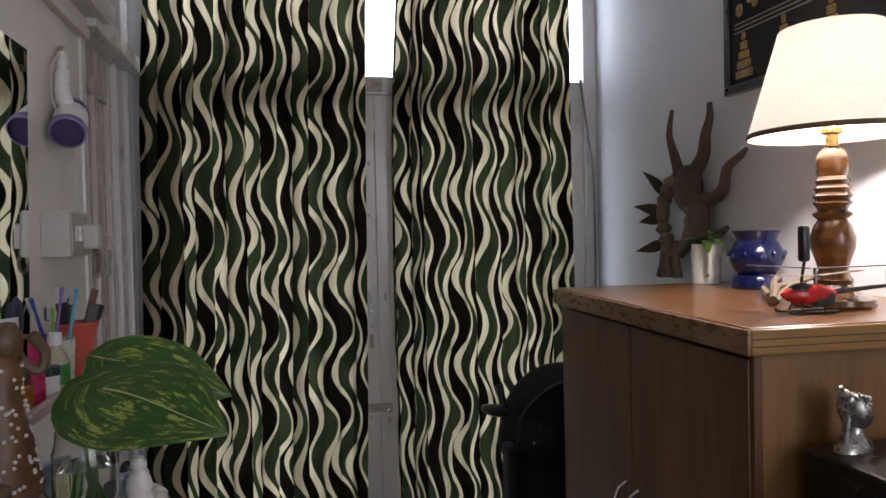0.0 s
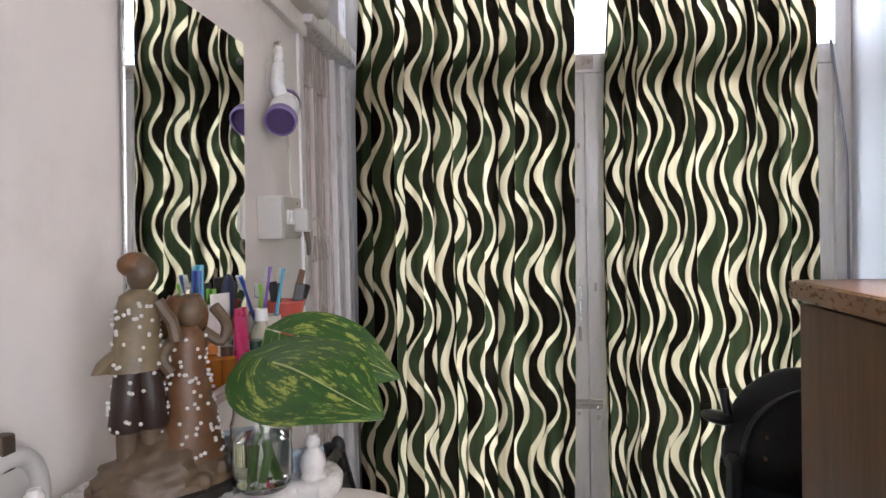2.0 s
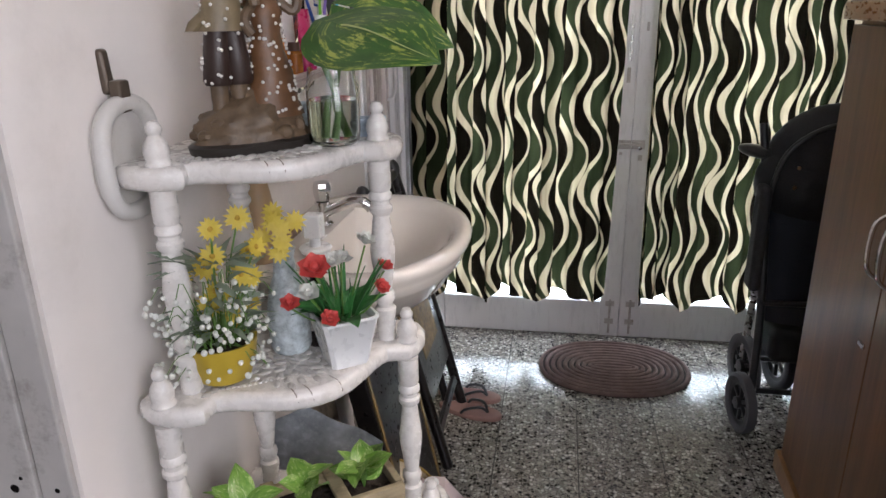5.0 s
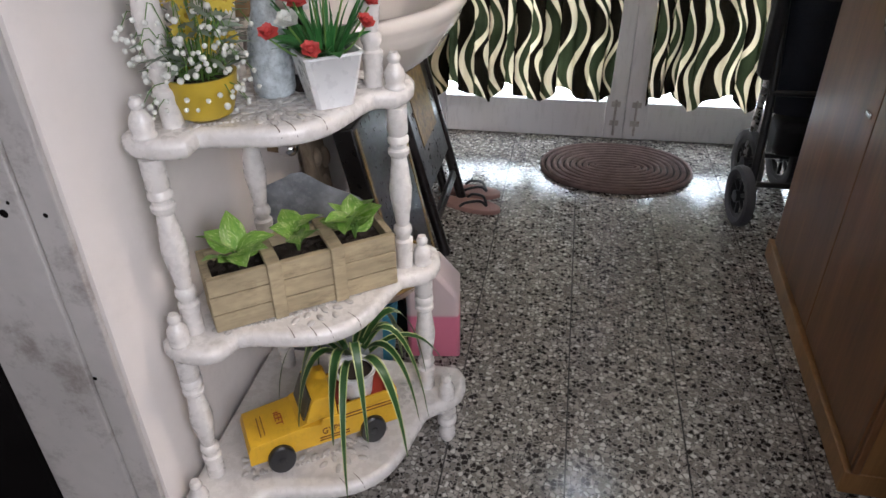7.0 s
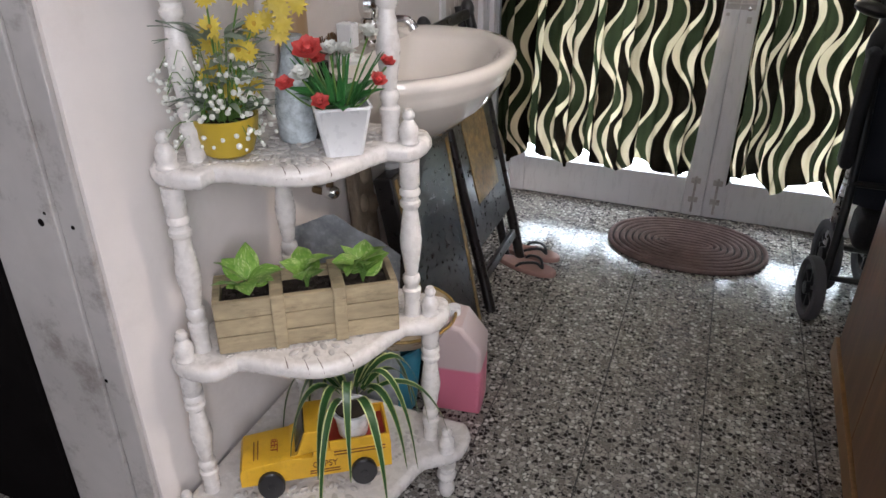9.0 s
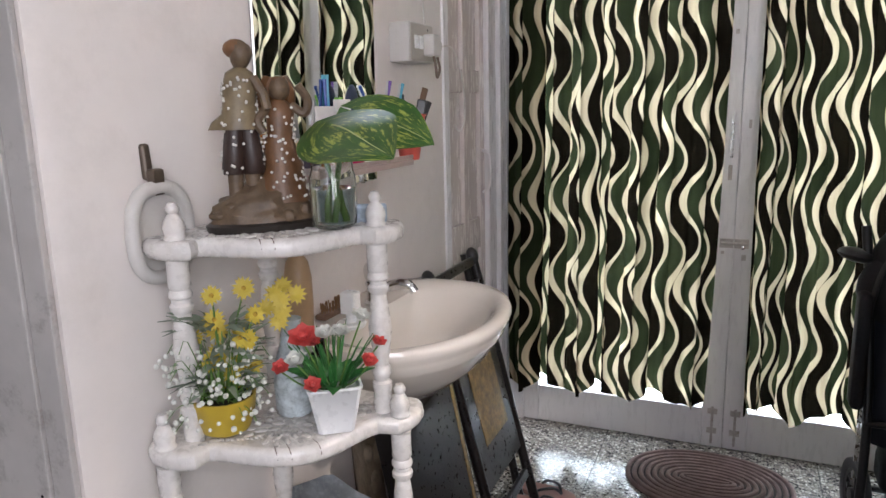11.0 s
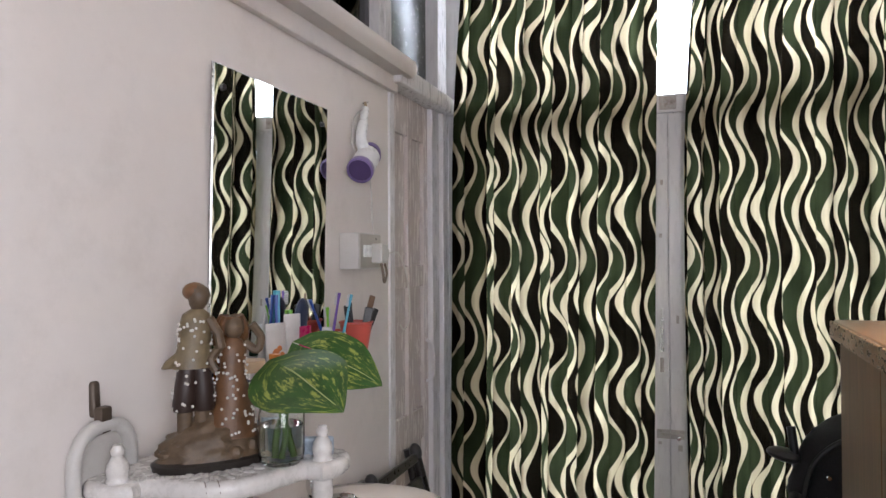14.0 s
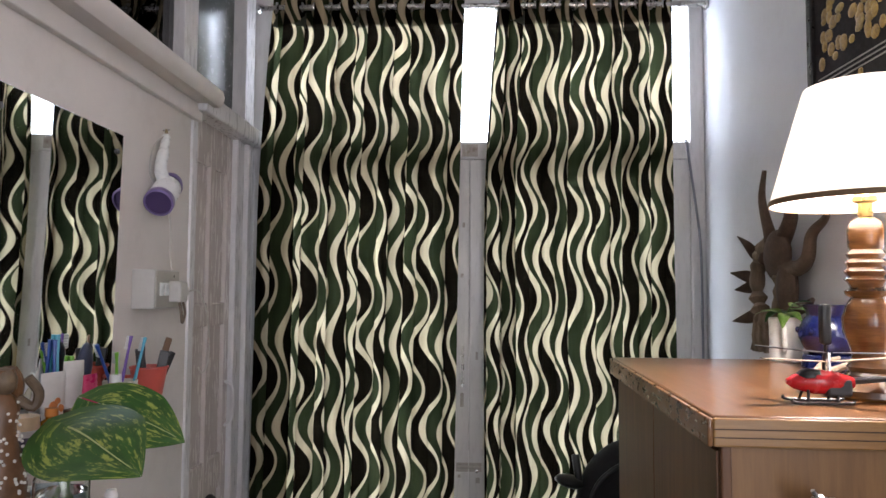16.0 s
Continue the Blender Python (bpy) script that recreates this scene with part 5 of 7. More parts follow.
tk = thing("toy_truck", pose(-0.258, 1.013, T4, 0, 0, 33.7) @ Matrix.Diagonal((0.97, 1.10, 1.25, 1)), "yellow painted wooden toy pickup truck with black wheels", "toy truck")
TW = 0.088
extruded("body", [(0.0, 0.026), (0.30, 0.026), (0.30, 0.075), (0.145, 0.075), (0.142, 0.066), (0.10, 0.070), (0.006, 0.062), (0.0, 0.052)], 0.0, TW, tk, M_YELLOWPAINT)
extruded("cab", [(0.100, 0.070), (0.115, 0.078), (0.130, 0.112), (0.136, 0.116), (0.172, 0.116), (0.176, 0.112), (0.176, 0.0755), (0.145, 0.0755)], 0.002, TW - 0.002, tk, M_YELLOWPAINT)
part("windscreen", boxed((0.0, 0.008, -0.0025), (0.043, TW - 0.008, 0.0012), 0.001, m=pose(0.1105, 0, 0.077, 0, -63, 0)), plain("dark_windscreen", (0.05, 0.045, 0.03), 0.4), tk, "dark painted windscreen")
for y in (0.0, TW - 0.005):
    part("bed_side", boxed((0.178, y, 0.0755), (0.298, y + 0.005, 0.092), 0.001), M_YELLOWPAINT, tk)
part("tailgate", boxed((0.292, 0.0055, 0.0755), (0.298, TW - 0.0055, 0.092), 0.001), M_YELLOWPAINT, tk)
part("bed_floor", boxed((0.178, 0.006, 0.0755), (0.2915, TW - 0.006, 0.0775)), plain("red_bed_paint", (0.36, 0.045, 0.03), 0.5), tk, "red painted truck bed")
for x in (0.058, 0.242):
    for y, s in ((-0.004, 90), (TW + 0.004, -90)):
        wheel(tk, pose(x, y, 0.0265, s, 0, 0), 0.0265, 0.012, M_BLACKPLASTIC, M_BLACKPLASTIC)
for k, z in enumerate((0.055, 0.061)):
    part("stripe", boxed((0.185, -0.0012, z + 0.01), (0.288, 0.0, z + 0.0115)), M_BROWNINK, tk)
for z in (0.034, 0.039):
    part("stripe", boxed((0.135, -0.0012, z), (0.195, 0.0, z + 0.0015)), M_BROWNINK, tk)


def lettering(name, text, m, size, material, parent):
    cu = bpy.data.curves.new(name, "FONT")
    cu.body, cu.size, cu.extrude, cu.align_x = text, size, 0.0004, "CENTER"
    ob = new(name, cu)
    cu.materials.append(material)
    ob.parent, ob.matrix_local = parent, m
    return ob


lettering("lettering", "GYPSY", pose(0.166, -0.0008, 0.046, 90), 0.017, M_BROWNINK, tk)
lettering("lettering", "MEET", pose(0.062, TW / 2 + 0.004, 0.0682, 0, -4.8, -90), 0.020, M_REDINK, tk)
for k in range(2):
    part("stripe", boxed((0.028 + 0.008 * k, 0.012, 0.0), (0.030 + 0.008 * k, TW - 0.03, 0.0008), m=pose(0, 0, 0.0655 + 0.0009 * k, 0, -4.8, 0)), M_BROWNINK, tk)
sp = thing("spider_plant", pose(-0.096, 1.170, T4 + 0.0985) @ Matrix.Diagonal((1.12, 1.12, 1.12, 1)), "variegated spider plant in a small white plastic pot", "plant")
part("pot", lathe([(0, 0), (0.024, 0), (0.026, 0.003), (0.031, 0.045), (0.035, 0.047), (0.035, 0.054), (0.030, 0.054), (0.029, 0.044), (0, 0.042)], 24), M_WHITEPLASTIC, sp)
part("soil", lathe([(0, 0.047), (0.0295, 0.0465)], 18), M_SOIL, sp)


def strap_leaf(a, length, rise, width, twist):
    """An arching strap leaf with paler margins."""
    bm = bmesh.new()
    prev = None
    n = 12
    for r in range(n + 1):
        t = r / n
        d = length * (0.12 + 0.88 * t) * (1 - 0.25 * t * t)
        z = 0.05 + rise * math.sin(math.pi * min(1.0, 0.12 + t * 0.95) ** 0.8) - 0.10 * t ** 2.4 * (length / 0.2)
        c = Vector((d * math.cos(a), d * math.sin(a), z))
        side = Vector((-math.sin(a), math.cos(a), twist * t)).normalized()
        w = width * (0.6 + 0.4 * math.sin(math.pi * min(1, t + 0.2))) * (1 - t ** 4) + 0.0006
        row = [bm.verts.new(c + side * w * s + Vector((0, 0, abs(s) * 0.25 * w))) for s in (-1, -0.72, 0, 0.72, 1)]
        if prev:
            for i in range(4):
                f = bm.faces.new((prev[i], prev[i + 1], row[i + 1], row[i]))
                f.material_index = 1 if i in (0, 3) else 0
        prev = row
    return bm


for k in range(17):
    a = math.tau * k / 17 + rnd.uniform(-0.2, 0.2)
    ob = part("leaf", strap_leaf(a, rnd.uniform(0.13, 0.24), rnd.uniform(0.05, 0.11), rnd.uniform(0.0060, 0.0095), rnd.uniform(-0.5, 0.5)), [M_SPIDER, M_SPIDER_EDGE], sp, smooth=80)

# ---- mirror shelf with toiletries ----
SH = 1.205
tray = thing("mirror_shelf", pose(WALL_X, 1.66, SH), "pinkish plastic shelf under the mirror", "shelf")
part("board", boxed((0.001, -0.215, -0.016), (0.122, 0.235, 0.0), 0.004), plain("pinkish_plastic", (0.46, 0.36, 0.33), 0.4), tray)
part("lip", boxed((0.114, -0.214, 0.0002), (0.121, 0.234, 0.010), 0.002), bpy.data.materials["pinkish_plastic"], tray)
for y in (-0.17, 0.17):
    part("bracket", boxed((0.001, y - 0.008, -0.06), (0.012, y + 0.008, -0.0165), 0.003), M_STEEL, tray)
M_CAPWHITE = M_WHITEPLASTIC


def bottle_thing(name, at, profile, material, label, category, cap=None, band=None, extra=None):
    b = thing(name, pose(*at), label, category)
    part("body", lathe(profile, 18), material, b)
    if cap:
        part("cap", lathe(cap[0], 16), cap[1], b)
    if band:
        part("label", lathe(band[0], 18), band[1], b)
    return b


def tube_pack(name, at, h, w, material, capm, label, turn=0):
    """A squeeze tube standing on its cap."""
    b = thing(name, pose(*at, 0, 0, turn), label, "tube")
    part("cap", lathe([(0, 0), (0.015, 0), (0.015, 0.02), (0, 0.02)], 14), capm, b)
    bm = bmesh.new()
    loft(bm, [(0, 0, 0.02, 0.016, 0.015, 0), (0, 0, h * 0.5, w * 0.48, 0.012, 0), (0, 0, h * 0.92, w * 0.5, 0.004, 0), (0, 0, h, w * 0.5, 0.0015, 0)], 16)
    part("body", bm, material, b)
    return b


X1 = WALL_X + 0.06
bottle_thing("cream_jar", (X1 + 0.01, 1.475, SH), [(0, 0), (0.026, 0), (0.027, 0.003), (0.027, 0.045), (0, 0.046)], plain("dark_print_jar", (0.52, 0.50, 0.50), 0.4), "white jar with a beige lid", "jar", ([(0, 0.046), (0.029, 0.046), (0.029, 0.07), (0, 0.071)], plain("beige_lid", (0.58, 0.42, 0.27), 0.4)), ([(0.0273, 0.012), (0.0273, 0.034)], plain("dark_label", (0.07, 0.06, 0.09), 0.5)))
bottle_thing("amber_bottle", (X1 + 0.028, 1.535, SH), [(0, 0), (0.018, 0), (0.018, 0.05), (0.01, 0.056), (0.01, 0.06), (0, 0.06)], plain("amber", (0.38, 0.13, 0.02), 0.15), "amber glass bottle with an orange cap", "bottle", ([(0, 0.06), (0.012, 0.06), (0.012, 0.075), (0, 0.075)], plain("orange_cap", (0.60, 0.22, 0.04), 0.4)))
bottle_thing("amber_bottle", (X1 + 0.04, 1.575, SH), [(0, 0), (0.016, 0), (0.016, 0.045), (0.01, 0.05), (0, 0.05)], bpy.data.materials["amber"], "small amber bottle with a dark cap", "bottle", ([(0, 0.05), (0.0115, 0.05), (0.0115, 0.066), (0, 0.066)], plain("brown_cap", (0.10, 0.05, 0.03), 0.4)))
fw = tube_pack("face_wash_tube", (X1 - 0.01, 1.60, SH), 0.135, 0.056, plain("white_tube", (0.66, 0.64, 0.61), 0.35), plain("orange_tube_cap", (0.60, 0.25, 0.08), 0.4), "white face wash tube with orange fruit print", 70)
bm = bmesh.new()
for x, z, r in ((-0.006, 0.068, 0.011), (0.009, 0.062, 0.009), (0.003, 0.078, 0.007)):
    ball(bm, (x, -0.0105, z), (r, 0.002, r), None, 10, 6)
part("fruit_print", bm, plain("orange_print", (0.62, 0.22, 0.07), 0.5), fw)
tube_pack("pink_tube", (X1 + 0.035, 1.655, SH), 0.125, 0.042, plain("magenta_tube", (0.50, 0.02, 0.12), 0.3), plain("magenta_cap", (0.42, 0.015, 0.10), 0.25), "magenta squeeze tube with a silver band", 80)
tube_pack("white_tube", (X1 - 0.015, 1.68, SH), 0.15, 0.045, bpy.data.materials["white_tube"], M_WHITEPLASTIC, "tall white paste tube", 60)
tube_pack("grey_tube", (X1 - 0.03, 1.73, SH), 0.12, 0.05, plain("grey_green_tube", (0.42, 0.47, 0.43), 0.4), M_WHITEPLASTIC, "grey-green plastic squeeze tube standing upright", 90)
bottle_thing("white_jar", (X1 + 0.04, 1.705, SH), [(0, 0), (0.019, 0), (0.019, 0.04), (0, 0.04)], M_WHITEPLASTIC, "small white jar with a dark green lid", "jar", ([(0, 0.04), (0.0205, 0.04), (0.0205, 0.056), (0, 0.056)], plain("dark_green_lid", (0.012, 0.05, 0.03), 0.35)))
bottle_thing("hand_wash_bottle", (X1 + 0.038, 1.755, SH), [(0, 0), (0.024, 0), (0.025, 0.004), (0.024, 0.06), (0.014, 0.078), (0.011, 0.082), (0.011, 0.088), (0, 0.088)], plain("clear_hand_wash", (0.48, 0.45, 0.35), 0.2), "clear hand wash bottle with a green label and white cap", "bottle", ([(0, 0.088), (0.0135, 0.088), (0.0125, 0.112), (0, 0.113)], M_WHITEPLASTIC), ([(0.0254, 0.015), (0.0252, 0.052)], plain("green_label", (0.05, 0.22, 0.05), 0.4)))
cup = thing("tumbler", pose(X1 + 0.02, 1.812, SH), "white printed tumbler full of toothbrushes", "tumbler")
part("wall", lathe([(0, 0), (0.032, 0), (0.034, 0.004), (0.038, 0.092), (0.036, 0.092), (0.032, 0.006), (0, 0.006)], 24), plain("cream_tumbler", (0.62, 0.60, 0.54), 0.3), cup)
for a0 in (0, 150):
    part("print_bar", lathe([(0.0372, 0.058), (0.0376, 0.068)], 6, m=Matrix(), start=a0 - 100, sweep=60), plain("dark_print", (0.05, 0.03, 0.03), 0.5) if a0 == 0 else bpy.data.materials["dark_print"], cup)


def brush(name, base, tip, handle, bristle, label, turn=0):
    b = thing(name, Matrix.Translation(base), label, "toothbrush", "toothbrushes in the tumbler")
    d = Vector(tip) - Vector(base)
    part("handle", tube([(0, 0, 0), d * 0.5, d * 0.85, d], [0.0045, 0.004, 0.003, 0.0045], 8), handle, b)
    side = d.cross(Vector((0.3, 0.6, 0.1))).normalized()
    bm = bmesh.new()
    for k in range(5):
        p0 = d * (0.84 + 0.035 * k)
        tube([p0, p0 + side * 0.012], 0.0035, 6, bm)
    part("bristles", bm, bristle, b)
    return b


M_BR = {n: plain(n + "_brush", c, 0.35) for n, c in (("purple", (0.16, 0.08, 0.36)), ("aqua", (0.08, 0.38, 0.52)), ("lime", (0.20, 0.50, 0.05)), ("white", (0.62, 0.62, 0.62)), ("blue", (0.03, 0.08, 0.32)))}
CX, CY = X1 + 0.02, 1.812
for n, (bx, by, tx, ty, tz) in {"purple": (-0.01, 0.0, 0.012, 0.022, 1.398), "aqua": (0.01, 0.012, 0.03, 0.055, 1.392), "lime": (0.0, -0.012, 0.015, -0.05, 1.365), "white": (-0.012, 0.008, 0.0, -0.012, 1.36), "blue": (0.0, 0.014, -0.01, -0.09, 1.385)}.items():
    brush("toothbrush", (CX + bx, CY + by, SH + 0.01), (CX + tx, CY + ty, tz), M_BR[n], M_BR["white"] if n != "white" else M_BR["blue"], n + " plastic toothbrush leaning in a tumbler")
dark = thing("hair_brush", pose(X1 - 0.02, 1.70, SH + 0.0005), "dark blue hair brush standing behind the tubes", "brush")
part("handle", tube([(0, 0, 0.0), (0.0, 0.02, 0.09)], 0.008, 8), M_BLACKPLASTIC, dark)
bm = bmesh.new()
ball(bm, (0.0, 0.03, 0.135), (0.011, 0.028, 0.05), pose(0, 0, 0, -12, 0, 0), 14, 10)
part("head", bm, plain("dark_blue_plastic", (0.02, 0.03, 0.07), 0.4), dark)
for n, (y, top, c) in enumerate(((1.655, 1.40, "blue"), (1.665, 1.41, "aqua"), (1.72, 1.36, "lime"))):
    tb = thing("spare_toothbrush", pose(X1 - 0.04, y, SH + 0.0005), c + " toothbrush leaning on the mirror", "toothbrush")
    part("handle", tube([(0, 0, 0), (-0.005, 0.004, (top - SH) * 0.8), (-0.006, 0.005, top - SH)], [0.004, 0.0035, 0.005], 8), M_BR[c], tb)

rc = thing("comb_cup", pose(WALL_X + 0.085, 1.945, 1.198), "coral red plastic cup fixed to the wall, full of combs", "cup")
part("wall", lathe([(0, 0), (0.024, 0), (0.026, 0.003), (0.044, 0.112), (0.047, 0.114), (0.0465, 0.118), (0.042, 0.117), (0.024, 0.006), (0, 0.006)], 24), M_RED, rc)
part("wall_arm", boxed((-0.084, -0.008, 0.085), (-0.04, 0.008, 0.095), 0.003), M_RED, rc)
M_TAN = wood("brush_wood", (0.13, 0.075, 0.045), (0.23, 0.14, 0.09), 0.5, (20, 20, 4))
for n, (a, b, r, m, what) in enumerate((((0.0, 0.0, 0.02), (0.03, 0.045, 0.185), 0.009, M_TAN, "brown wooden brush handle"), ((-0.01, -0.01, 0.02), (-0.005, -0.02, 0.17), 0.013, M_BLACKPLASTIC, "black plastic comb"),
                                    ((0.012, 0.0, 0.02), (0.035, 0.012, 0.155), 0.012, M_BLACKPLASTIC, "black plastic comb"), ((0.0, 0.012, 0.02), (0.02, 0.04, 0.15), 0.007, M_WHITEPLASTIC, "white plastic comb"), ((-0.012, 0.01, 0.02), (-0.03, 0.01, 0.16), 0.012, M_BLACKPLASTIC, "black plastic comb"), ((0.01, -0.012, 0.02), (0.045, 0.035, 0.15), 0.008, M_BLACKPLASTIC, "black plastic comb"))):
    c = thing("comb", rc.matrix_world @ pose(*a), what + " standing in the coral cup", "comb", "combs in the cup")
    d = Vector(b) - Vector(a)
    side = d.normalized()
    bm = boxed((-r, -0.003, 0), (r, 0.003, d.length), 0.0025, 2, Matrix.Translation((0, 0, 0)) @ side.to_track_quat("Z", "X").to_matrix().to_4x4())
    part("blade", bm, m, c)

# ---- switch box, plug and hair dryer ----
sw = thing("switch_box", pose(WALL_X, 2.012, 1.455), "white plastic switch box with a socket on the wall", "switch box")
part("box", boxed((0.0, 0.0, 0.0), (0.062, 0.15, 0.105), 0.004), M_AGEDPLASTIC, sw)
part("face", boxed((0.0622, 0.004, 0.004), (0.066, 0.146, 0.101), 0.002), surface("yellowed_plastic", (0.44, 0.41, 0.36), 0.35, vary=0.1, bump=0.02), sw, "yellowed front plate")
for y, z in ((0.095, 0.07), (0.125, 0.07), (0.11, 0.088)):
    part("socket_hole", lathe([(0, 0), (0.004, 0), (0.003, 0.0008), (0, 0.0008)], 10, m=pose(0.0661, y, z, 0, 90, 0)), M_BLACKPLASTIC, sw)
for y in (0.02, 0.05):
    part("rocker", boxed((0.0662, y, 0.035), (0.071, y + 0.022, 0.07), 0.002, 2), M_WHITEPLASTIC, sw)
plug = thing("power_adapter", pose(WALL_X + 0.0665, 2.105, 1.50), "aged translucent power adapter plugged into the socket", "adapter")
part("body", boxed((0.0, -0.02, -0.028), (0.035, 0.03, 0.03), 0.006, 3), M_AGEDPLASTIC, plug)
part("prong_cover", boxed((0.012, 0.03, -0.012), (0.028, 0.055, 0.014), 0.004), M_AGEDPLASTIC, plug)
M_CORD = plain("white_cord", (0.52, 0.50, 0.47), 0.5)
part("cord", tube(smooth_path([(0.02, 0.05, 0.0), (0.03, 0.12, 0.0), (0.028, 0.20, -0.08), (0.02, 0.24, -0.2), (0.025, 0.18, -0.24), (0.03, 0.13, -0.22)]), 0.0025, 6), M_CORD, plug)
part("cord", tube(smooth_path([(0.02, 0.01, -0.028), (0.03, 0.0, -0.06), (0.025, 0.02, -0.085), (0.02, 0.05, -0.06), (0.02, 0.035, -0.03)]), 0.004, 6), plain("brown_cord", (0.16, 0.12, 0.09), 0.6), plug, "bundled brown cord")
hd = thing("hair_dryer", pose(WALL_X + 0.052, 2.085, 1.775), "white and lilac hair dryer hanging from a nail", "hair dryer")
HM = aim((0, 0, 0), (0.10, -0.72, -0.46))
spin = pose(0, 0, 0, -90, 0, 0)
part("barrel", lathe([(0.026, -0.045), (0.034, -0.03), (0.037, 0.0), (0.036, 0.04), (0.035, 0.062)], 24, m=HM @ spin), M_WHITEPLASTIC, hd)
part("nozzle_ring", lathe([(0.0362, 0.052), (0.039, 0.056), (0.039, 0.074), (0.034, 0.076)], 24, m=HM @ spin), M_PURPLE, hd, "lilac nozzle ring")
part("grille", lathe([(0, 0.066), (0.034, 0.068)], 24, m=HM @ spin), M_PURPLEDARK, hd, "dark purple front grille")
part("rear_cap", lathe([(0.0352, -0.034), (0.036, -0.04), (0.030, -0.062), (0.015, -0.07), (0, -0.072)], 20, m=HM @ spin), M_PURPLE, hd, "lilac rear cap")
part("handle", tube(smooth_path([(-0.005, 0.012, 0.02), (-0.015, -0.002, 0.06), (-0.022, 0.03, 0.12), (-0.03, 0.06, 0.165)]), [0.018] * 6 + [0.016] * 6 + [0.012] * 7, 12), M_WHITEPLASTIC, hd)
part("hang_loop", tube(smooth_path([(-0.03, 0.055, 0.165), (-0.035, 0.07, 0.185), (-0.04, 0.085, 0.188), (-0.035, 0.08, 0.165)]), 0.003, 6), plain("brass_loop", (0.30, 0.22, 0.12), 0.5), hd)
part("cord", tube(smooth_path([(-0.03, 0.06, 0.17), (-0.035, 0.0, 0.13), (-0.03, -0.035, 0.07), (-0.03, -0.02, 0.03), (-0.01, 0.03, -0.02), (-0.01, 0.06, -0.1), (-0.012, 0.07, -0.18), (0.0, 0.075, -0.26)]), 0.0025, 6), M_CORD, hd)
solid("nail", tube([(WALL_X - 0.005, 2.172, 1.963), (WALL_X + 0.02, 2.172, 1.966)], 0.002, 6), M_RUST, "rusty nail in the wall holding the hair dryer", "nail")

# ---- things on the basin ----
soap = bottle_thing("soap_bottle", (-0.347, 1.475, 0.8625), [(0, 0), (0.026, 0), (0.029, 0.006), (0.031, 0.06), (0.030, 0.12), (0.024, 0.155), (0.013, 0.172), (0, 0.174)], plain("tan_plastic", (0.33, 0.22, 0.12), 0.4), "tan plastic pump bottle standing on the basin", "bottle", ([(0, 0.172), (0.014, 0.172), (0.014, 0.194), (0.005, 0.197), (0.005, 0.222), (0.010, 0.224), (0.010, 0.234), (0, 0.236)], plain("dark_pump", (0.03, 0.022, 0.016), 0.35)))
part("pump_spout", tube(smooth_path([(0, 0, 0.229), (0.025, -0.006, 0.230), (0.042, -0.010, 0.224)]), [0.005] * 8 + [0.0035] * 5, 8), bpy.data.materials["dark_pump"], soap, "dark pump spout")
ss = thing("soap_stand", pose(-0.262, 1.545, 0.861), "white plastic soap stand on the basin", "soap stand")
part("dish", lathe([(0, 0), (0.03, 0), (0.034, 0.008), (0.03, 0.012), (0.012, 0.012), (0.011, 0.03), (0, 0.03)], 18), M_WHITEPLASTIC, ss)
part("holder", boxed((-0.018, -0.016, 0.0305), (0.018, 0.016, 0.08), 0.004), M_WHITEPLASTIC, ss)
sb = thing("scrub_brush", pose(-0.35, 1.61, 0.861), "brown bristled scrubbing brush lying behind the tap", "brush")
part("block", boxed((-0.015, -0.055, 0.0), (0.015, 0.06, 0.014), 0.005), M_TAN, sb)
bm = bmesh.new()
for k in range(60):
    x, y = rnd.uniform(-0.012, 0.012), rnd.uniform(-0.048, 0.052)
    tube([(x, y, 0.0142), (x * 1.3, y * 1.05, 0.034)], 0.0012, 4, bm)
tagged(part("bristles", bm, plain("brown_bristle", (0.20, 0.11, 0.05), 0.8), sb), kind="stuff")

# ---- under the basin ----
fp = thing("painted_folding_chair", pose(-0.075, 2.03, 0.0, 0, -14.5, 0), "folded black lacquer chair with a worn gilded painted panel", "folding chair")
for y in (0.0, 0.35):
    part("post", tube([(0, y, 0.0), (0, y, 0.80), (0, y, 0.875)], [0.017, 0.017, 0.015], 10), M_LACQUER, fp)
    part("rear_post", tube([(-0.06, y + 0.02, 0.012), (-0.045, y + 0.02, 0.5), (-0.035, y + 0.02, 0.885)], 0.015, 10), M_LACQUER, fp)
    for zz in (0.86,):
        b = bmesh.new()
        ball(b, (0, y, 0.875), (0.021, 0.021, 0.03))
        part("post_cap", b, M_BLACKPLASTIC, fp)
part("panel", boxed((-0.012, 0.017, 0.21), (0.008, 0.333, 0.80), 0.003), M_LACQUER, fp, "black lacquer panel")
part("gilded_picture", boxed((0.0085, 0.075, 0.33), (0.0105, 0.275, 0.77)), M_GILT, fp, "worn gilded picture")
for z in (0.10, 0.845):
    part("crossbar", boxed((-0.008, 0.0, z), (0.008, 0.35, z + 0.03), 0.004), M_LACQUER, fp)
bd = thing("lacquer_board", pose(-0.082, 1.60, 0.0, 0, -11.5, 0), "black lacquer folding board with a gold patterned border", "board")
part("board", boxed((-0.05, 0.0, 0.0), (0.0, 0.37, 0.60), 0.004), M_LACQUER, bd)
part("gold_border", boxed((0.0002, 0.340, 0.01), (0.002, 0.356, 0.59)), M_GILT, bd, "narrow gold border")
part("gold_border", boxed((0.0002, 0.012, 0.01), (0.002, 0.026, 0.59)), M_GILT, bd)

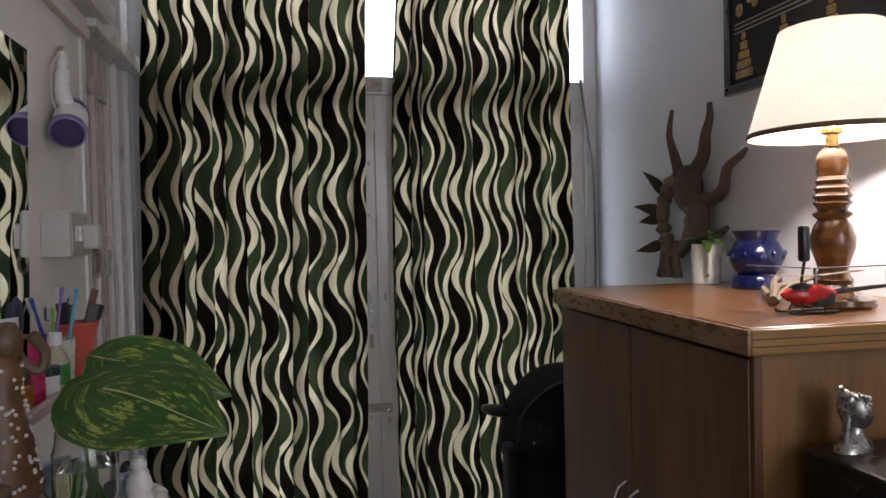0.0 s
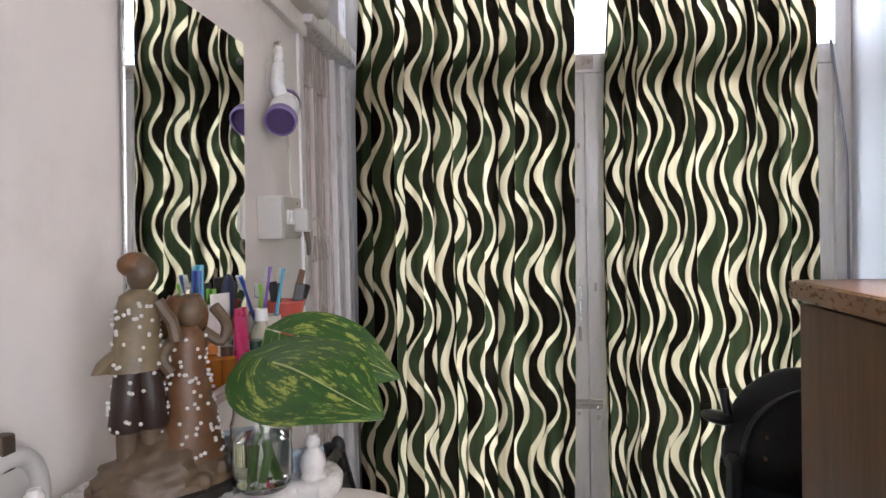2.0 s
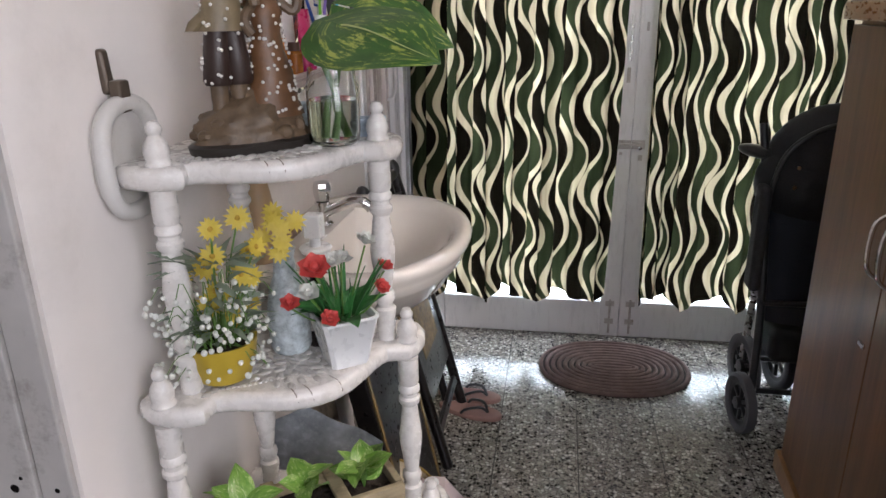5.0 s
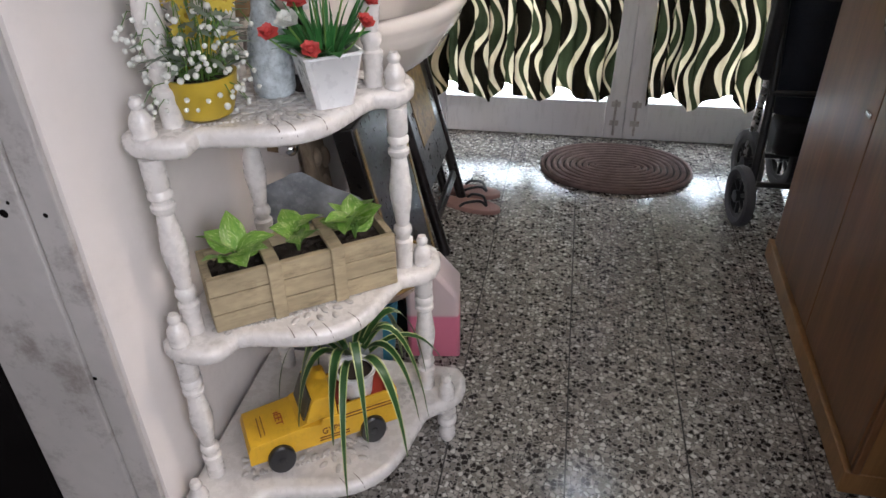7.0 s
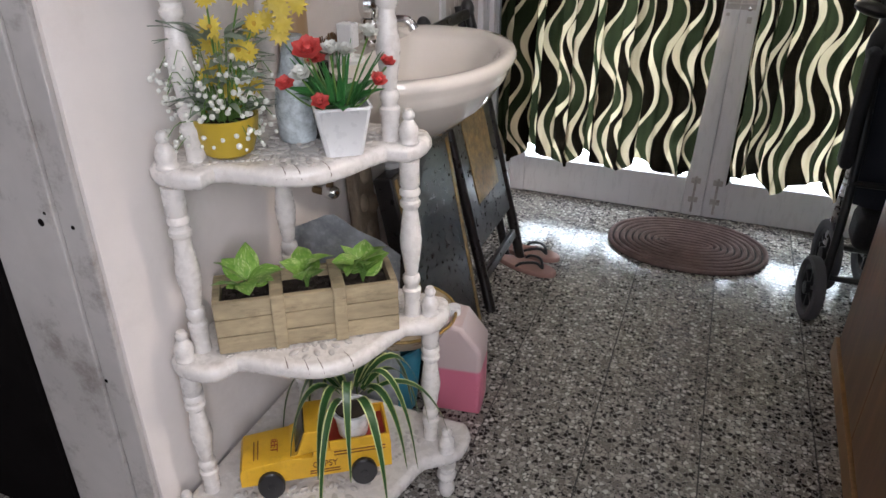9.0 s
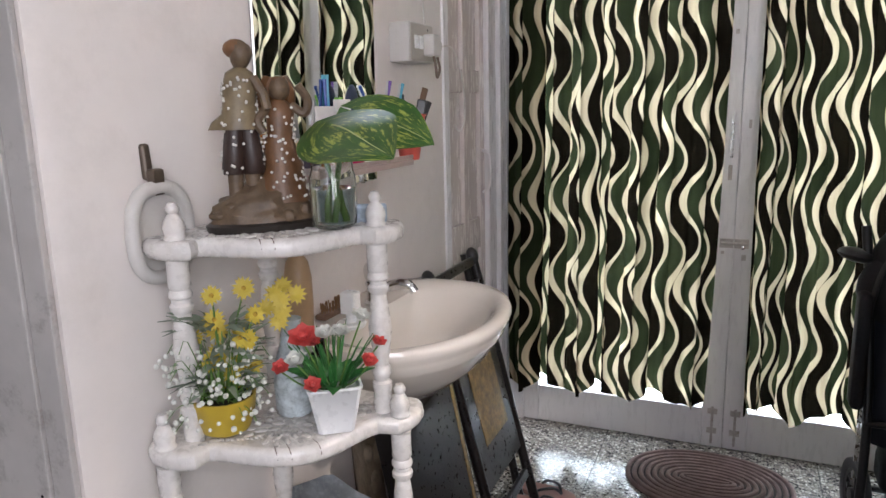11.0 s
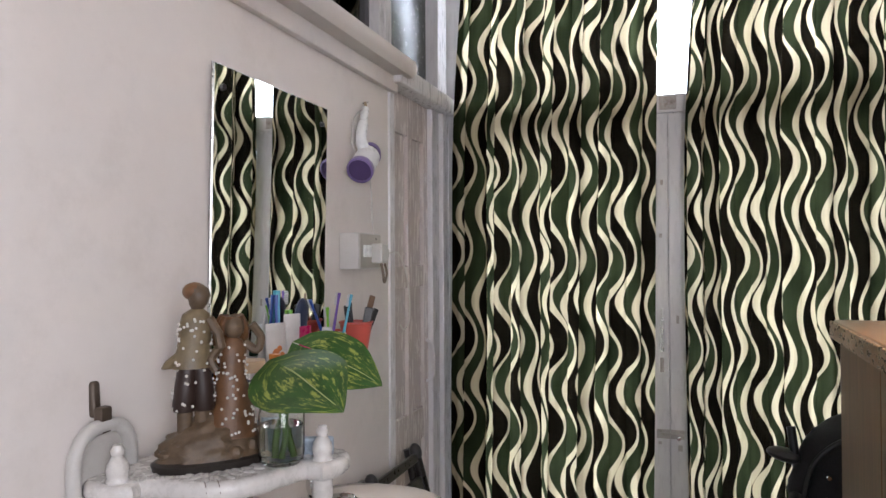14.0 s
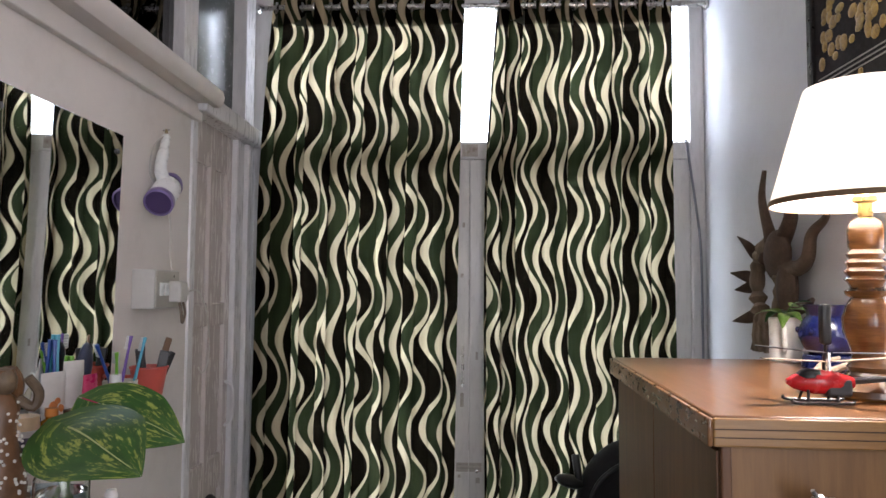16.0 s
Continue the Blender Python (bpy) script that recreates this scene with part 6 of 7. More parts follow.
jug = thing("liquid_can", pose(-0.028, 1.60, 0.0, 0, 0, 8), "translucent plastic can half full of pink liquid", "can")
prof = [(-0.065, 0.0), (0.065, 0.0), (0.065, 0.19), (0.015, 0.255), (-0.04, 0.262), (-0.065, 0.235)]
bm = prism(prof, -0.055, 0.055, r=0.012, seg=3)
bmesh.ops.transform(bm, matrix=Matrix(((1, 0, 0, 0), (0, 0, 1, 0), (0, 1, 0, 0), (0, 0, 0, 1))), verts=bm.verts)
M_JUG, _nt, _p, _l = shader("milky_can_plastic")
_p.inputs["Base Color"].default_value, _p.inputs["Roughness"].default_value = (0.60, 0.50, 0.50, 1), 0.35
_vec = coords(_nt)
_sep = _nt.nodes.new("ShaderNodeSeparateXYZ")
_l.new(_vec, _sep.inputs[0])
_r = ramp(_nt, [(0.128, (0.60, 0.17, 0.25)), (0.134, (0.52, 0.42, 0.41))])
_l.new(_sep.outputs["Z"], _r.inputs[0])
_l.new(_r.outputs[0], _p.inputs["Base Color"])
part("body", bm, M_JUG, jug)
part("spout", lathe([(0, 0), (0.017, 0), (0.017, 0.02), (0, 0.021)], 16, m=pose(-0.015, 0, 0.26)), M_WHITEPLASTIC, jug, "white screw cap")
tub = thing("blue_tub", pose(-0.20, 1.525, 0.0), "teal plastic tub on the floor behind the corner shelf", "tub")
part("wall", lathe([(0, 0), (0.075, 0), (0.08, 0.004), (0.098, 0.19), (0.103, 0.192), (0.102, 0.2), (0.094, 0.198), (0.078, 0.008), (0, 0.008)], 28), plain("teal_plastic", (0.03, 0.22, 0.32), 0.35), tub)
bowl = thing("cream_bowl", pose(-0.16, 1.545, 0.2005), "cream enamel bowl with a golden rim resting on the tub", "bowl")
part("shell", lathe([(0, 0), (0.06, 0), (0.11, 0.03), (0.135, 0.07), (0.131, 0.071), (0.106, 0.034), (0.055, 0.005), (0, 0.005)], 28), plain("cream_enamel", (0.56, 0.47, 0.33), 0.3), bowl)
part("rim", tube([(0.134 * math.cos(math.tau * k / 32), 0.134 * math.sin(math.tau * k / 32), 0.071) for k in range(32)], 0.004, 6, closed=True), M_GOLD, bowl)
bm = bmesh.new()
gridv = []
for i in range(15):
    row = []
    for j in range(15):
        x, z = 0.26 * i / 14, 0.56 * j / 14 * (1 - 0.25 * abs(i / 14 - 0.4))
        row.append(bm.verts.new((x, 0.012 * noise.noise((x * 14, 0, z * 9)) + 0.01 * math.sin(20 * x + 6 * z), z)))
    gridv.append(row)
for i in range(14):
    for j in range(14):
        bm.faces.new((gridv[i][j], gridv[i + 1][j], gridv[i + 1][j + 1], gridv[i][j + 1]))
bmesh.ops.solidify(bm, geom=bm.faces, thickness=0.02)
solid("wrapped_board", bm, surface("grey_plastic_wrap", (0.46, 0.50, 0.54), 0.25, vary=0.35, scale=14, fine=60, bump=0.4), "grey-blue board wrapped in crinkled plastic behind the shelf", "board", pose(-0.375, 1.402, 0.0, -4, 0, 4), smooth=70)
vv = thing("stop_valve", pose(WALL_X, 1.56, 0.55), "old brass pipe with a chrome stop valve under the basin", "valve")
part("pipe", tube(smooth_path([(0.0, 0, 0.0), (0.03, 0, 0.0), (0.045, 0, 0.02), (0.047, 0.01, 0.12)]), 0.009, 10), plain("tarnished_brass", (0.19, 0.13, 0.07), 0.4, metal=0.6), vv)
b = bmesh.new()
ball(b, (0.045, 0, 0.0), (0.024, 0.018, 0.018))
part("valve_body", b, M_CHROME, vv)

def carved_wood():
    """A weathered carved board with knots and worn hollows."""
    bm = boxed((-0.016, -0.05, 0.0), (0.016, 0.05, 0.56), 0.006)
    bmesh.ops.subdivide_edges(bm, edges=bm.edges, cuts=2)
    for v in bm.verts:
        v.co += Vector((0.010 * noise.noise(v.co * 17.0), 0.016 * noise.noise(v.co * 11.0 + Vector((3, 0, 0))), 0))
    for y, z, r in ((0.0, 0.54, 0.036), (-0.022, 0.46, 0.026), (0.024, 0.44, 0.030), (0.0, 0.37, 0.034), (-0.02, 0.31, 0.022), (0.026, 0.30, 0.020)):
        ball(bm, (0.012, y, z), (0.018, r * 0.8, r), None, 10, 7)
    return bm


solid("carved_wood", carved_wood(), surface("weathered_carving", (0.30, 0.235, 0.165), 0.85, vary=0.35, scale=14, fine=90, bump=0.6, dirt=(0.07, 0.05, 0.035), dirt_amount=0.8, stretch=(1, 1, 0.4)), "weathered carved wooden board leaning under the basin", "carving", pose(-0.318, 1.735, 0.0, 0, -4, 0), smooth=60)

# ---- floor things ----
mat = thing("door_mat", pose(0.463, 2.715, 0.0), "brown oval braided door mat with ridged rings", "door mat")


def stadium(a, b, n=56):
    return [(a * math.copysign(abs(math.cos(t)) ** 0.92, math.cos(t)), b * math.copysign(abs(math.sin(t)) ** 0.92, math.sin(t))) for t in (math.tau * k / n for k in range(n))]


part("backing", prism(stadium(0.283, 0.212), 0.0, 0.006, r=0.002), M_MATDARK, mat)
for k in range(9):
    a, b = 0.276 - k * 0.0235, 0.205 - k * 0.0225
    if b < 0.012:
        break
    part("ring", tube([(x, y, 0.007) for x, y in stadium(a, b)], 0.0085, 8, closed=True), M_MAT, mat, "raised braided ring")
part("ring", tube([(-0.07, 0, 0.007), (0.07, 0, 0.007)], 0.008, 8), M_MAT, mat, "raised braided ring")
M_SOLE = plain("pink_brown_sole", (0.30, 0.17, 0.14), 0.7)
for at, turn, side in (((-0.045, 2.335, 0.0), -14, 1), ((-0.06, 2.435, 0.0), -6, -1)):
    sl = thing("slipper", pose(*at, 0, 0, turn), "dusty pink flip-flop with dark straps on the floor", "slipper", "pair of slippers")
    o = [((0.115 * math.cos(t)), (0.040 + 0.007 * math.cos(t)) * math.sin(t)) for t in (math.tau * k / 30 for k in range(30))]
    part("sole", prism(o, 0.0, 0.018, r=0.004), M_SOLE, sl)
    for s in (-1, 1):
        part("strap", tube(smooth_path([(0.065, 0.0, 0.018), (0.045, s * 0.018, 0.042), (0.0, s * 0.034, 0.034), (-0.02, s * 0.036, 0.017)]), 0.005, 6), M_BLACKPLASTIC, sl)

# ---- stroller ----
st = thing("stroller", pose(0, 0, 0), "folded black and navy baby stroller standing behind the cabinet", "stroller")


def big_wheel(at, r, turn):
    w = part("wheel", lathe([(r * 0.72, -0.012), (r * 0.86, -0.018), (r * 0.97, -0.014), (r, 0.0), (r * 0.97, 0.014), (r * 0.86, 0.018), (r * 0.72, 0.012), (r * 0.72, -0.012)], 28, m=pose(*at, 0, 90, turn)), M_RUBBER, st, "grey rubber tyre")
    part("rim", lathe([(r * 0.60, -0.008), (r * 0.73, -0.010), (r * 0.73, 0.010), (r * 0.60, 0.008), (r * 0.60, -0.008)], 24, m=pose(*at, 0, 90, turn)), M_BLACKPLASTIC, w)
    part("hub", lathe([(0, -0.02), (r * 0.2, -0.018), (r * 0.2, 0.018), (0, 0.02)], 14, m=pose(*at, 0, 90, turn)), M_BLACKPLASTIC, w)
    for k in range(6):
        m = pose(*at, 0, 90, turn) @ pose(0, 0, 0, 0, 0, 60 * k)
        part("spoke", boxed((r * 0.15, -0.006, -0.006), (r * 0.66, 0.006, 0.006), 0.002, 1, m), M_BLACKPLASTIC, w)


big_wheel((0.838, 2.36, 0.100), 0.100, 8)
big_wheel((0.895, 2.58, 0.118), 0.118, 8)
big_wheel((1.03, 2.66, 0.118), 0.118, 8)
big_wheel((1.20, 2.40, 0.100), 0.100, 8)
for x in (0.872, 1.20):
    part("frame_tube", tube(smooth_path([(x, 2.38, 0.11), (x + 0.01, 2.44, 0.4), (x, 2.52, 0.75), (x - 0.02, 2.57, 0.97)]), 0.013, 10), M_BLACKPLASTIC, st)
    part("frame_tube", tube(smooth_path([(x + 0.02, 2.60, 0.12), (x + 0.02, 2.57, 0.35), (x + 0.01, 2.50, 0.62)]), 0.012, 10), M_STEEL if x < 1 else M_BLACKPLASTIC, st)
for y, z in ((2.44, 0.42), (2.60, 0.14), (2.39, 0.13), (2.52, 0.74)):
    part("cross_tube", tube([(0.872, y, z), (1.20, y, z)], 0.010, 8), M_BLACKPLASTIC, st)
bm = bmesh.new()
loft(bm, [(1.04, 2.50, 0.34, 0.14, 0.05, 0), (1.04, 2.51, 0.5, 0.16, 0.06, 0), (1.04, 2.53, 0.7, 0.165, 0.07, 0), (1.04, 2.55, 0.9, 0.16, 0.06, 0), (1.04, 2.56, 0.97, 0.13, 0.03, 0)], 18)
part("seat", bm, M_NAVY, st, "navy fabric seat folded upright", smooth=70)
bm = bmesh.new()
ball(bm, (1.07, 2.56, 0.82), (0.215, 0.135, 0.215), pose(0, 0, 0, 0, -8, 0), 24, 14)
ball(bm, (1.06, 2.54, 0.80), (0.225, 0.115, 0.16), pose(0, 0, 0, 0, -4, 0), 24, 14)
part("canopy", bm, M_BLACK, st, "black fabric canopy folded down", smooth=70)
part("canopy_rib", tube(smooth_path([(0.86, 2.47, 0.72), (0.90, 2.455, 0.90), (1.02, 2.445, 0.985), (1.16, 2.45, 0.97), (1.25, 2.46, 0.86)]), 0.008, 8), M_BLACKPLASTIC, st)
part("chrome_rivet", lathe([(0, 0), (0.007, 0), (0.006, 0.004), (0, 0.005)], 10, m=pose(0.93, 2.435, 0.86, 90)), M_CHROME, st)
part("chrome_rivet", lathe([(0, 0), (0.007, 0), (0.006, 0.004), (0, 0.005)], 10, m=pose(0.925, 2.435, 0.80, 90)), M_CHROME, st)
bm = bmesh.new()
ball(bm, (0.835, 2.56, 0.885), (0.055, 0.045, 0.02), pose(0, 0, 0, 0, 12, 0))
part("handle_grip", bm, M_BLACKPLASTIC, st)
part("side_pad", boxed((0.832, 2.42, 0.46), (0.868, 2.50, 0.80), 0.016, 3, pose(0, 0, 0)), M_BLACK, st, "black padded side bag")
part("basket", boxed((0.93, 2.44, 0.20), (1.19, 2.58, 0.32), 0.03, 3), M_BLACK, st, "black fabric basket")

# ---- on the cabinet ----
CT = 1.3305
mug = thing("mug", pose(1.322, 2.072, CT, 0, 0, 0), "plain white ceramic mug used as a planter", "mug")
part("wall", lathe([(0, 0), (0.036, 0), (0.039, 0.003), (0.040, 0.11), (0.0385, 0.113), (0.0365, 0.11), (0.036, 0.006), (0, 0.006)], 26), surface("white_glaze", (0.82, 0.82, 0.81), 0.3, vary=0.02, bump=0), mug)
part("handle", tube(smooth_path([(-0.018, -0.036, 0.09), (-0.027, -0.056, 0.085), (-0.03, -0.062, 0.06), (-0.026, -0.054, 0.035), (-0.018, -0.036, 0.028)]), 0.006, 8), bpy.data.materials["white_glaze"], mug)
part("soil", lathe([(0, 0.10), (0.036, 0.10)], 18), M_SOIL, mug)
gp = thing("mug_plant", pose(1.322, 2.072, CT + 0.1005), "small green trailing plant growing in the mug", "plant")
for k in range(9):
    a = k * 2.4
    at = Vector((0.02 * math.cos(a), 0.02 * math.sin(a), rnd.uniform(0.02, 0.055)))
    part("stem", tube([(0, 0, -0.004), (at.x * 0.5, at.y * 0.5, at.z * 0.7), at], 0.0016, 5), M_STEM, gp)
    part("leaf", leaf_blade(bmesh.new(), aim(at, (math.cos(a), math.sin(a), rnd.uniform(-0.2, 0.6)), rnd.uniform(-25, 25)), rnd.uniform(0.045, 0.065), 0.032, 0.4, 0.2, 0.15, 8, 4, k), M_SYNG if k % 3 else M_GREEN, gp, smooth=80)
bv = thing("oil_burner", pose(1.335, 1.872, CT), "cobalt blue glazed ceramic oil burner with pierced sides", "oil burner")
part("foot", lathe([(0, 0), (0.058, 0), (0.062, 0.006), (0.06, 0.03), (0.055, 0.036), (0, 0.036)], 26), M_COBALT, bv)
part("bowl", lathe([(0, 0.0362), (0.045, 0.0362), (0.056, 0.05), (0.067, 0.075), (0.066, 0.095), (0.054, 0.118), (0.048, 0.125), (0.052, 0.138), (0.060, 0.150), (0.056, 0.150), (0.046, 0.134), (0, 0.13)], 28), M_COBALT, bv)
for k in range(12):
    a = math.tau * k / 12
    bm = bmesh.new()
    ball(bm, (0.067 * math.cos(a), 0.067 * math.sin(a), 0.083 + 0.008 * (k % 2)), (0.006, 0.006, 0.008), None, 8, 6)
    part("stud", bm, M_COBALT, bv)
part("oil", lathe([(0, 0.1455), (0.054, 0.1455)], 18), plain("pale_wax", (0.50, 0.46, 0.40), 0.4), bv)

sc = thing("driftwood_sculpture", pose(1.395, 2.34, CT), "dark driftwood sculpture with wavy horns and an oval hole", "sculpture")
hole = [(0.0, 0.085 * math.cos(t), 0.20 + 0.115 * math.sin(t)) for t in (math.tau * k / 36 for k in range(36))]
part("oval_ring", tube(hole, [0.022 + 0.007 * math.sin(3 * k) for k in range(36)], 10, closed=True), M_DRIFTLIGHT, sc, "pale weathered oval ring")
bm = bmesh.new()
ball(bm, (-0.006, -0.075, 0.285), (0.026, 0.075, 0.075), pose(0, 0, 0, 30, 0, 0), 16, 10)
ball(bm, (-0.004, -0.13, 0.19), (0.024, 0.05, 0.085), None, 14, 10)
part("trunk", bm, M_DRIFT, sc)
for n, y in enumerate((0.055, 0.02, -0.02)):
    part("leg", tube(smooth_path([(-0.01, y, 0.0), (-0.014, y + 0.006, 0.06), (-0.005, y + 0.01, 0.12)]), [0.016] * 6 + [0.013] * 6 + [0.011], 8), M_DRIFTLIGHT, sc)
part("leg", tube(smooth_path([(-0.005, 0.10, 0.0), (0.0, 0.075, 0.06), (0.0, 0.06, 0.12)]), 0.014, 8), M_DRIFT, sc)


def horn(points, r0):
    pts = smooth_path([(0.0 + 0.004 * math.sin(i * 2), y - 2.34, z - CT) for i, (y, z) in enumerate(points)], 6)
    return tube(pts, [r0 * (1 - 0.72 * i / (len(pts) - 1)) for i in range(len(pts))], 10)


for pts, r0 in (([(2.36, 1.60), (2.33, 1.66), (2.345, 1.73), (2.375, 1.80), (2.365, 1.88)], 0.024), ([(2.30, 1.62), (2.25, 1.66), (2.185, 1.71), (2.175, 1.77), (2.16, 1.82), (2.15, 1.865)], 0.028),
                ([(2.24, 1.58), (2.16, 1.575), (2.09, 1.60), (2.07, 1.66), (2.02, 1.69), (1.985, 1.705)], 0.026), ([(2.22, 1.46), (2.13, 1.47), (2.07, 1.49)], 0.024)):
    part("horn", horn(pts, r0), M_DRIFT, sc, "wavy tapered wooden horn")
for at, d, ln in (((2.42, 1.61), (0.075, 0.075), 0.115), ((2.44, 1.55), (0.11, 0.02), 0.125), ((2.44, 1.53), (0.10, -0.015), 0.10), ((2.43, 1.44), (0.11, -0.025), 0.125)):
    m = aim((0.0, at[0] - 2.34, at[1] - CT), (-0.02, d[0], d[1]), 90)
    b = leaf_blade(bmesh.new(), m, ln, 0.042, 0.1, 0.3, 0, 8, 4, ln)
    bmesh.ops.solidify(b, geom=b.faces, thickness=0.006)
    part("wooden_leaf", b, M_DRIFT, sc, "pointed dark wooden leaf", smooth=70)

lamp = thing("table_lamp", pose(1.19, 1.454, CT), "lit table lamp with a turned wooden stem and cream shade", "table lamp")
stem = [(0, 0), (0.072, 0), (0.076, 0.006), (0.074, 0.016), (0.055, 0.026), (0.040, 0.036), (0.034, 0.044), (0.036, 0.052), (0.030, 0.060), (0.026, 0.072), (0.032, 0.092), (0.040, 0.115), (0.041, 0.135), (0.034, 0.158), (0.026, 0.170), (0.034, 0.176), (0.036, 0.182), (0.026, 0.188),
        (0.030, 0.196), (0.036, 0.202), (0.030, 0.208), (0.036, 0.216), (0.030, 0.223), (0.034, 0.231), (0.028, 0.238), (0.032, 0.246), (0.026, 0.254), (0.029, 0.262), (0.029, 0.290), (0.024, 0.302), (0.014, 0.310), (0, 0.312)]
part("stem", lathe(stem, 28), M_LAMPWOOD, lamp, "turned glossy wooden stem")
part("neck", lathe([(0.012, 0.312), (0.012, 0.335), (0.02, 0.338), (0.02, 0.345), (0.016, 0.35), (0.016, 0.375), (0, 0.376)], 16), plain("brass", (0.42, 0.28, 0.10), 0.3, metal=0.9), lamp, "brass lamp holder")
M_SHADE, _nt, _p, _l = shader("cream_lamp_shade")
_d, _t, _m = _nt.nodes.new("ShaderNodeBsdfDiffuse"), _nt.nodes.new("ShaderNodeBsdfTranslucent"), nd(_nt, "ShaderNodeMixShader", Fac=0.62)
_n = noise_at(_nt, coords(_nt, "Object", (1, 1, 0.15)), 90.0)
_r = ramp(_nt, [(0.3, (0.84, 0.82, 0.78)), (0.7, (0.89, 0.87, 0.84))])
_l.new(_n, _r.inputs[0])
for s in (_d, _t):
    _l.new(_r.outputs[0], s.inputs["Color"])
_l.new(_d.outputs[0], _m.inputs[1])
_l.new(_t.outputs[0], _m.inputs[2])
_l.new(_m.outputs[0], _nt.nodes["Material Output"].inputs["Surface"])
part("shade", lathe([(0.153, 0.335), (0.094, 0.540), (0.0928, 0.540), (0.1517, 0.335)], 48), M_SHADE, lamp, "cream cone shade glowing with lamplight")
part("shade_trim", lathe([(0.1535, 0.333), (0.1542, 0.337), (0.1525, 0.343), (0.1515, 0.343), (0.1512, 0.333), (0.1535, 0.333)], 48), plain("brown_trim", (0.16, 0.10, 0.05), 0.6), lamp, "brown bottom trim")
bm = bmesh.new()
ball(bm, (0, 0, 0.425), (0.026, 0.026, 0.034))
bulb = part("bulb", bm, glow("bulb_glow", (1.0, 0.86, 0.66), 20.0), lamp, "glowing white bulb")
bulb.visible_shadow = False
sw_ = part("hanging_switch", boxed((-0.092, -0.03, 0.09), (-0.075, -0.01, 0.16), 0.006), M_BLACKPLASTIC, lamp, "black cord switch")
part("cord", tube(smooth_path([(-0.07, 0.0, 0.01), (-0.085, -0.015, 0.05), (-0.083, -0.02, 0.09)]), 0.003, 6), M_BLACKPLASTIC, lamp)
for n, (a, b) in enumerate((((1.11, 1.52, 0.008), (1.30, 1.60, 0.05)), ((1.14, 1.56, 0.01), (1.26, 1.69, 0.045)), ((1.09, 1.50, 0.012), (1.22, 1.62, 0.03)), ((1.16, 1.60, 0.008), (1.24, 1.72, 0.012)))):
    solid("driftwood_stick", tube(smooth_path([(a[0], a[1], CT + a[2]), ((a[0] + b[0]) / 2, (a[1] + b[1]) / 2 + 0.01, CT + (a[2] + b[2]) / 2 + 0.01), (b[0], b[1], CT + b[2])]), [0.009 - 0.0004 * i for i in range(13)], 8), M_DRIFTLIGHT, "bleached driftwood stick lying on the cabinet", "stick", group="driftwood sticks")

he = thing("toy_helicopter", pose(1.03, 1.385, CT, 0, 0, -4), "red and black toy helicopter on the cabinet top", "toy helicopter")
M_HRED = plain("red_shell", (0.50, 0.02, 0.025), 0.25)
bm = bmesh.new()
loft(bm, [(0, 0, -0.012, 0.004, 0.004, 0), (0, 0, 0.0, 0.012, 0.012, 0), (0, 0, 0.03, 0.020, 0.019, 0), (0, 0, 0.065, 0.018, 0.019, 0), (0, 0, 0.09, 0.009, 0.012, 0)], 14)
bmesh.ops.transform(bm, matrix=pose(0, 0, 0.034, 0, 90, 0), verts=bm.verts)
part("body", bm, M_HRED, he)
bm = bmesh.new()
ball(bm, (0.026, 0, 0.043), (0.024, 0.0165, 0.013))
part("cockpit", bm, M_BLACKPLASTIC, he, "black glossy cockpit")
part("engine_block", boxed((0.045, -0.017, 0.012), (0.085, 0.017, 0.04), 0.005), M_BLACKPLASTIC, he)
part("tail_boom", tube([(0.08, 0, 0.036), (0.215, 0, 0.046)], [0.006, 0.003], 8), M_BLACKPLASTIC, he)
part("tail_fin", boxed((0.200, -0.001, 0.036), (0.222, 0.001, 0.075), 0.0008), M_HRED, he)
part("mast", tube([(0.055, 0, 0.04), (0.055, 0, 0.082)], 0.003, 8), M_STEEL, he)
for z, turn in ((0.066, 12), (0.080, -35)):
    for s in (0, 180):
        part("rotor_blade", boxed((0.006, -0.008, 0.0), (0.115, 0.008, 0.0016), 0.0006, 1, pose(0.055, 0, z, 0, -3, turn + s)), M_BLACKPLASTIC if z > 0.07 else M_DRIFTLIGHT, he)
for y in (-0.02, 0.02):
    part("skid", tube(smooth_path([(-0.012, y, 0.008), (0.0, y, 0.003), (0.075, y, 0.003), (0.085, y, 0.006)]), 0.0028, 6), M_BLACKPLASTIC, he)
    for x in (0.015, 0.06):
        part("skid_strut", tube([(x, y, 0.003), (x + 0.003, y * 0.5, 0.022)], 0.0022, 6), M_BLACKPLASTIC, he)

# ---- picture, bust, cable ----
pic = thing("framed_picture", pose(RIGHT_X, 1.66, 2.24), "black framed textile picture with gold embroidered tiers", "picture")
PH, PW = 0.37, 0.44
part("canvas", boxed((-0.012, -PW + 0.02, -PH + 0.02), (-0.002, PW - 0.02, PH - 0.02)), plain("black_velvet", (0.012, 0.010, 0.011), 0.9), pic, "black velvet ground")
for y0, y1, z0, z1 in ((-PW, PW, -PH, -PH + 0.025), (-PW, PW, PH - 0.025, PH), (-PW, -PW + 0.025, -PH + 0.025, PH - 0.025), (PW - 0.025, PW, -PH + 0.025, PH - 0.025)):
    part("frame_bar", boxed((-0.024, y0, z0), (-0.001, y1, z1), 0.003), M_LACQUER, pic)
bm = bmesh.new()
for k in range(170):
    y, z = rnd.uniform(0.05, 0.40), rnd.uniform(-0.14, 0.32)
    ball(bm, (-0.013, y, z), (0.004, rnd.uniform(0.012, 0.022), rnd.uniform(0.01, 0.02)), None, 7, 5)
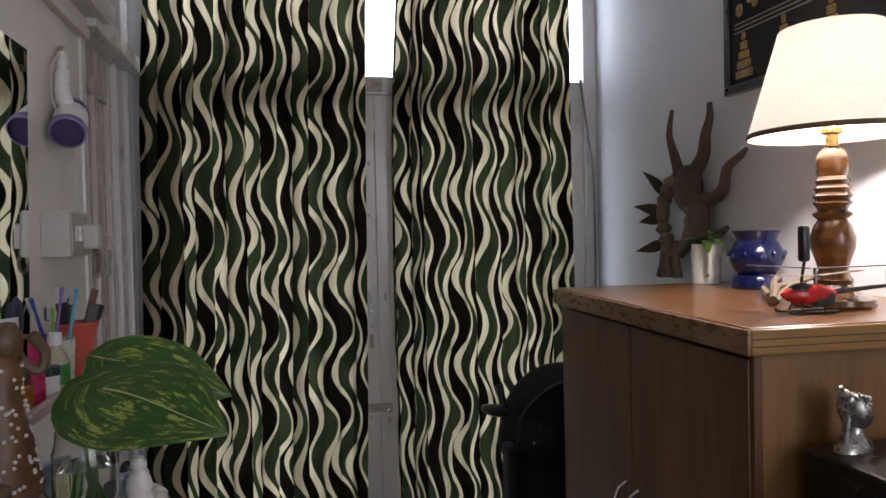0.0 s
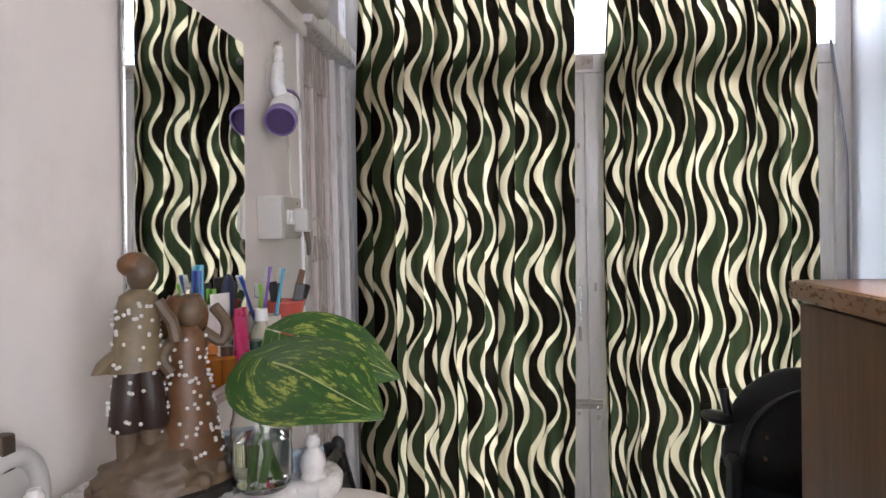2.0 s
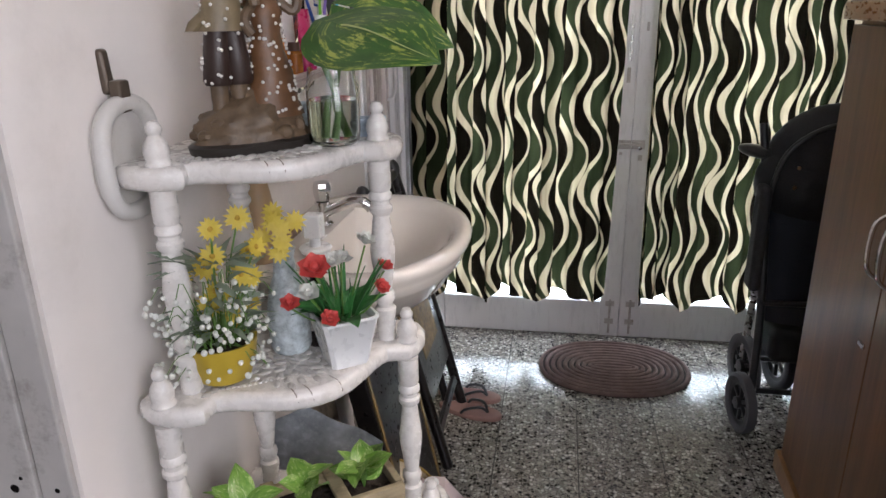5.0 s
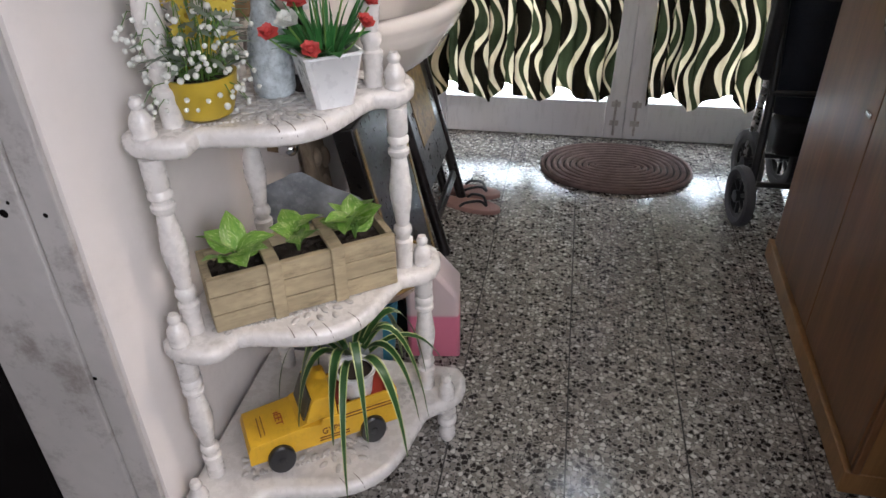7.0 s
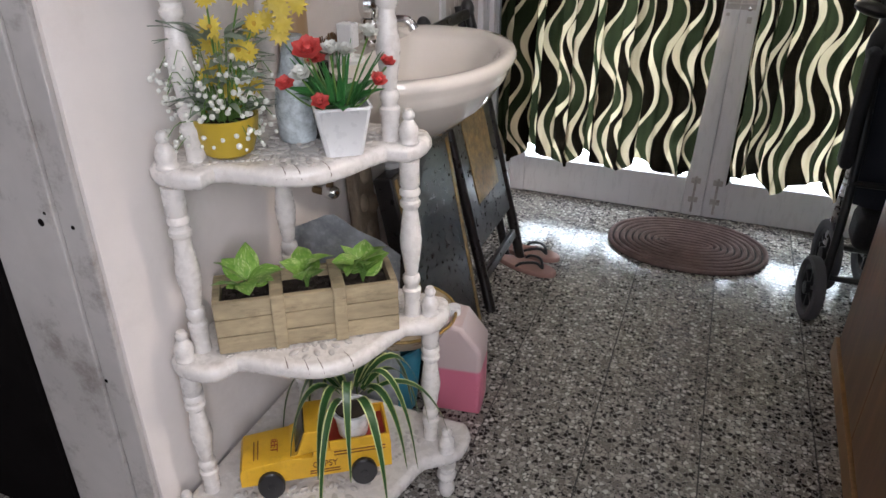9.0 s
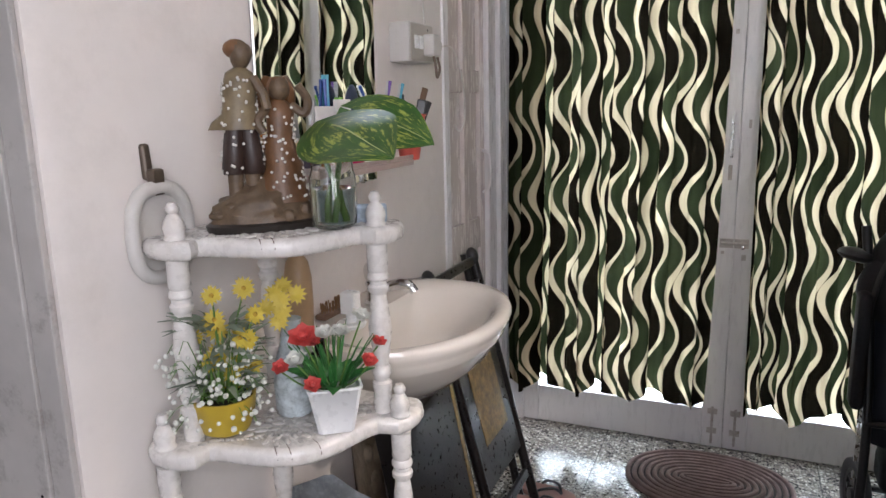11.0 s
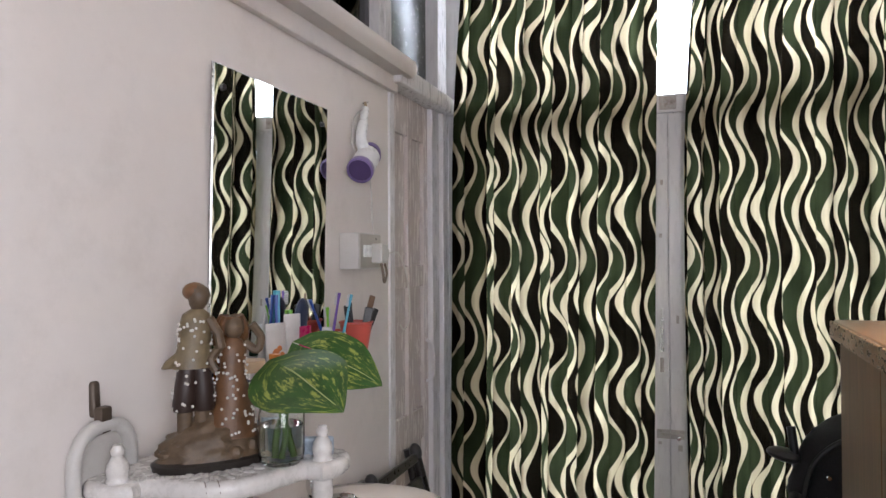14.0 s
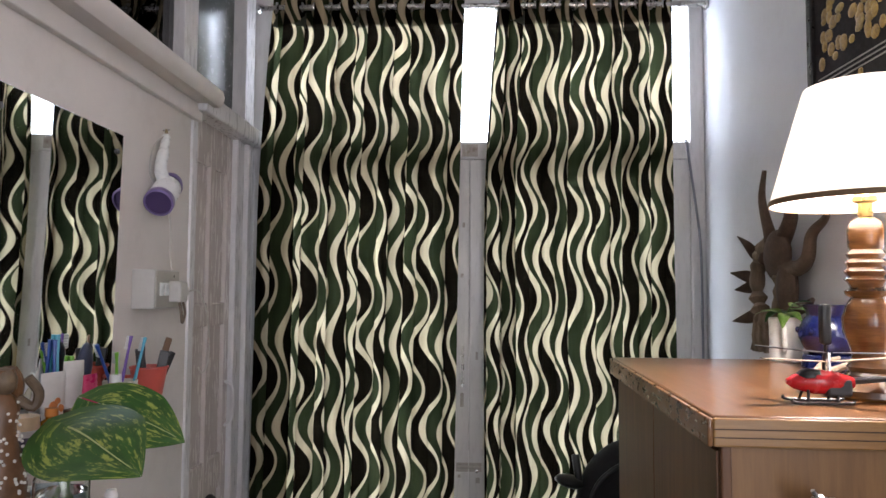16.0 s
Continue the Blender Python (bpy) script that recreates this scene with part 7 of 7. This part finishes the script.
for y in (0.36, 0.20, 0.04):
    for k in range(5):
        box(bm, (-0.018, y - 0.035 + 0.007 * k, -0.33 + 0.026 * k), (-0.012, y + 0.035 - 0.007 * k, -0.308 + 0.026 * k), 0.002, 1)
tagged(part("embroidery", bm, M_GOLD, pic, "gold embroidered clusters"), kind="stuff")
for k in range(3):
    part("thread_line", boxed((-0.0145, 0.02, -0.20 + 0.012 * k), (-0.0118, 0.40, -0.197 + 0.012 * k)), plain("silver_thread", (0.30, 0.28, 0.25), 0.5) if k == 0 else bpy.data.materials["silver_thread"], pic)
bm = bmesh.new()
for k in range(14):
    ball(bm, (-0.014, rnd.uniform(-0.15, 0.02), rnd.uniform(-0.02, 0.12)), (0.004, 0.025, 0.022), None, 8, 5)
tagged(part("pink_blossom", bm, plain("pink_thread", (0.50, 0.22, 0.18), 0.7), pic, "pink embroidered blossom"), kind="stuff")

blk = thing("black_stand", pose(0.94, 0.75, 0.0), "tall black lacquered stand beside the wooden cabinet", "stand")
part("body", boxed((0.0, 0.0, 0.04), (0.485, 0.485, 1.112), 0.006), M_LACQUER, blk)
part("top", boxed((-0.008, -0.008, 1.112), (0.488, 0.49, 1.140), 0.006), M_LACQUER, blk)
for x in (0.02, 0.44):
    for y in (0.02, 0.42):
        part("foot", boxed((x, y, 0.0), (x + 0.04, y + 0.04, 0.04), 0.004), M_LACQUER, blk)
bm = bmesh.new()
loft(bm, [(0, 0, 0.0, 0.055, 0.03, 0), (0, 0, 0.012, 0.05, 0.028, 0), (0.004, 0, 0.028, 0.028, 0.02, 0), (0.006, 0, 0.04, 0.018, 0.016, 0), (0.006, 0, 0.05, 0.017, 0.017, 0)], 16)
ball(bm, (0.004, -0.002, 0.082), (0.031, 0.033, 0.042), pose(0, 0, 0, 0, -18, 0), 18, 12)
tube(smooth_path([(-0.012, 0, 0.105), (-0.03, 0, 0.118), (-0.045, 0, 0.14)]), [0.016] * 5 + [0.012] * 4 + [0.004] * 4, 10, bm)
tube(smooth_path([(-0.035, 0, 0.0), (-0.03, 0.0, 0.04), (-0.022, 0, 0.075)]), 0.008, 8, bm)
for k in range(40):
    a, h = rnd.uniform(0.6, 3.2), rnd.uniform(0.085, 0.12)
    ball(bm, (0.004 - 0.027 * math.sin(a), 0.029 * math.cos(a), h), (0.0055,) * 3, None, 6, 4)
solid("bust", bm, M_SILVER, "tarnished silver decorative bust on the black stand", "bust", pose(0.998, 1.205, 1.1405, 0, 0, 20) @ Matrix.Diagonal((0.78, 0.78, 0.73, 1)))

solid("cable", tube(smooth_path([(1.352, 2.975, 2.11), (1.366, 2.972, 2.0), (1.385, 2.972, 1.85), (1.402, 2.972, 1.68), (1.405, 2.972, 1.4), (1.405, 2.972, 0.9), (1.40, 2.972, 0.25)]), 0.005, 8), plain("grey_cable", (0.22, 0.23, 0.27), 0.5), "grey cable running down the door frame", "cable")
# ---- floor panels ----
for k in range(-10, 7):
    x0 = 0.062 + 0.256 * k
    if x0 > RIGHT_X or x0 + 0.256 < -2.5:
        continue
    ob = link_mesh("floor_panel", boxed((x0 + 0.0018, BACK_Y, -0.02), (x0 + 0.2542, DOOR_Y + 0.1, 0.0)), M_FLOOR)
    ob.parent = floor
